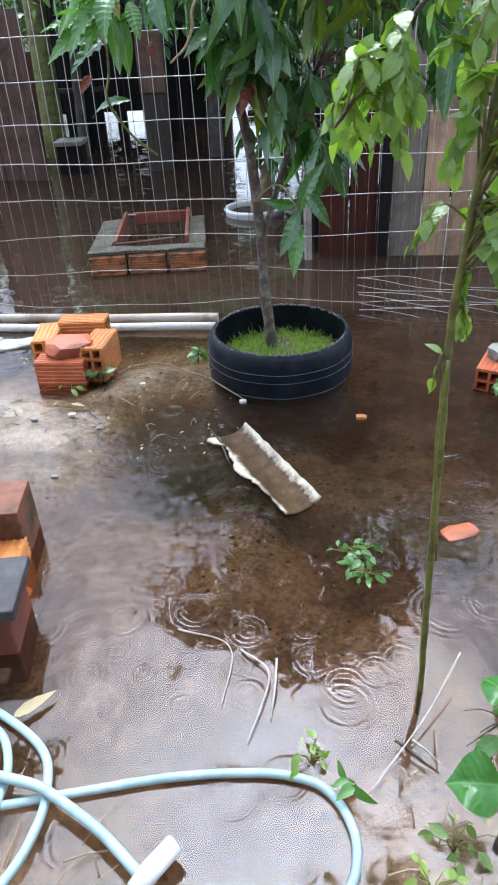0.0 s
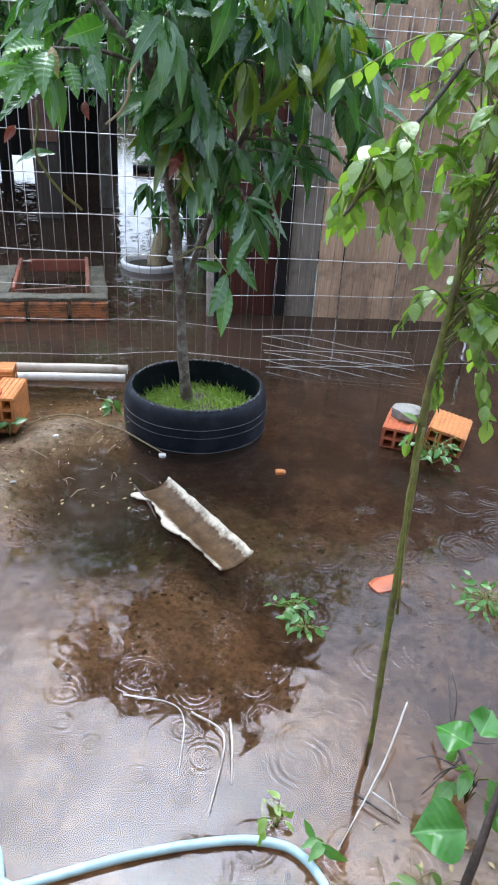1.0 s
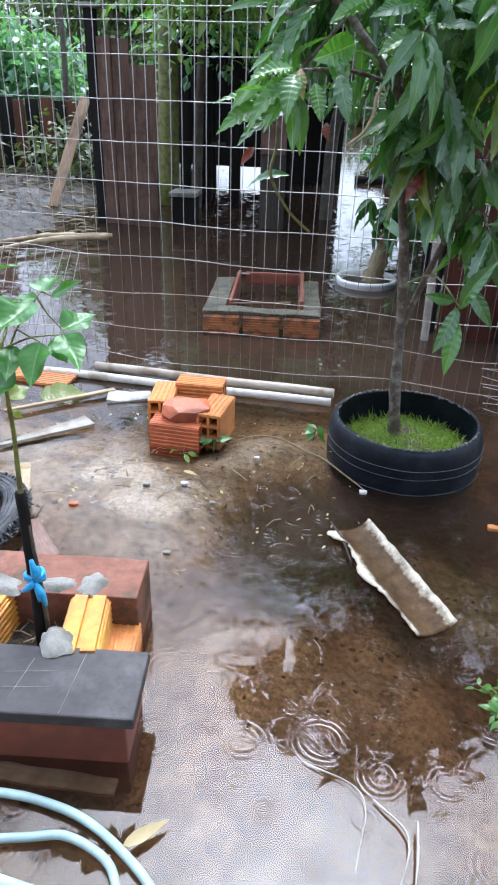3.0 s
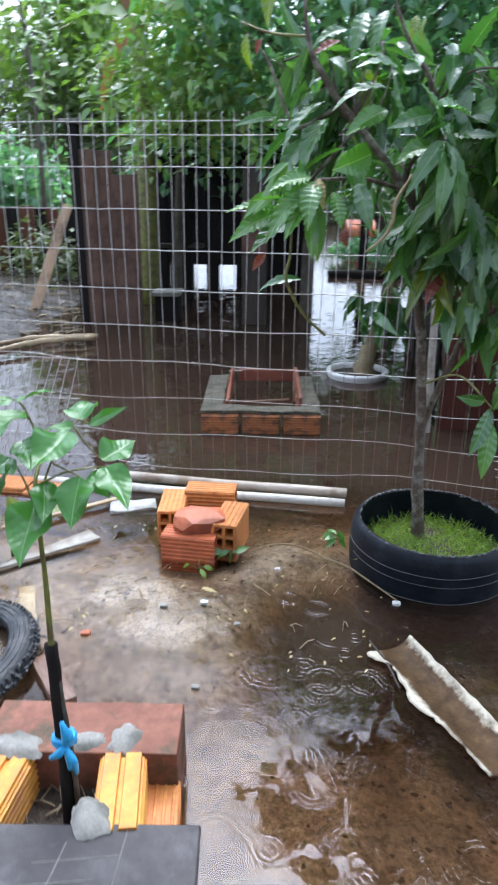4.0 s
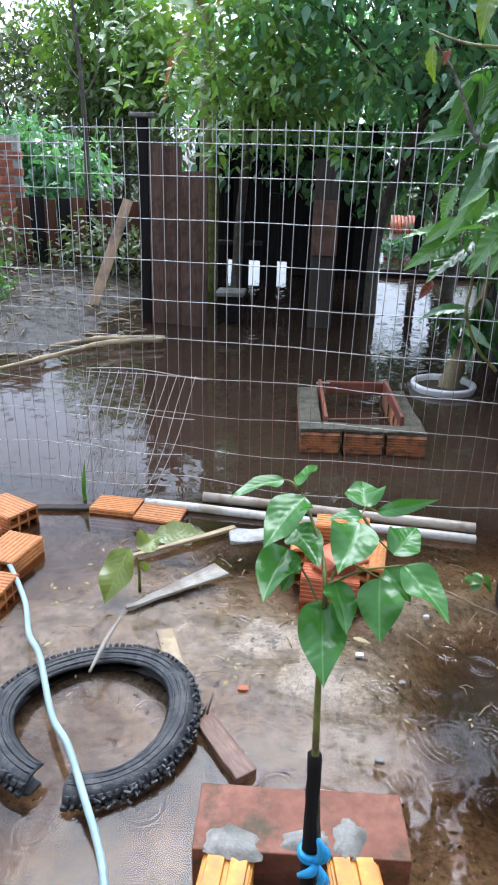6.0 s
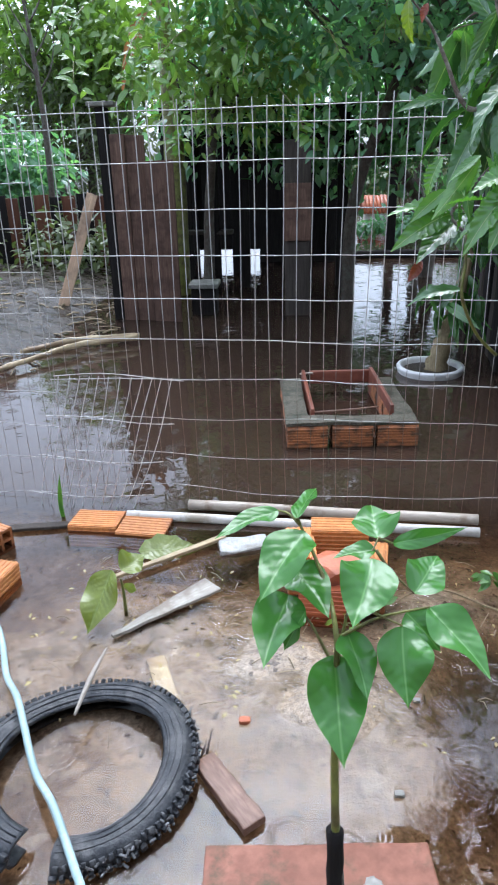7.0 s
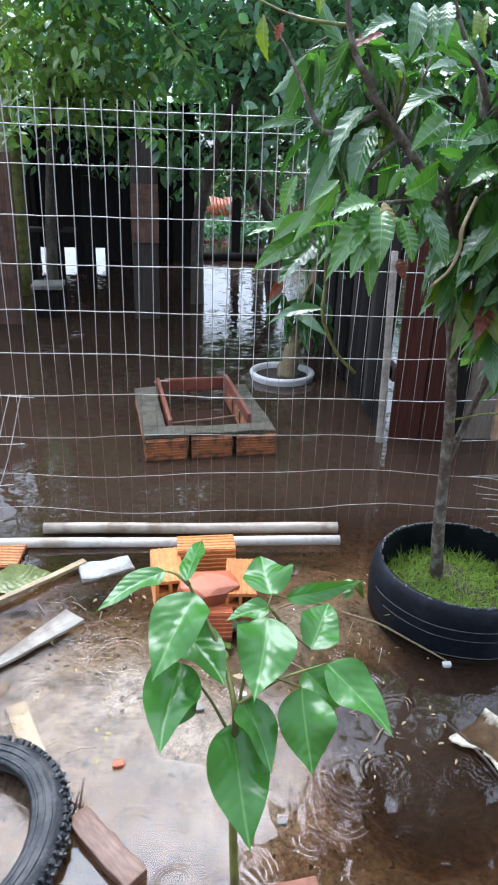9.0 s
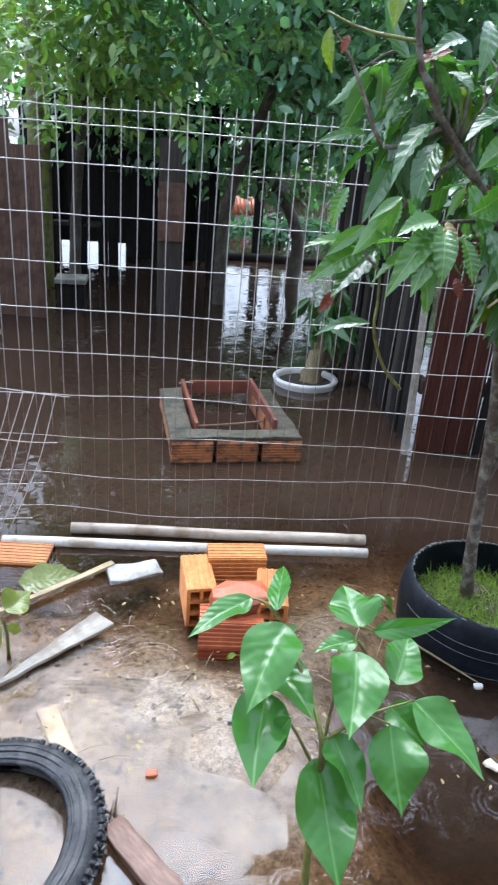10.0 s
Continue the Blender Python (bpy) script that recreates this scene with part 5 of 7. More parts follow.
# ---- brick-walled bed under the fence water ----
def sunk_bed():
    t = thing("brick_bed", -0.510, 4.375, 0.050, 3.0, "half-sunk square bed of mossy hollow bricks", "planter")
    W, D = 0.635, 0.84
    for i, x in enumerate((-0.205, 0.0, 0.205)):
        for j in range(2):
            m = BRICK_OLD
            part("brick", m, None, t, at=pose(x * (W / 0.60), -D / 2 + 0.065, -0.118 + 0.087 * j, 0, 0, 90 + rng.uniform(-2, 2)) @ Matrix.Diagonal((0.9, 1.02, 0.92, 1)))
    for s in (-1, 1):
        for i in range(3):
            part("brick", BRICK_OLD, None, t, at=pose(s * (W / 2 - 0.06), -D / 2 + 0.235 + 0.20 * i, -0.035, 0, 0, rng.uniform(-3, 3)) @ Matrix.Diagonal((0.75, 1, 0.95, 1)))
    part("mortar_front", block(-W / 2, W / 2, -D / 2 + 0.01, -D / 2 + 0.12, 0.056, 0.075, 0.006, 0.008, 8), M["moss"], t, "mossy grey mortar")
    part("mortar_left", block(-W / 2, -W / 2 + 0.115, -D / 2 + 0.12, D / 2 - 0.1, 0.052, 0.070, 0.006, 0.008, 8), M["moss"], t, "mossy grey mortar")
    part("mortar_right", block(W / 2 - 0.10, W / 2, -D / 2 + 0.12, D / 2 - 0.1, 0.050, 0.066, 0.006, 0.008, 8), M["moss"], t, "mossy grey mortar")
    part("tile", block(-0.14, 0.229, 0.40, 0.422, 0.010, 0.086, 0.003, 0.001, 3), M["block_plain"], t, "upright red clay tile")
    part("tile", block(0.205, 0.225, -0.26, 0.405, -0.05, 0.105, 0.003, 0.002, 3), M["block_plain"], t, "upright red clay tile")
    part("tile", block(-0.19, -0.172, -0.28, 0.40, -0.05, 0.098, 0.003, 0.002, 3), M["block_plain"], t, "upright red clay tile")
    part("stick", tube([(-0.17, -0.285, 0.084), (0.0, -0.27, 0.088), (0.15, -0.24, 0.090)], 0.005, 6, 8), M["plank"], t)
    part("stick", tube([(-0.20, 0.39, 0.075), (-0.16, 0.395, 0.078), (-0.12, 0.395, 0.075)], 0.006, 6, 8), M["twig"], t)


sunk_bed()


# ---- white pot with a leaning trunk ----
def sunk_pot():
    t = thing("sunken_pot", 0.113, 5.19, 0, 0, "white plastic pot sunk to its rim in water", "pot")
    v, f = lathe([(0.185, -0.03), (0.200, -0.01), (0.208, 0.022), (0.214, 0.036), (0.208, 0.047), (0.196, 0.049), (0.184, 0.044), (0.178, 0.030), (0.172, -0.02), (0.170, -0.03)], 48)
    part("pot", (v, f), M["pot_white"], t)
    part("soil", ([(0.178 * math.cos(a), 0.178 * math.sin(a), 0.012) for a in np.linspace(0, 6.283, 25)[:-1]], [tuple(range(24))]), M["soil"], t)


sunk_pot()


def potted_tree():
    o = np.array((0.150, 5.22, 0.0))
    t = thing("leaning_tree", *o, 0, "small tree leaning out of a white pot", "tree")
    tr = [(0.0, 0, -0.02), (0.035, 0.02, 0.14), (0.09, 0.05, 0.34), (0.16, 0.09, 0.60), (0.20, 0.11, 0.95)]
    part("trunk", tube(tr, [0.085, 0.058, 0.044, 0.032, 0.015], 9, 24, uneven=0.22), M["bark_pale"], t)
    A, D, U, S = [], [], [], []
    for p in ((0.02, 0.0, 0.44), (0.13, -0.04, 0.40), (-0.05, 0.0, 0.56), (0.10, 0.0, 0.52), (0.22, 0.02, 0.50), (0.14, 0.05, 0.62), (0.20, 0.12, 0.82), (0.22, 0.10, 1.0), (0.12, 0.15, 0.92), (0.30, 0.05, 0.90)):
        w = whorl(np.array(p), np.array((rng.uniform(-0.7, 0.7), -0.4, 0.4)), 9, 0.26)
        for a, b in zip((A, D, U, S), w):
            a += b
    part("crown", foliage("crown", MANGO, A, D, U, S, M["mango"]), None, t)


potted_tree()


# ---- young tree in the bricks ----
def young_tree():
    o = np.array((-0.735, 1.56, 0.03))
    t = thing("young_tree", *o, 0, "slender young tree with broad glossy green leaves", "tree")
    at = lambda *p: np.array(p) - o
    part("stem", tube(at((-0.735, 1.56, 0.02), (-0.733, 1.562, 0.30), (-0.736, 1.568, 0.48), (-0.739, 1.582, 0.60), (-0.740, 1.580, 0.72), (-0.741, 1.590, 0.775), (-0.748, 1.635, 0.800), (-0.766, 1.672, 0.835), (-0.783, 1.680, 0.872)),
                      [0.0080, 0.0072, 0.0058, 0.0048, 0.0040, 0.0034, 0.0028, 0.0022, 0.0018], 8, 44, uneven=0.06), M["stem"], t)
    for pts in (((-0.741, 1.583, 0.73), (-0.722, 1.62, 0.80), (-0.687, 1.666, 0.860)), ((-0.740, 1.581, 0.725), (-0.768, 1.61, 0.77), (-0.797, 1.635, 0.798)), ((-0.741, 1.588, 0.77), (-0.69, 1.60, 0.792), (-0.630, 1.612, 0.799)),
                ((-0.722, 1.62, 0.80), (-0.70, 1.60, 0.800), (-0.665, 1.588, 0.790)), ((-0.690, 1.655, 0.85), (-0.672, 1.648, 0.825), (-0.643, 1.640, 0.798)), ((-0.775, 1.676, 0.855), (-0.778, 1.668, 0.866), (-0.777, 1.662, 0.872)), ((-0.752, 1.645, 0.806), (-0.775, 1.665, 0.815), (-0.790, 1.674, 0.815)),
                ((-0.783, 1.680, 0.872), (-0.797, 1.692, 0.880), (-0.810, 1.700, 0.880)), ((-0.687, 1.666, 0.860), (-0.680, 1.668, 0.857), (-0.668, 1.668, 0.852)), ((-0.706, 1.64, 0.83), (-0.700, 1.642, 0.842), (-0.696, 1.641, 0.847)), ((-0.783, 1.680, 0.872), (-0.786, 1.672, 0.884), (-0.787, 1.665, 0.888))):
        part("branch", tube(at(*pts), [0.0026, 0.0018, 0.0011], 6, 10), M["stem"], t)
    part("sleeve", tube(at((-0.735, 1.56, 0.02), (-0.733, 1.562, 0.25), (-0.736, 1.567, 0.475)), [0.0135, 0.0125, 0.0118], 10, 18, uneven=0.10), M["shade"], t, "dark wet wrapping round the lower stem")
    part("shoot", tube(at((-0.712, 1.555, 0.02), (-0.716, 1.557, 0.22), (-0.727, 1.562, 0.40)), [0.006, 0.0055, 0.004], 7, 14, uneven=0.10), M["bark"], t)
    # blue tie: two turns and loose ends
    turns = [(0.019 * math.cos(a) + 0.006, 0.016 * math.sin(a), 0.232 + 0.0035 * a / 3) for a in np.linspace(0, 15, 44)]
    tie = part("tie", tube(turns, 0.0055, 6), M["ribbon"], t, "bright blue plastic tie")
    knot = np.array((0.012, -0.017, 0.240))
    for e in ((0.030, -0.016, 0.175), (0.020, -0.022, 0.190), (-0.014, -0.024, 0.215), (0.026, -0.022, 0.285), (0.014, -0.022, 0.300)):
        part("tie_end", tube([knot, 0.5 * (knot + np.array(e)) + np.array((0.008, -0.008, 0.006)), e], [0.005, 0.009, 0.0045], 5, 8), M["ribbon"], tie)
    leaves = [((-0.743, 1.590, 0.744), (-0.735, 1.487, 0.683), 0.078, (0.05, -0.85, 0.6)), ((-0.665, 1.588, 0.789), (-0.667, 1.525, 0.731), 0.068, (0, -0.9, 0.5)), ((-0.630, 1.612, 0.798), (-0.577, 1.535, 0.763), 0.060, (0.35, -0.6, 0.8)),
              ((-0.696, 1.641, 0.847), (-0.723, 1.549, 0.819), 0.076, (0, -0.6, 0.9)), ((-0.797, 1.635, 0.798), (-0.824, 1.535, 0.776), 0.069, (-0.2, -0.9, 0.6)), ((-0.777, 1.662, 0.872), (-0.831, 1.576, 0.836), 0.072, (-0.25, -0.6, 0.9)),
              ((-0.790, 1.674, 0.815), (-0.750, 1.600, 0.794), 0.060, (0.1, -0.5, 0.9)), ((-0.687, 1.666, 0.860), (-0.690, 1.735, 0.869), 0.066, (0, -0.35, 1)), ((-0.668, 1.668, 0.852), (-0.594, 1.630, 0.895), 0.026, (0.1, -0.75, 0.6)),
              ((-0.643, 1.640, 0.798), (-0.600, 1.708, 0.808), 0.060, (0, -0.6, 1)), ((-0.728, 1.595, 0.775), (-0.708, 1.528, 0.738), 0.052, (0.4, -0.9, 0.3)), ((-0.787, 1.665, 0.888), (-0.762, 1.765, 0.880), 0.030, (-0.3, -0.7, 0.8)),
              ((-0.810, 1.700, 0.880), (-0.885, 1.650, 0.872), 0.036, (-0.2, -0.4, 1)), ((-0.778, 1.590, 0.806), (-0.803, 1.590, 0.752), 0.030, (-0.7, -0.6, 0.4)), ((-0.655, 1.620, 0.785), (-0.618, 1.590, 0.755), 0.050, (0.4, -0.9, 0.5)), ((-0.690, 1.660, 0.848), (-0.742, 1.645, 0.845), 0.030, (0, -0.2, 1))]
    for k, (a, b, w, up) in enumerate(leaves):
        a, b = np.array(a), np.array(b)
        n = float(np.linalg.norm(b - a))
        part("leaf", foliage("leaf", broad_blade(w * 0.88 / n, 1.7 * k), [a - o], [b - a], [up], [n * 1.04], M["sapling"]), None, t)


young_tree()


# ---- thin green tree beside the path ----
def thin_tree():
    o = np.array((0.374, 1.21, -0.06))
    t = thing("thin_tree", *o, 0, "thin green-stemmed tree with light green leaves, in water", "tree")
    pts = np.array([(0.376, 1.21, -0.08), (0.373, 1.21, 0.03), (0.362, 1.21, 0.29), (0.353, 1.21, 0.56), (0.346, 1.21, 0.75), (0.350, 1.21, 0.88), (0.38, 1.23, 1.15), (0.44, 1.27, 1.55)])
    part("stem", tube(pts - o, [0.0056, 0.0060, 0.0064, 0.0066, 0.0064, 0.0058, 0.0048, 0.003], 8, 70, uneven=0.16), M["stem"], t)
    A, D, U, S = [], [], [], []
    bough = curve([(0.43, 1.33, 1.36), (0.325, 1.26, 1.225), (0.235, 1.22, 1.125), (0.175, 1.20, 1.05)], 30)
    part("bough", tube(bough - o, [0.0045, 0.0018], 6), M["bark"], t)
    line = curve(pts, 80)
    ends = [((0.352, 1.215, 0.93), (0.275, 1.20, 0.905)), ((0.346, 1.21, 0.80), (0.375, 1.22, 0.755)), ((0.346, 1.21, 0.72), (0.325, 1.20, 0.70))]
    for k in range(14):
        ends.append((bough[int(rng.integers(14, 30))], (rng.uniform(0.165, 0.275), rng.uniform(1.15, 1.29), rng.uniform(1.02, 1.14))))
    for k in range(8):
        ends.append((line[int(rng.integers(56, 60))], (rng.uniform(0.38, 0.44), rng.uniform(1.15, 1.28), rng.uniform(0.85, 0.95))))
    for k in range(18):
        ends.append((line[int(rng.integers(54, 64))], (rng.uniform(0.36, 0.54), rng.uniform(1.12, 1.34), rng.uniform(0.78, 1.02))))
    for k in range(30):
        ends.append((line[int(rng.integers(59, 70))], (rng.uniform(0.31, 0.50), rng.uniform(1.12, 1.36), rng.uniform(0.98, 1.20))))
    for k in range(40):
        ends.append((line[int(rng.integers(64, 78))], (rng.uniform(0.22, 0.62), rng.uniform(1.15, 1.46), rng.uniform(1.16, 1.50))))
    for a, b in ends:
        a, b = np.array(a), np.array(b)
        m = 0.5 * (a + b) + np.array((0, 0, 0.035))
        line = curve([a, m, b], 12)
        part("twig", tube(line - o, [0.0022, 0.0010], 5), M["stem"], t)
        for i in range(5, 12):
            for s in (-1, 1):
                if rng.uniform() < (0.34 if a[2] < 0.84 else 0.85):
                    d = line[i] - line[i - 1]
                    d /= np.linalg.norm(d)
                    side = np.cross(d, (0, 0, 1)) * s
                    A.append(line[i] - o)
                    D.append(d * 0.6 + side * rng.uniform(0.5, 1.1) + np.array((0, 0, rng.uniform(-0.7, 0.15))))
                    U.append(np.array((0, 0, 1)) + 0.3 * rng.normal(size=3))
                    S.append(rng.uniform(0.020, 0.042))
    part("crown", foliage("crown", ROUND, A, D, U, S, M["citrus"]), None, t)
    vine = curve([(0.366, 1.198, 0.36), (0.348, 1.190, 0.50), (0.338, 1.190, 0.62), (0.343, 1.195, 0.74)], 20)
    part("climber", tube(vine - o, 0.0028, 5), M["stem"], t, "thin stalk tied along the stem")


thin_tree()


# ---- trees beyond the fence ----
broad_tree("shade_tree", (-0.22, 7.6), (0.33, 7.05, 2.85), (1.80, 1.05, 1.28), 185, 62, 0.118, M["wood_leaf"], "dense dark-leaved tree overhanging the flooded yard", thick=0.055)
broad_tree("shade_tree", (0.75, 8.9), (0.0, 8.5, 1.85), (2.0, 0.55, 0.78), 95, 60, 0.14, M["wood_leaf"], "low dark tree standing in the shade", thick=0.07)
broad_tree("shade_tree", (2.2, 7.0), (2.2, 6.7, 2.75), (1.6, 0.9, 1.6), 120, 60, 0.12, M["wood_leaf"], "dense dark-leaved tree behind the board fence", thick=0.10)
broad_tree("shade_tree", (-1.1, 10.9), (-1.15, 10.9, 2.35), (1.05, 0.55, 1.05), 70, 60, 0.14, M["wood_leaf"], "dense dark-leaved tree behind the shed", thick=0.08)
yard = broad_tree("yard_tree", (-1.6, 7.9), (-1.35, 7.4, 2.10), (0.62, 0.55, 0.52), 36, 50, 0.115, M["bush_leaf"], "light green tree spreading over the board panel", thick=0.05)
broad_tree("bank_bush", (-3.3, 9.1), (-3.2, 9.1, 0.36), (0.55, 0.35, 0.20), 22, 40, 0.10, M["far_leaf"], "leafy bush on the muddy bank", thick=0.03)
broad_tree("bank_bush", (-4.9, 8.6), (-4.8, 8.6, 0.38), (0.55, 0.4, 0.22), 22, 40, 0.10, M["far_leaf"], "leafy bush on the muddy bank", thick=0.03)
broad_tree("bank_bush", (-3.85, 6.7), (-3.8, 6.7, 0.42), (0.26, 0.22, 0.20), 14, 40, 0.07, M["weed"], "low green weed bush on the bank", thick=0.012, spread_r=0.09)
broad_tree("bank_bush", (1.3, 12.7), (1.3, 12.7, 0.22), (1.1, 0.25, 0.16), 34, 40, 0.12, M["wood_leaf"], "low dark bush at the far edge of the water", thick=0.02, spread_r=0.10)
# light sprays of leaves hanging before the dark crowns
base = np.array((-1.6, 7.9, float(ground_z(-1.6, 7.9)) - 0.05))
for px, pz, n, s in ((-0.66, 1.42, 16, 0.12), (-1.10, 1.81, 16, 0.12), (-1.575, 1.40, 12, 0.11), (-0.455, 1.934, 12, 0.11), (-1.43, 1.50, 9, 0.10), (-1.75, 2.13, 14, 0.11), (-2.3, 2.05, 14, 0.11), (-0.97, 2.10, 12, 0.11), (-0.05, 2.02, 12, 0.11), (-1.93, 1.84, 12, 0.11), (-0.3, 2.35, 14, 0.12), (-1.4, 2.40, 14, 0.12)) + tuple((rng.uniform(-2.4, 0.2), rng.uniform(1.75, 2.75), 13, 0.125) for _ in range(22)):
    tip = np.array((px, 6.1, pz))
    root = tip + np.array((rng.uniform(-0.25, 0.25), 0.55, 0.35))
    line = curve([root - base, 0.5 * (root + tip) - base + np.array((0, 0, 0.05)), tip - base], 9)
    part("spray_twig", tube(line, [0.006, 0.003], 5), M["stem"], yard)
    k = rng.integers(4, 9, n)
    d = np.stack([rng.normal(0, 0.8, n), rng.normal(-0.3, 0.5, n), rng.uniform(-0.8, 0.25, n)], -1)
    part("spray_leaves", foliage("spray_leaves", OVAL, line[k] + rng.normal(0, 0.03, (n, 3)), d, np.array((0, -0.5, 1.0)) + 0.3 * rng.normal(size=(n, 3)), s * rng.uniform(0.6, 1.15, n), M["spray"]), None, yard, "light green hanging leaves")
for fx, fy, h, w, mat in ((-6.6, 14.5, 2.0, 1.4, "wood_leaf"), (-9.5, 14.0, 2.2, 1.8, "wood_leaf"), (4.6, 15.5, 2.4, 1.5, "wood_leaf")):
    broad_tree("mid_tree", (fx, fy), (fx, fy, h * 0.64), (w, 0.9, h * 0.38), 75, 50, 0.20, M[mat], "leafy trees along the far side of the flood", thick=0.07, spread_r=0.32)
for fx, fy, h, w in ((-12, 21, 4.2, 3.2), (-7.5, 22, 3.7, 2.6), (0.5, 26, 0.9, 2.2), (4.0, 27, 0.9, 2.2), (8.0, 24, 3.6, 3.0), (10, 21, 4.2, 3.4), (-17, 19, 4.6, 3.8), (15, 19, 4.4, 3.6)):
    broad_tree("far_tree", (fx, fy), (fx, fy, h * 0.55), (w, 1.4, h * 0.52), 70, 50, 0.26, M["far_leaf"], "distant olive-green tree line", thick=0.12, kind=SMALL, spread_r=0.5)


for fx, fy, h, w in ((-20, 46, 9.5, 6.0), (-12.5, 48, 10.0, 4.5), (14, 46, 10.0, 6.0)):
    broad_tree("far_tree", (fx, fy), (fx, fy, h * 0.55), (w, 2.0, h * 0.50), 80, 45, 0.55, M["far_leaf"], "tall hazy trees on the horizon", thick=0.25, kind=SMALL, spread_r=1.0)
broad_tree("shade_tree", (1.5, 13.9), (1.6, 13.9, 3.2), (2.3, 0.9, 1.45), 110, 55, 0.18, M["wood_leaf"], "dark broad tree beyond the open water", thick=0.11)


broad_tree("mid_tree", (-6.7, 22.5), (-6.8, 22.5, 4.4), (2.2, 1.2, 2.2), 90, 50, 0.34, M["bush_leaf"], "light green tree on the far side of the flood", thick=0.12, spread_r=0.55)


def bare_tree(x, y):
    t = thing("bare_tree", x, y, 0.1, 0, "thin leafless tree against the white sky", "tree")
    part("trunk", tube([(0, 0, 0), (0.05, 0, 1.6), (0.0, 0, 3.0), (-0.1, 0, 4.2)], [0.055, 0.045, 0.03, 0.012], 7, 14), M["bark"], t)
    for k in range(9):
        z, s = 2.2 + 0.24 * k, (-1) ** k
        part("limb", tube([(0.02, 0, z), (s * 0.25, 0.1, z + 0.4), (s * (0.35 + 0.05 * k), 0.15, z + 1.0)], [0.016, 0.011, 0.004], 5, 8), M["bark"], t)


bare_tree(-4.7, 12.6)


def banana(x, y):
    t = thing("banana_plant", x, y, 0.05, 0, "tall banana plant with torn leaves", "plant")
    part("stalk", tube([(0, 0, -0.1), (0.03, 0, 1.4), (0.0, 0, 2.75)], [0.12, 0.10, 0.06], 10, 12), M["stem"], t)
    tv, tf, tuv = blade(16, 0.26, belly=0.5, fold=0.5, droop=0.35, ruffle=0.25)
    for k, (dx, dy, dz, s) in enumerate(((0.1, 0.1, 1.0, 1.25), (0.55, -0.2, 0.8, 1.3), (-0.6, -0.1, 0.9, 1.2), (0.9, 0.1, 0.35, 1.2), (-0.8, 0.3, 0.4, 1.1), (0.3, -0.7, 0.6, 1.1), (-0.2, 0.7, 0.8, 1.1), (0.7, -0.6, 0.1, 1.0))):
        part("leaf", foliage("leaf", (tv, tf, tuv), [(0, 0, 2.6)], [(dx, dy, dz)], [(-dx * 0.8, -0.6 - dy, 0.9)], [s], M["banana"]), None, t)
    for dx, dz, s in ((-0.42, 0.85, 1.05), (-0.5, -0.5, 0.9)):
        part("dead_leaf", foliage("dead_leaf", blade(16, 0.15, belly=0.5, fold=0.9, droop=0.75, ruffle=0.5), [(0, 0, 2.6)], [(dx, -0.25, dz)], [(0, -1, 0.4)], [s], M["dead_banana"]), None, t, "rust-red dead leaf")
    part("dying_leaf", foliage("dying_leaf", (tv, tf, tuv), [(0.1, -0.1, 2.68)], [(0.8, -0.35, 0.42)], [(0, -1, 0.5)], [0.62], M["orange_banana"]), None, t, "orange dying leaf")


banana(-1.93, 8.05)


# ---- sheds and clutter beyond the fence ----
def shed():
    t = thing("open_shed", -1.08, 8.65, -0.12, 0, "open timber shed standing in the flood, its shade put into the colour", "shed")
    # both posts at y -0.25 are added to block bright water behind
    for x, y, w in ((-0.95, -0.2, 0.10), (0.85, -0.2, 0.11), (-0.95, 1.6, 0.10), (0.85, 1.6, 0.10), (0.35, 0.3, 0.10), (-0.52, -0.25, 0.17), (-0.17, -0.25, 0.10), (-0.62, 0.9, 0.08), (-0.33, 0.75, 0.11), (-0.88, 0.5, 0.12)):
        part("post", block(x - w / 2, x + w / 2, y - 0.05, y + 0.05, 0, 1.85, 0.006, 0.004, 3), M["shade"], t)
    # roof and back boards carry the inner shade in their colour
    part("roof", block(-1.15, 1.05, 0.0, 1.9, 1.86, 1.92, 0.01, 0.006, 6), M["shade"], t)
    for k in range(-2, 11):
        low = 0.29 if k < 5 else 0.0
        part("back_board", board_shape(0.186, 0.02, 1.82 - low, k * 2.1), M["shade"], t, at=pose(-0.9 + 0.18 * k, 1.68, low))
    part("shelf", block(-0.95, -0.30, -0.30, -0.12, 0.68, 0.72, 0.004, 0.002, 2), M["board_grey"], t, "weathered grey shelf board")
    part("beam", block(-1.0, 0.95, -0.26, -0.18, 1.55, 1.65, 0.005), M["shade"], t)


shed()
stump = thing("timber_post", -0.715, 6.98, -0.12, 0, "wide grey timber post with a red-brown board", "post")
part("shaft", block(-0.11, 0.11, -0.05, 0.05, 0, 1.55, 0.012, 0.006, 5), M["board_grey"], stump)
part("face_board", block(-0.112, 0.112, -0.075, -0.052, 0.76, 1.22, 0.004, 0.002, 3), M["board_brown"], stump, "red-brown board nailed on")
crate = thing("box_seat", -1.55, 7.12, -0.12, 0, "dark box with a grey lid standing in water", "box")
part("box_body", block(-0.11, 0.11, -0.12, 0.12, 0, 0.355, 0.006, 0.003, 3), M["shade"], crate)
part("lid", block(-0.13, 0.13, -0.15, 0.15, 0.357, 0.395, 0.006, 0.002, 3), M["cement"], crate, "grey slab lid")


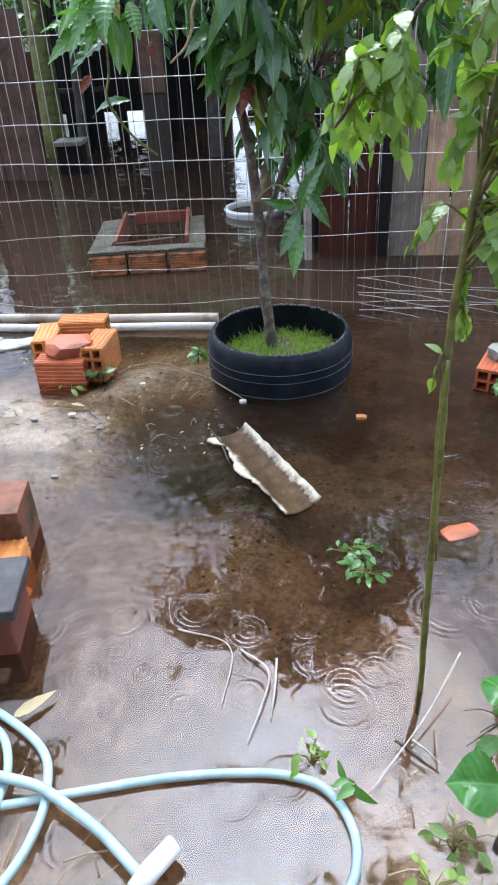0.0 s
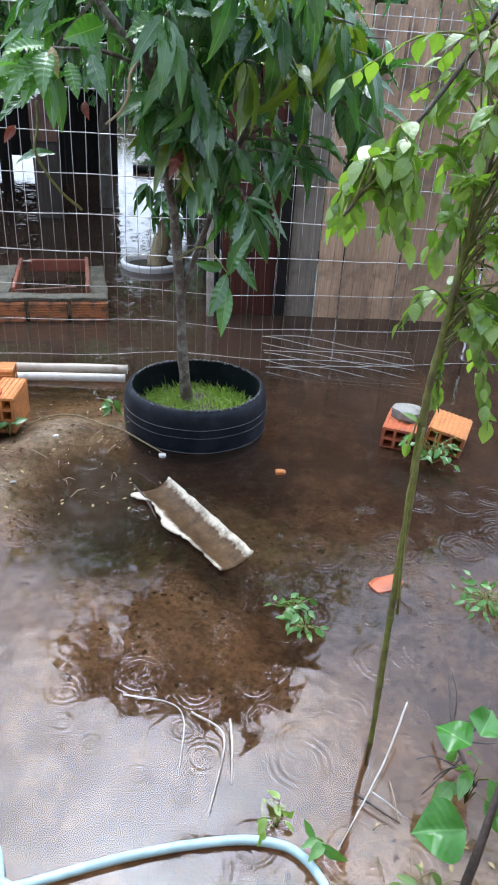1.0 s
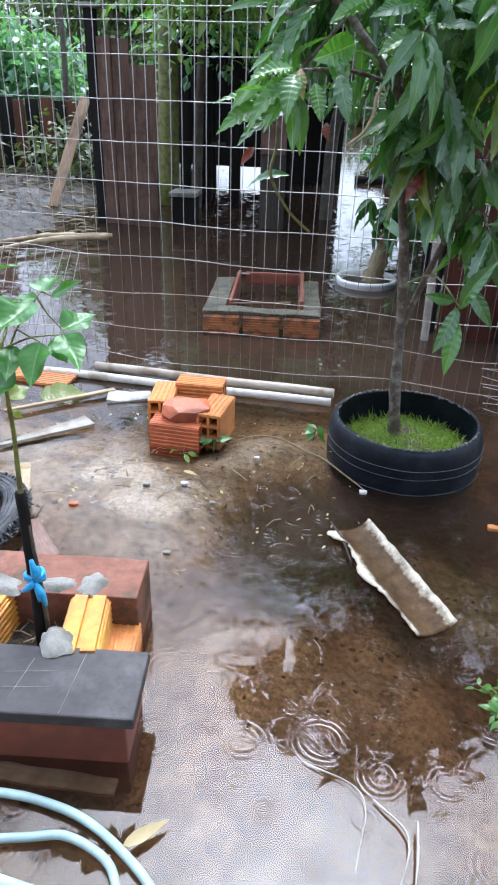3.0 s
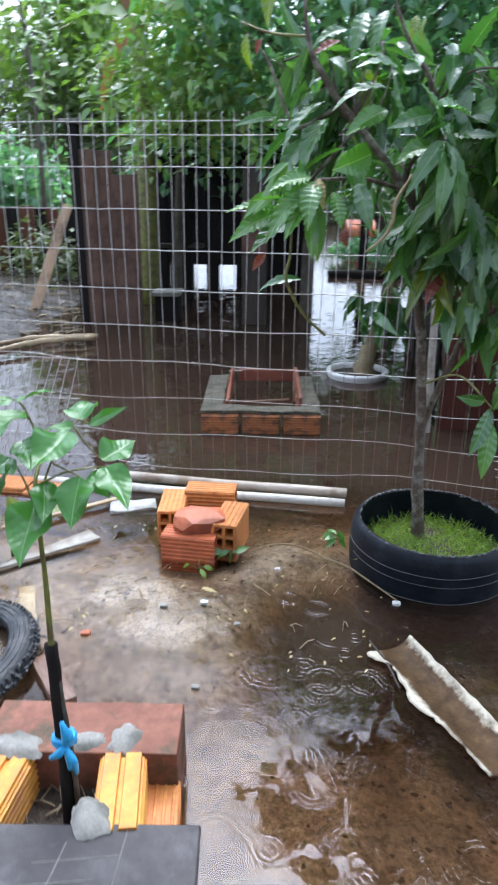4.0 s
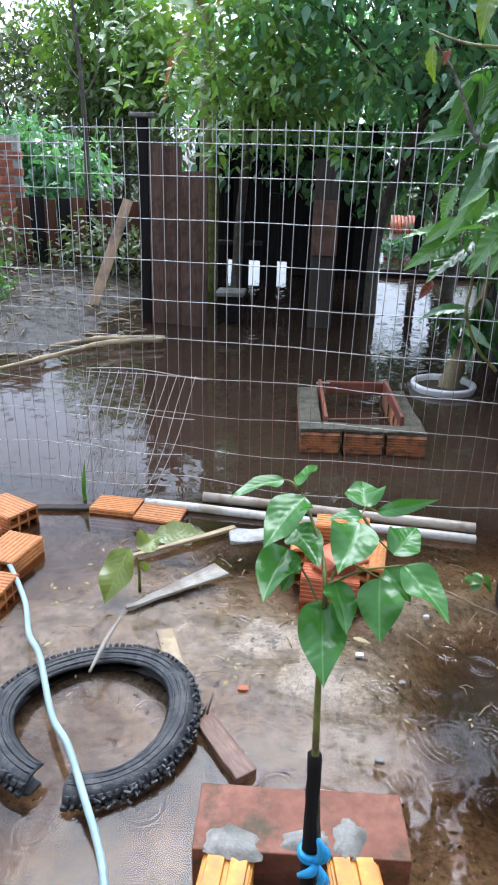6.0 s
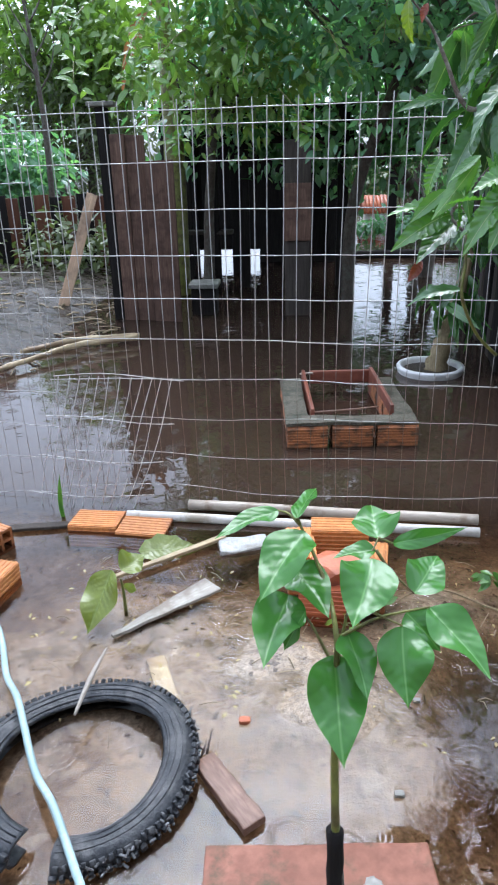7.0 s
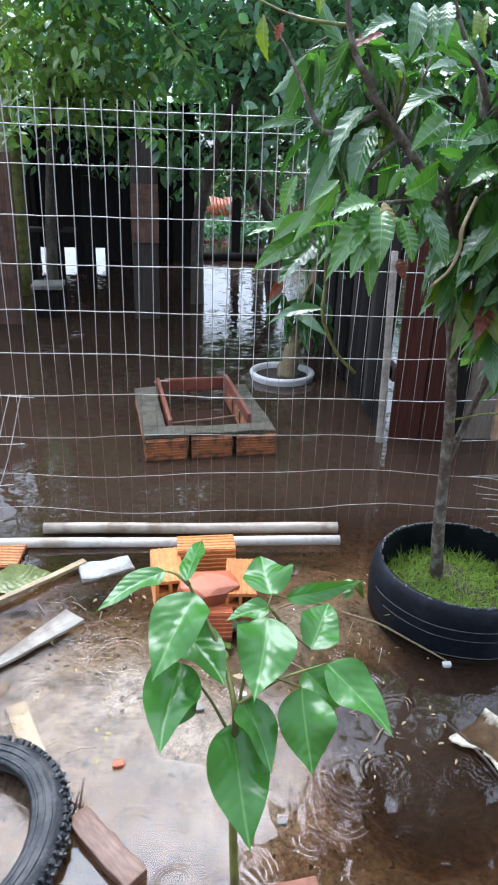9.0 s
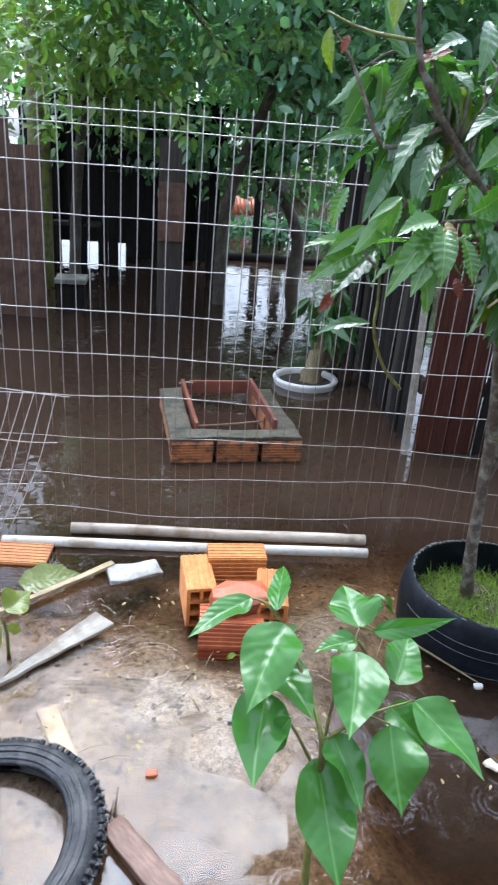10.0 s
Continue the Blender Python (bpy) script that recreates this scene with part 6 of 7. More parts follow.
def kennel():
    # small model standing in for a house farther off
    t = thing("kennel", 0.95, 15.4, -0.22, 4, "small stand-in for a far pale house with a red tiled roof", "kennel")
    part("wall", block(-0.25, 0.25, -0.25, 0.25, 0, 0.48, 0.01, 0.004, 4), M["pvc"], t, "pale rendered wall")
    for k in range(8):
        for s in (-1, 1):
            v, f = tube([(-0.26 + 0.074 * k, -0.32 * s, 0.47), (-0.26 + 0.074 * k, -0.01 * s, 0.76)], 0.040, 8)
            part("roof_tile", (v, f), M["clay_red"], t)


kennel()
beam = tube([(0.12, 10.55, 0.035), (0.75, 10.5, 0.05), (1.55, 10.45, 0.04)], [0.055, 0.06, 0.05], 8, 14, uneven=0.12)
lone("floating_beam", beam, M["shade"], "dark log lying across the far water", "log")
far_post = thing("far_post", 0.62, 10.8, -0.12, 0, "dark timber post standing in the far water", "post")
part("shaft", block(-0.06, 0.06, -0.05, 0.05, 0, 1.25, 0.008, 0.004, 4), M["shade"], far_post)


def brick_wall(x0, x1, y, h):
    t = thing("wall_brick", x0, y, -0.1, 3, "orange brick wall beyond the bank", "wall", kind="structure")
    part("joints", block(0, x1 - x0, 0.006, 0.12, 0, h, 0), M["cement"], t)
    me = mesh_from("brick", *shape_of(block(-0.092, 0.092, -0.05, 0.05, -0.042, 0.042, 0.004)), M["clay_red"], False)
    for j in range(int(h / 0.098)):
        k = 0
        while 0.1 + k * 0.198 + (j % 2) * 0.099 < x1 - x0:
            part("brick", me, None, t, at=pose(0.1 + k * 0.198 + (j % 2) * 0.099, 0.05, 0.05 + j * 0.098))
            k += 1


brick_wall(-6.6, -4.55, 9.5, 1.75)


# ---- timber on the bank ----
stick = thing("leaning_plank", -2.93, 7.18, 0, 0, "split weathered plank leaning up from the mud", "plank")
bm = block(-0.05, 0.05, -0.015, 0.015, 0, 1.19, 0.004, 0.005, 6)
part("plank", bm, M["board_tan"], stick, at=pose(0, 0, -0.02, -22, 20, 12))
log1 = tube([(-2.95, 4.85, 0.03), (-2.62, 5.32, 0.05), (-2.33, 5.72, 0.065), (-1.95, 5.95, 0.06)], [0.012, 0.018, 0.021, 0.022], 9, 26, uneven=0.3)
lone("fallen_log", log1, M["bamboo"], "pale peeled log lying at the water's edge", "log")
log2 = tube([(-2.75, 5.66, 0.03), (-2.42, 5.92, 0.05), (-1.95, 6.06, 0.05)], [0.016, 0.022, 0.018], 9, 20, uneven=0.3)
lone("fallen_log", log2, M["bamboo"], "pale peeled log lying at the water's edge", "log")
sv, sf = [], []
for k in range(120):
    x, y = rng.uniform(-4.2, -2.3), rng.uniform(5.2, 8.2)
    z = max(0.0, float(ground_z(x, y))) + 0.006
    a, s = rng.uniform(0, 6.28), rng.uniform(0.05, 0.28)
    sv, sf = merge((sv, sf), tube([(x, y, z), (x + s * 0.5 * math.cos(a), y + s * 0.5 * math.sin(a), z + 0.012), (x + s * math.cos(a), y + s * math.sin(a), z)], rng.uniform(0.003, 0.009), 4))
lone("bank_litter", (sv, sf), M["straw"], "dead sticks and straw on the muddy bank", "litter", kind="stuff")


# ---- cut wheel tyre lying on the sand ----
def cut_tyre(x, y):
    t = thing("motorcycle_tyre", x, y, 0, 0, "knobbly black tyre, cut through, lying flat on wet sand", "tyre")
    prof = [(0.186, 0.048), (0.192, 0.056), (0.215, 0.066), (0.238, 0.066), (0.254, 0.052), (0.260, 0.030), (0.254, 0.006), (0.236, -0.008), (0.205, -0.006), (0.203, 0.0), (0.234, 0.0), (0.247, 0.010), (0.252, 0.030), (0.246, 0.048), (0.234, 0.058), (0.216, 0.058), (0.196, 0.050)]
    a0, a1, n = math.radians(-88), math.radians(252), 90
    v, f = [], []
    m = len(prof)
    for i in range(n):
        a = a0 + (a1 - a0) * i / (n - 1)
        drop = 0.012 * math.sin(a * 2 + 0.6)
        for r, z in prof:
            r2 = r * (1 + 0.014 * math.sin(2 * a + 0.5))
            v.append((r2 * math.cos(a), r2 * math.sin(a), z * 0.78 + drop + 0.004 * noise.noise(Vector((a * 4, r * 30, z * 30)))))
    for i in range(n - 1):
        for k in range(m):
            p, q = i * m + k, i * m + (k + 1) % m
            f.append((p, p + m, q + m, q))
    f += [tuple(range(m)), tuple(range((n - 1) * m, n * m))[::-1]]
    part("tyre", (v, f), M["worn_rubber"], t)
    kv, kf = [], []
    for i in range(84):
        a = a0 + (a1 - a0) * (i + 0.5) / 84
        for r, z, tilt in ((0.256, 0.050, 35), (0.262, 0.026, 0)):
            s = rng.uniform(0.0035, 0.0085)
            r2 = r * (1 + 0.014 * math.sin(2 * a + 0.5))
            b = shape_of(block(-0.006, 0.0075, -s, s, -0.006, 0.006, 0.0015))
            aa = a + (0.012 if tilt else -0.012)
            kv, kf = merge((kv, kf), moved(b, pose(r2 * math.cos(aa), r2 * math.sin(aa), z * 0.78 + 0.012 * math.sin(a * 2 + 0.6) + rng.uniform(-0.003, 0.003), rng.uniform(-14, 14), -tilt, math.degrees(aa))))
    part("tread", (kv, kf), M["worn_rubber"], t, "worn knobbly tread")
    for r, z, w in ((0.200, 0.046, 0.0035), (0.216, 0.0515, 0.0028), (0.231, 0.0515, 0.0026)):
        ring = [(r * (1 + 0.014 * math.sin(2 * a + 0.5)) * math.cos(a), r * (1 + 0.014 * math.sin(2 * a + 0.5)) * math.sin(a), z + 0.012 * math.sin(2 * a + 0.6)) for a in np.linspace(a0 + 0.02, a1 - 0.02, 90)]
        part("sidewall_rib", tube(ring, w, 6), M["worn_rubber"], t)
    tv, tf = [], []
    for k in range(110):
        a, r = rng.uniform(-1.35, 0.75), rng.uniform(0.250, 0.274)
        s = rng.uniform(0.003, 0.010)
        b = shape_of(block(-s, s, -0.0025, 0.0025, -0.002, 0.002, 0.0006))
        tv, tf = merge((tv, tf), moved(b, pose(r * math.cos(a), r * math.sin(a), rng.uniform(0.012, 0.046) + 0.012 * math.sin(2 * a + 0.6), rng.uniform(-50, 50), rng.uniform(-50, 50), rng.uniform(0, 180))))
    part("torn_tread", (tv, tf), M["rubber_edge"], t, "torn pale shreds of the tread")["kind"] = "stuff"


cut_tyre(-1.272, 2.060)

# ---- hoses ----
left_hose = [(-2.05, 3.0, 0.02), (-1.88, 2.83, 0.03), (-1.767, 2.677, 0.05), (-1.637, 2.50, 0.03), (-1.546, 2.319, 0.045), (-1.460, 2.19, 0.082), (-1.365, 2.02, 0.05), (-1.286, 1.915, 0.072), (-1.214, 1.807, 0.05), (-1.14, 1.69, 0.012),
             (-1.06, 1.50, 0.012), (-0.97, 1.34, 0.012), (-0.80, 1.25, 0.012), (-0.631, 1.235, 0.012), (-0.517, 1.207, 0.012), (-0.41, 1.142, 0.012), (-0.352, 1.082, 0.012), (-0.334, 1.01, 0.014), (-0.336, 0.95, 0.016), (-0.365, 0.87, 0.016), (-0.45, 0.74, 0.02), (-0.60, 0.66, 0.02)]
lone("garden_hose", tube(left_hose, 0.0086, 10, 150), M["hose"], "pale cyan garden hose trailing through water and over a tyre", "hose", group="hoses")
coil = [(-0.86, 1.06, 0.02), (-0.72, 1.135, 0.014), (-0.606, 1.163, 0.014), (-0.539, 1.173, 0.014), (-0.458, 1.140, 0.014), (-0.424, 1.085, 0.014), (-0.415, 1.02, 0.016), (-0.44, 0.92, 0.016), (-0.54, 0.84, 0.02), (-0.70, 0.81, 0.02)]
lone("garden_hose", tube(coil, 0.0083, 10, 70), M["hose"], "pale cyan hose coiled in shallow water", "hose", group="hoses")
loop = thing("looped_hose", 0.05, 0.9, 0, 0, "pale cyan hose looped on the water with a white end", "hose", group="hoses")
o = np.array((0.05, 0.9, 0.0))
line = np.array([(-0.62, 0.95, 0.008), (-0.50, 0.98, 0.008), (-0.38, 1.0, 0.008), (-0.239, 1.021, 0.008), (-0.169, 1.031, 0.008), (-0.098, 1.038, 0.008), (-0.016, 1.041, 0.008), (0.066, 1.038, 0.008), (0.116, 1.027, 0.008), (0.155, 1.010, 0.008), (0.185, 0.974, 0.008), (0.201, 0.926, 0.008), (0.198, 0.881, 0.008), (0.180, 0.84, 0.01), (0.12, 0.76, 0.012), (-0.02, 0.68, 0.02)])
part("hose_run", tube(line - o, 0.0083, 10, 110), M["hose"], loop)
line = np.array([(-0.62, 1.07, 0.045), (-0.52, 1.055, 0.042), (-0.42, 1.034, 0.036), (-0.35, 1.015, 0.034), (-0.308, 0.992, 0.034), (-0.22, 0.93, 0.034), (-0.144, 0.859, 0.036)])
part("hose_end", tube(line - o, 0.0095, 10, 50), M["hose"], loop)
part("connector", tube(np.array([(-0.150, 0.838, 0.034), (-0.128, 0.868, 0.036), (-0.094, 0.905, 0.038)]) - o, [0.017, 0.0175, 0.0165], 14), M["white"], loop, "white plastic pipe end")


# ---- timber, stones and sticks on the sand ----
def flat_piece(name, a, b, w, th, z, material, label, category, taper=1.0, wear=0.002):
    a, b = np.array(a), np.array(b)
    n = float(np.linalg.norm(b - a))
    bm = block(0, n, -w / 2, w / 2, 0, th, min(0.003, th * 0.3), wear, 6)
    for v in bm.verts:
        k = v.co.x / n
        v.co.y *= 1 - (1 - taper) * k
        v.co.y += 0.006 * noise.noise(Vector((k * 5, w * 90, 0)))
    return lone(name, bm, material, label, category, pose(a[0], a[1], z, 0, 0, math.degrees(math.atan2(b[1] - a[1], b[0] - a[0]))))


flat_piece("grey_board", (-1.045, 2.795), (-1.315, 2.525), 0.086, 0.012, 0.004, M["pale_board"], "pale grey board with a pointed end on sand", "board", 0.15)
flat_piece("bamboo_strip", (-1.03, 3.085), (-1.40, 2.80), 0.026, 0.014, 0.012, M["bamboo"], "split dry bamboo strip at the water's edge", "bamboo", 0.6)
flat_piece("sunken_board", (-1.175, 2.455), (-1.100, 2.270), 0.055, 0.012, -0.012, M["bamboo"], "pale board just under the water", "board", 0.9)
flat_piece("sunken_board", (-0.75, 1.300), (-0.49, 1.296), 0.040, 0.012, -0.022, M["pale_board"], "pale board just under the water by a block", "board", 0.9)
flat_piece("wood_offcut", (-0.995, 2.090), (-0.868, 1.925), 0.056, 0.022, 0.002, M["plank"], "wet red-brown wood offcut with a splintered end", "wood piece", 1.0, 0.003)
flat_piece("fence_foot_board", (-2.15, 3.10), (-1.64, 3.18), 0.045, 0.014, 0.004, M["board_grey"], "thin grey board at the fence foot", "board", 0.8)
splint = ([], [])
for k in range(9):
    x, y = -1.0 + rng.uniform(-0.02, 0.02), 2.10 + rng.uniform(-0.015, 0.02)
    splint = merge(splint, tube([(x, y, 0.012), (x - 0.03 + rng.uniform(-0.02, 0.05), y + 0.035 + rng.uniform(-0.02, 0.03), 0.014 + rng.uniform(0, 0.02))], [0.003, 0.0012], 4))
lone("splinters", splint, M["twig_dark"], "dark wood splinters beside an offcut", "litter", kind="stuff")
bm = block(-0.10, 0.09, -0.045, 0.045, -0.02, 0.012, 0.006, 0.012, 9)
lone("cement_sheet", bm, M["scrap"], "pale crumpled cement bag scrap by the pipes", "scrap", pose(-0.955, 3.055, 0.0, 0, 4, 18))
lone("white_twig", tube([(-1.318, 2.175, 0.055), (-1.305, 2.28, 0.075), (-1.288, 2.385, 0.085)], [0.004, 0.008, 0.003], 6, 10), M["twig"], "bleached feathery twig resting on a tyre", "twig")
lone("water_stick", tube([(-0.085, 2.235, 0.016), (-0.055, 2.17, 0.012), (-0.040, 2.112, 0.016), (-0.024, 2.05, 0.010)], [0.003, 0.0042, 0.0040, 0.0026], 6, 18, uneven=0.2), M["twig_dark"], "dark crooked stick lying in shallow water", "stick")
lone("root_twig", tube([(-0.47, 2.70, 0.012), (-0.40, 2.745, 0.022), (-0.30, 2.755, 0.022), (-0.20, 2.69, 0.016), (-0.12, 2.635, 0.014), (-0.045, 2.545, 0.010), (0.024, 2.458, 0.006)], [0.0022, 0.003, 0.0034, 0.0036, 0.0036, 0.0034, 0.0024], 6, 36, uneven=0.15), M["bark_pale"], "thin pale root arching over wet sand", "twig")
for x, y, s, m, lab in ((-0.702, 2.357, 0.015, "cement", "small pale stone on wet sand"), (-0.583, 2.402, 0.015, "white", "small white stone on wet sand"), (-0.907, 2.220, 0.018, "clay_red", "small pink clay chip"), (0.020, 2.445, 0.016, "white", "white scrap floating against the tyre"),
                        (0.42, 2.30, 0.022, "clay", "small orange clay chip under water"), (-0.555, 2.02, 0.014, "cement", "small grey pebble on sand"), (-0.47, 2.30, 0.012, "cement", "small grey pebble on sand"), (-0.36, 2.62, 0.012, "white", "small white pebble on sand")):
    rubble("pebble", x, y, max(0.0, float(ground_z(x, y))) + 0.004, s, s * 0.75, s * 0.6, M[m], lab, "pebble", x * 9)
rubble("clay_shard", 0.585, 1.692, -0.006, 0.062, 0.040, 0.02, M["clay_red"], "red clay tile shard just under the water", "brick piece", 3, 20)
rubble("clay_shard", -0.53, 1.52, -0.02, 0.05, 0.03, 0.03, M["clay"], "orange clay shard beside the planter", "brick piece", 8, 60)


def twig(points, r, m="twig", label="bleached broken twig in shallow water"):
    return lone("twig", tube(points, [r * 0.42, r * 0.34, r * 0.16], 6, 18, uneven=0.45), M[m], label, "twig", group="twigs in the water")


twig([(-0.130, 1.392, 0.004), (-0.012, 1.33, 0.010), (-0.028, 1.18, 0.004)], 0.0042)
twig([(0.012, 1.325, 0.006), (0.070, 1.25, 0.012), (0.022, 1.095, 0.008)], 0.0060)
twig([(0.088, 1.285, 0.020), (0.082, 1.22, 0.022), (0.070, 1.15, 0.004)], 0.0055)
twig([(0.455, 1.24, 0.07), (0.365, 1.13, 0.03), (0.235, 0.992, 0.012)], 0.0050)
twig([(0.300, 1.09, 0.016), (0.33, 1.06, 0.014), (0.365, 1.025, 0.012)], 0.0075, "twig_dark", "dark split twig in shallow water")
twig([(0.33, 1.085, 0.022), (0.35, 1.065, 0.02), (0.375, 1.035, 0.016)], 0.0045)


# ---- weeds and fallen leaves ----
def weed(x, y, n, size, material, label, spread_r=0.05, height=0.05, kind=OVAL):
    z = max(0.0, float(ground_z(x, y)))
    t = thing("weed", x, y, z, 0, label, "weed")
    A, D, U, S = [], [], [], []
    for k in range(n):
        a, r = rng.uniform(0, 6.283), spread_r * rng.uniform(0.2, 1.0)
        h = height * rng.uniform(0.4, 1.0)
        p = np.array((r * math.cos(a), r * math.sin(a), h))
        part("stalk", tube([(0, 0, -0.01), (0.4 * p[0], 0.4 * p[1], h * 0.75 + 0.002), tuple(p)], 0.0013, 4), M["stem"], t)
        A.append(p)
        a += rng.normal(0, 0.9)
        D.append((math.cos(a), math.sin(a), rng.uniform(-0.8, 0.3)))
        U.append(np.array((0, -0.35, 1.0)) + 0.3 * rng.normal(size=3))
        S.append(size * rng.uniform(0.65, 1.2))
        part("leaf", foliage("leaf", kind, A[-1:], D[-1:], U[-1:], S[-1:], M[material]), None, t)
    return t


weed(-0.160, 2.815, 12, 0.055, "weed", "bright green weed beside the tyre", 0.035, 0.06)
weed(-0.525, 2.655, 6, 0.060, "weed", "green weed growing against the bricks", 0.03, 0.045)
weed(-0.630, 2.60, 5, 0.050, "citrus", "small limp weed before the bricks", 0.035, 0.02)
weed(0.300, 1.61, 30, 0.036, "weed", "half-drowned green weed in the water", 0.055, 0.035)
weed(0.315, 1.545, 22, 0.032, "weed", "half-drowned green weed in the water", 0.045, 0.02)
weed(0.985, 2.33, 46, 0.040, "weed", "leafy weed growing against the bricks in water", 0.11, 0.10)
weed(0.825, 1.585, 44, 0.034, "weed", "half-drowned green weed in the water", 0.09, 0.03)
weed(0.140, 1.06, 9, 0.030, "citrus", "small sprig of weed in shallow water", 0.035, 0.03)
weed(0.215, 1.005, 5, 0.048, "weed", "small weed on a sandy patch", 0.02, 0.045)
weed(0.36, 0.90, 9, 0.036, "bush_leaf", "yellowing weed on a sandy patch", 0.04, 0.03)
weed(0.515, 1.06, 8, 0.075, "weed", "bright green weed among dark twigs", 0.05, 0.12)
weed(0.60, 0.93, 12, 0.065, "citrus", "light green weed on the sandy patch", 0.08, 0.10)
weed(0.31, 0.84, 8, 0.03, "grass", "tuft of grass on the sandy patch", 0.05, 0.03)


def leaf_at(name, a, b, w, up, material, label):
    a, b = np.array(a, float), np.array(b, float)
    n = float(np.linalg.norm(b - a))
    return lone(name, foliage(name, blade(10, w / n, belly=0.40, fold=0.15, droop=0.08, ruffle=0.2), [(0, 0, 0)], [b - a], [up], [n], M[material]), None, label, "leaf", pose(*a))


leaf_at("fallen_leaf", (-0.437, 1.168, 0.018), (-0.363, 1.228, 0.024), 0.024, (0, -0.4, 1), "dry_leaf", "curled yellow leaf floating beside a hose")
leaf_at("fallen_leaf", (-1.330, 2.985, 0.018), (-1.105, 3.010, 0.022), 0.120, (0, -0.5, 1), "mottled", "mottled yellow-green leaf on the water")
leaf_at("fallen_leaf", (0.118, 1.085, -0.004), (0.170, 1.10, -0.004), 0.05, (0, 0, 1), "citrus", "pale green leaf under the water")
leaf_at("fallen_leaf", (-0.60, 2.47, 0.012), (-0.545, 2.455, 0.012), 0.02, (0, 0, 1), "dry_leaf", "small brown leaf on wet sand")

# a broad-leaved weed with a dark stem
bw = thing("broad_leaf_weed", 0.43, 0.90, 0.02, 0, "broad-leaved weed with a dark stem on sand", "weed")
part("stem", tube([(0.0, 0, -0.03), (0.03, 0.03, 0.06), (0.085, 0.09, 0.16), (0.14, 0.13, 0.24)], [0.009, 0.008, 0.006, 0.004], 7, 14), M["twig_dark"], bw)
for a, b, w in (((0.01, 0.05, 0.075), (-0.070, 0.075, 0.045), 0.090), ((0.06, 0.16, 0.14), (0.03, 0.23, 0.11), 0.065), ((0.08, 0.17, 0.15), (0.13, 0.22, 0.15), 0.06), ((0.12, 0.12, 0.22), (0.20, 0.10, 0.20), 0.07), ((0.06, 0.05, 0.10), (0.12, 0.0, 0.08), 0.06)):
    a, b = np.array(a), np.array(b)
    n = float(np.linalg.norm(b - a))
    part("leaf", foliage("leaf", broad_blade(w * 1.05 / n, 9 * w), [a], [b - a], [(0, -0.5, 1)], [n * 1.05], M["sapling"]), None, bw)
dead = thing("dead_branch", 0.535, 1.07, 0.0, 0, "dark leafless branch lying in the shallows", "branch")
part("stem", tube([(0.0, 0, 0.02), (-0.01, 0.09, 0.06), (0.02, 0.2, 0.10)], [0.005, 0.004, 0.002], 5, 10), M["twig_dark"], dead)
for k, e in enumerate(((-0.10, 0.06, 0.04), (-0.08, 0.02, 0.03), (-0.11, 0.0, 0.02), (0.08, 0.13, 0.10), (0.10, 0.07, 0.06), (0.05, 0.24, 0.08))):
    part("side_twig", tube([(0.0, 0.02 + 0.02 * k, 0.03), tuple(np.array(e) * 0.6 + np.array((0, 0.02, 0.02))), e], [0.0028, 0.002, 0.001], 4, 8), M["twig_dark"], dead)
rubble("bark_chip", 0.458, 1.055, 0.03, 0.012, 0.04, 0.02, M["plank"], "brown bark chip among weeds", "bark piece", 6, -20)

# seedling with mottled leaves by the grey board
sd = thing("seedling", -1.305, 2.66, 0.0, 0, "small seedling with mottled drooping leaves", "plant")
part("stem", tube([(0, 0, -0.02), (0.0, 0.0, 0.07), (-0.005, 0.0, 0.12)], [0.006, 0.005, 0.003], 6, 8), M["stem"], sd)
for a, b, w in (((-0.03, 0.0, 0.150), (-0.085, -0.125, 0.020), 0.112), ((0.0, 0.0, 0.150), (0.060, 0.06, 0.165), 0.080), ((0.0, 0.0, 0.09), (0.03, 0.04, 0.05), 0.03)):
    a, b = np.array(a), np.array(b)
    n = float(np.linalg.norm(b - a))
    part("leaf", foliage("leaf", broad_blade(w * 1.05 / n, 30 * w), [a], [b - a], [(-0.2, -0.7, 0.8)], [n * 1.05], M["mottled"]), None, sd)
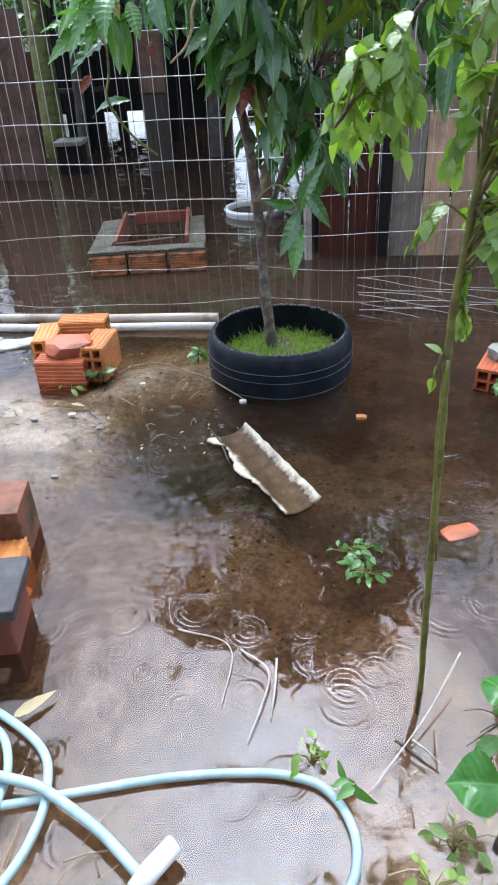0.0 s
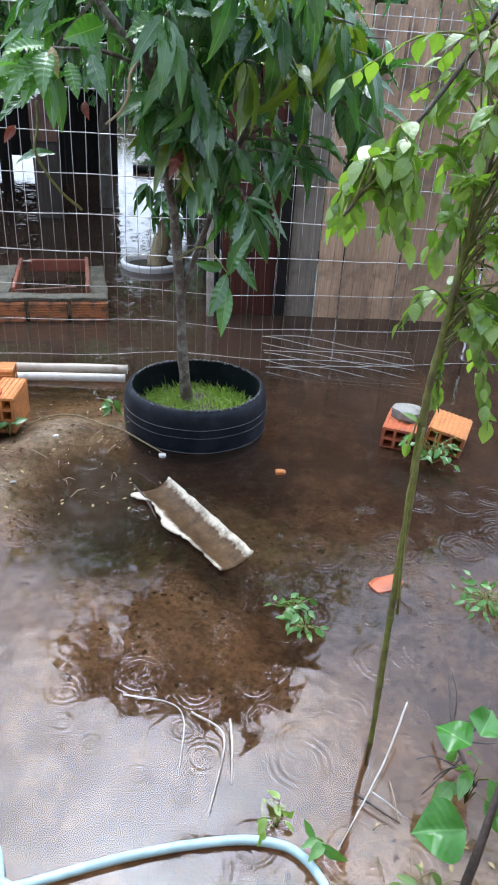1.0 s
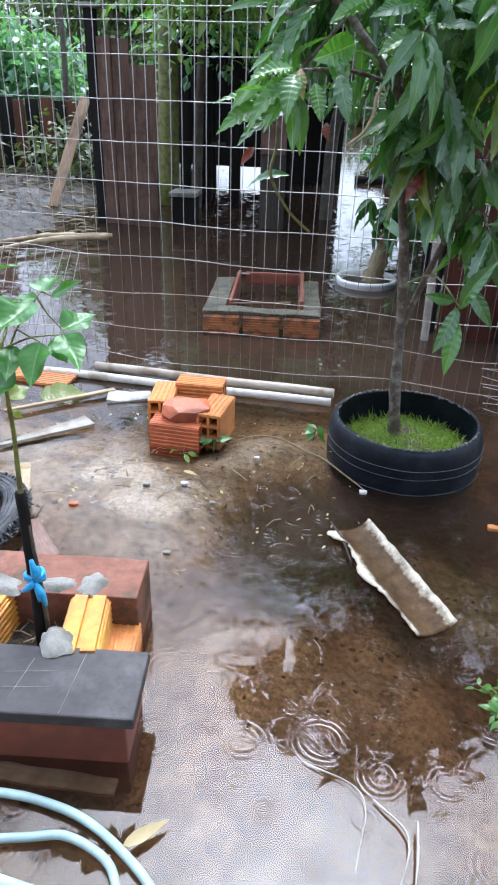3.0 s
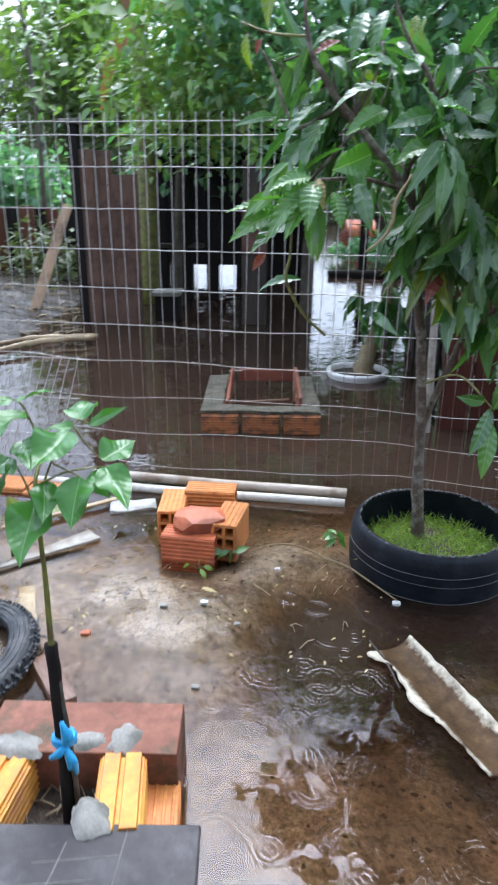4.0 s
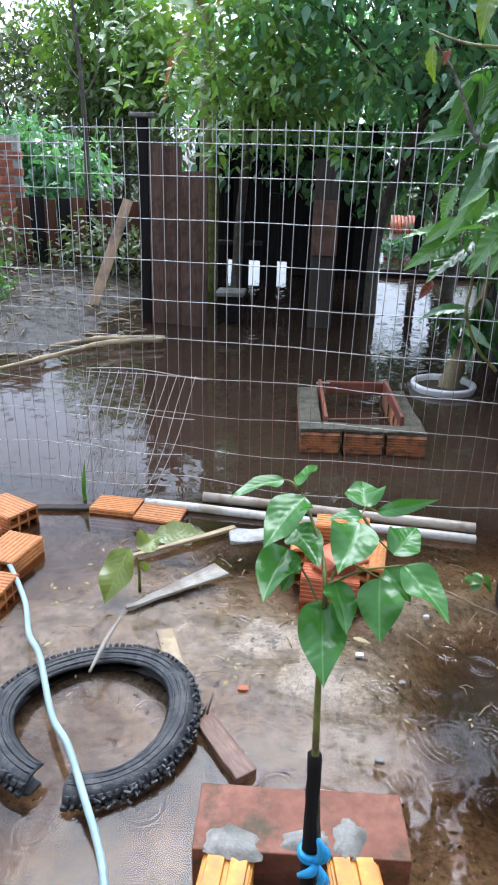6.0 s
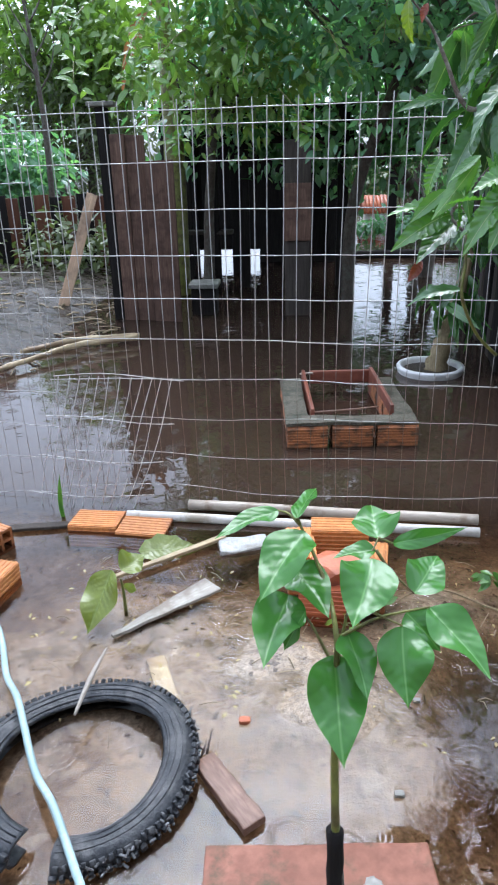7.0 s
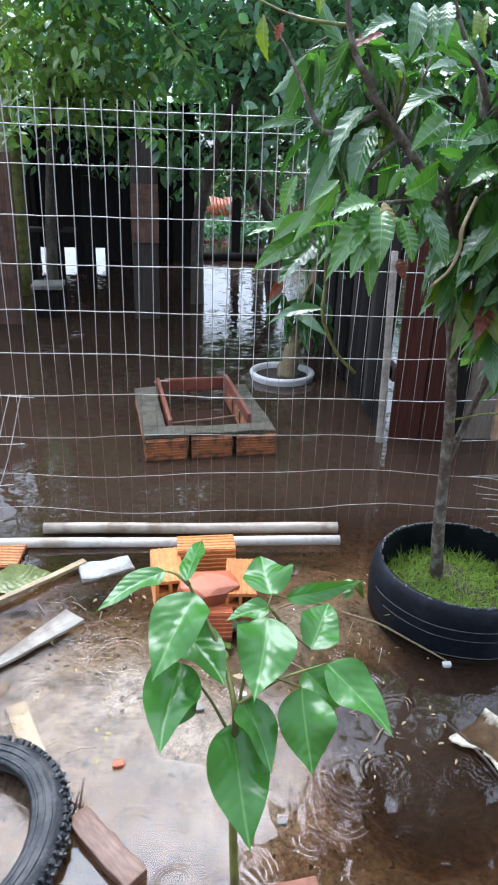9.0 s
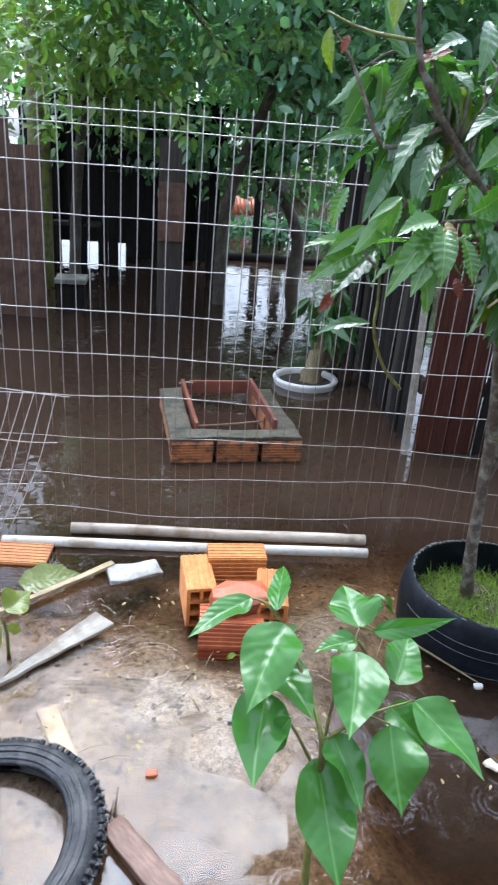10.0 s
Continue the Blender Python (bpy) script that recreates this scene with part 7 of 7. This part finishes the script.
lone("reed", foliage("reed", blade(8, 0.10, belly=0.5, fold=0.4, droop=0.12), [(0, 0, 0), (0.01, 0, 0)], [(0.02, 0, 1), (-0.12, 0, 1)], [(0, -1, 0), (0.3, -1, 0)], [0.20, 0.13], M["weed"]), None, "dark green reed blade standing at the fence", "plant", pose(-1.695, 3.26, -0.02))

# dry straw and litter, too small to count
sv, sf = [], []
for k in range(190):
    if k < 50:
        x, y = rng.uniform(-0.83, -0.63), rng.uniform(1.46, 1.70)
        z = 0.05
    elif k < 100:
        x, y = rng.uniform(0.30, 0.80), rng.uniform(0.65, 1.05)
        z = max(0.0, float(ground_z(x, y))) + 0.004
    elif k < 130:
        x, y = rng.uniform(-0.62, -0.22), rng.uniform(0.62, 0.95)
        z = max(0.0, float(ground_z(x, y))) + 0.006
    else:
        x, y = rng.uniform(-1.5, -0.1), rng.uniform(2.2, 2.95)
        z = max(0.0, float(ground_z(x, y))) + 0.003
    a, s = rng.uniform(0, 6.28), rng.uniform(0.02, 0.085)
    sv, sf = merge((sv, sf), tube([(x, y, z), (x + s * 0.5 * math.cos(a), y + s * 0.5 * math.sin(a), z + rng.uniform(0, 0.012)), (x + s * math.cos(a), y + s * math.sin(a), z)], rng.uniform(0.0008, 0.0022), 4))
lone("straw_litter", (sv, sf), M["straw"], "dry straw and broken twigs on wet sand", "litter", kind="stuff")
n = 260
lx, ly = np.concatenate([rng.uniform(-1.6, 0.0, 180), rng.uniform(0.3, 0.8, 80)]), np.concatenate([rng.uniform(2.1, 2.95, 180), rng.uniform(0.6, 1.05, 80)])
lz = np.maximum(0.0, ground_z(lx, ly)) + 0.003
lone("leaf_litter", foliage("leaf_litter", SMALL, np.stack([lx, ly, lz], -1), np.stack([rng.normal(size=n), rng.normal(size=n), rng.normal(0, 0.1, n)], -1), np.array((0, 0, 1)) + 0.2 * rng.normal(size=(n, 3)), rng.uniform(0.006, 0.022, n), M["dry_leaf"]), None, "scraps of dead leaf on wet sand", "litter", kind="stuff")
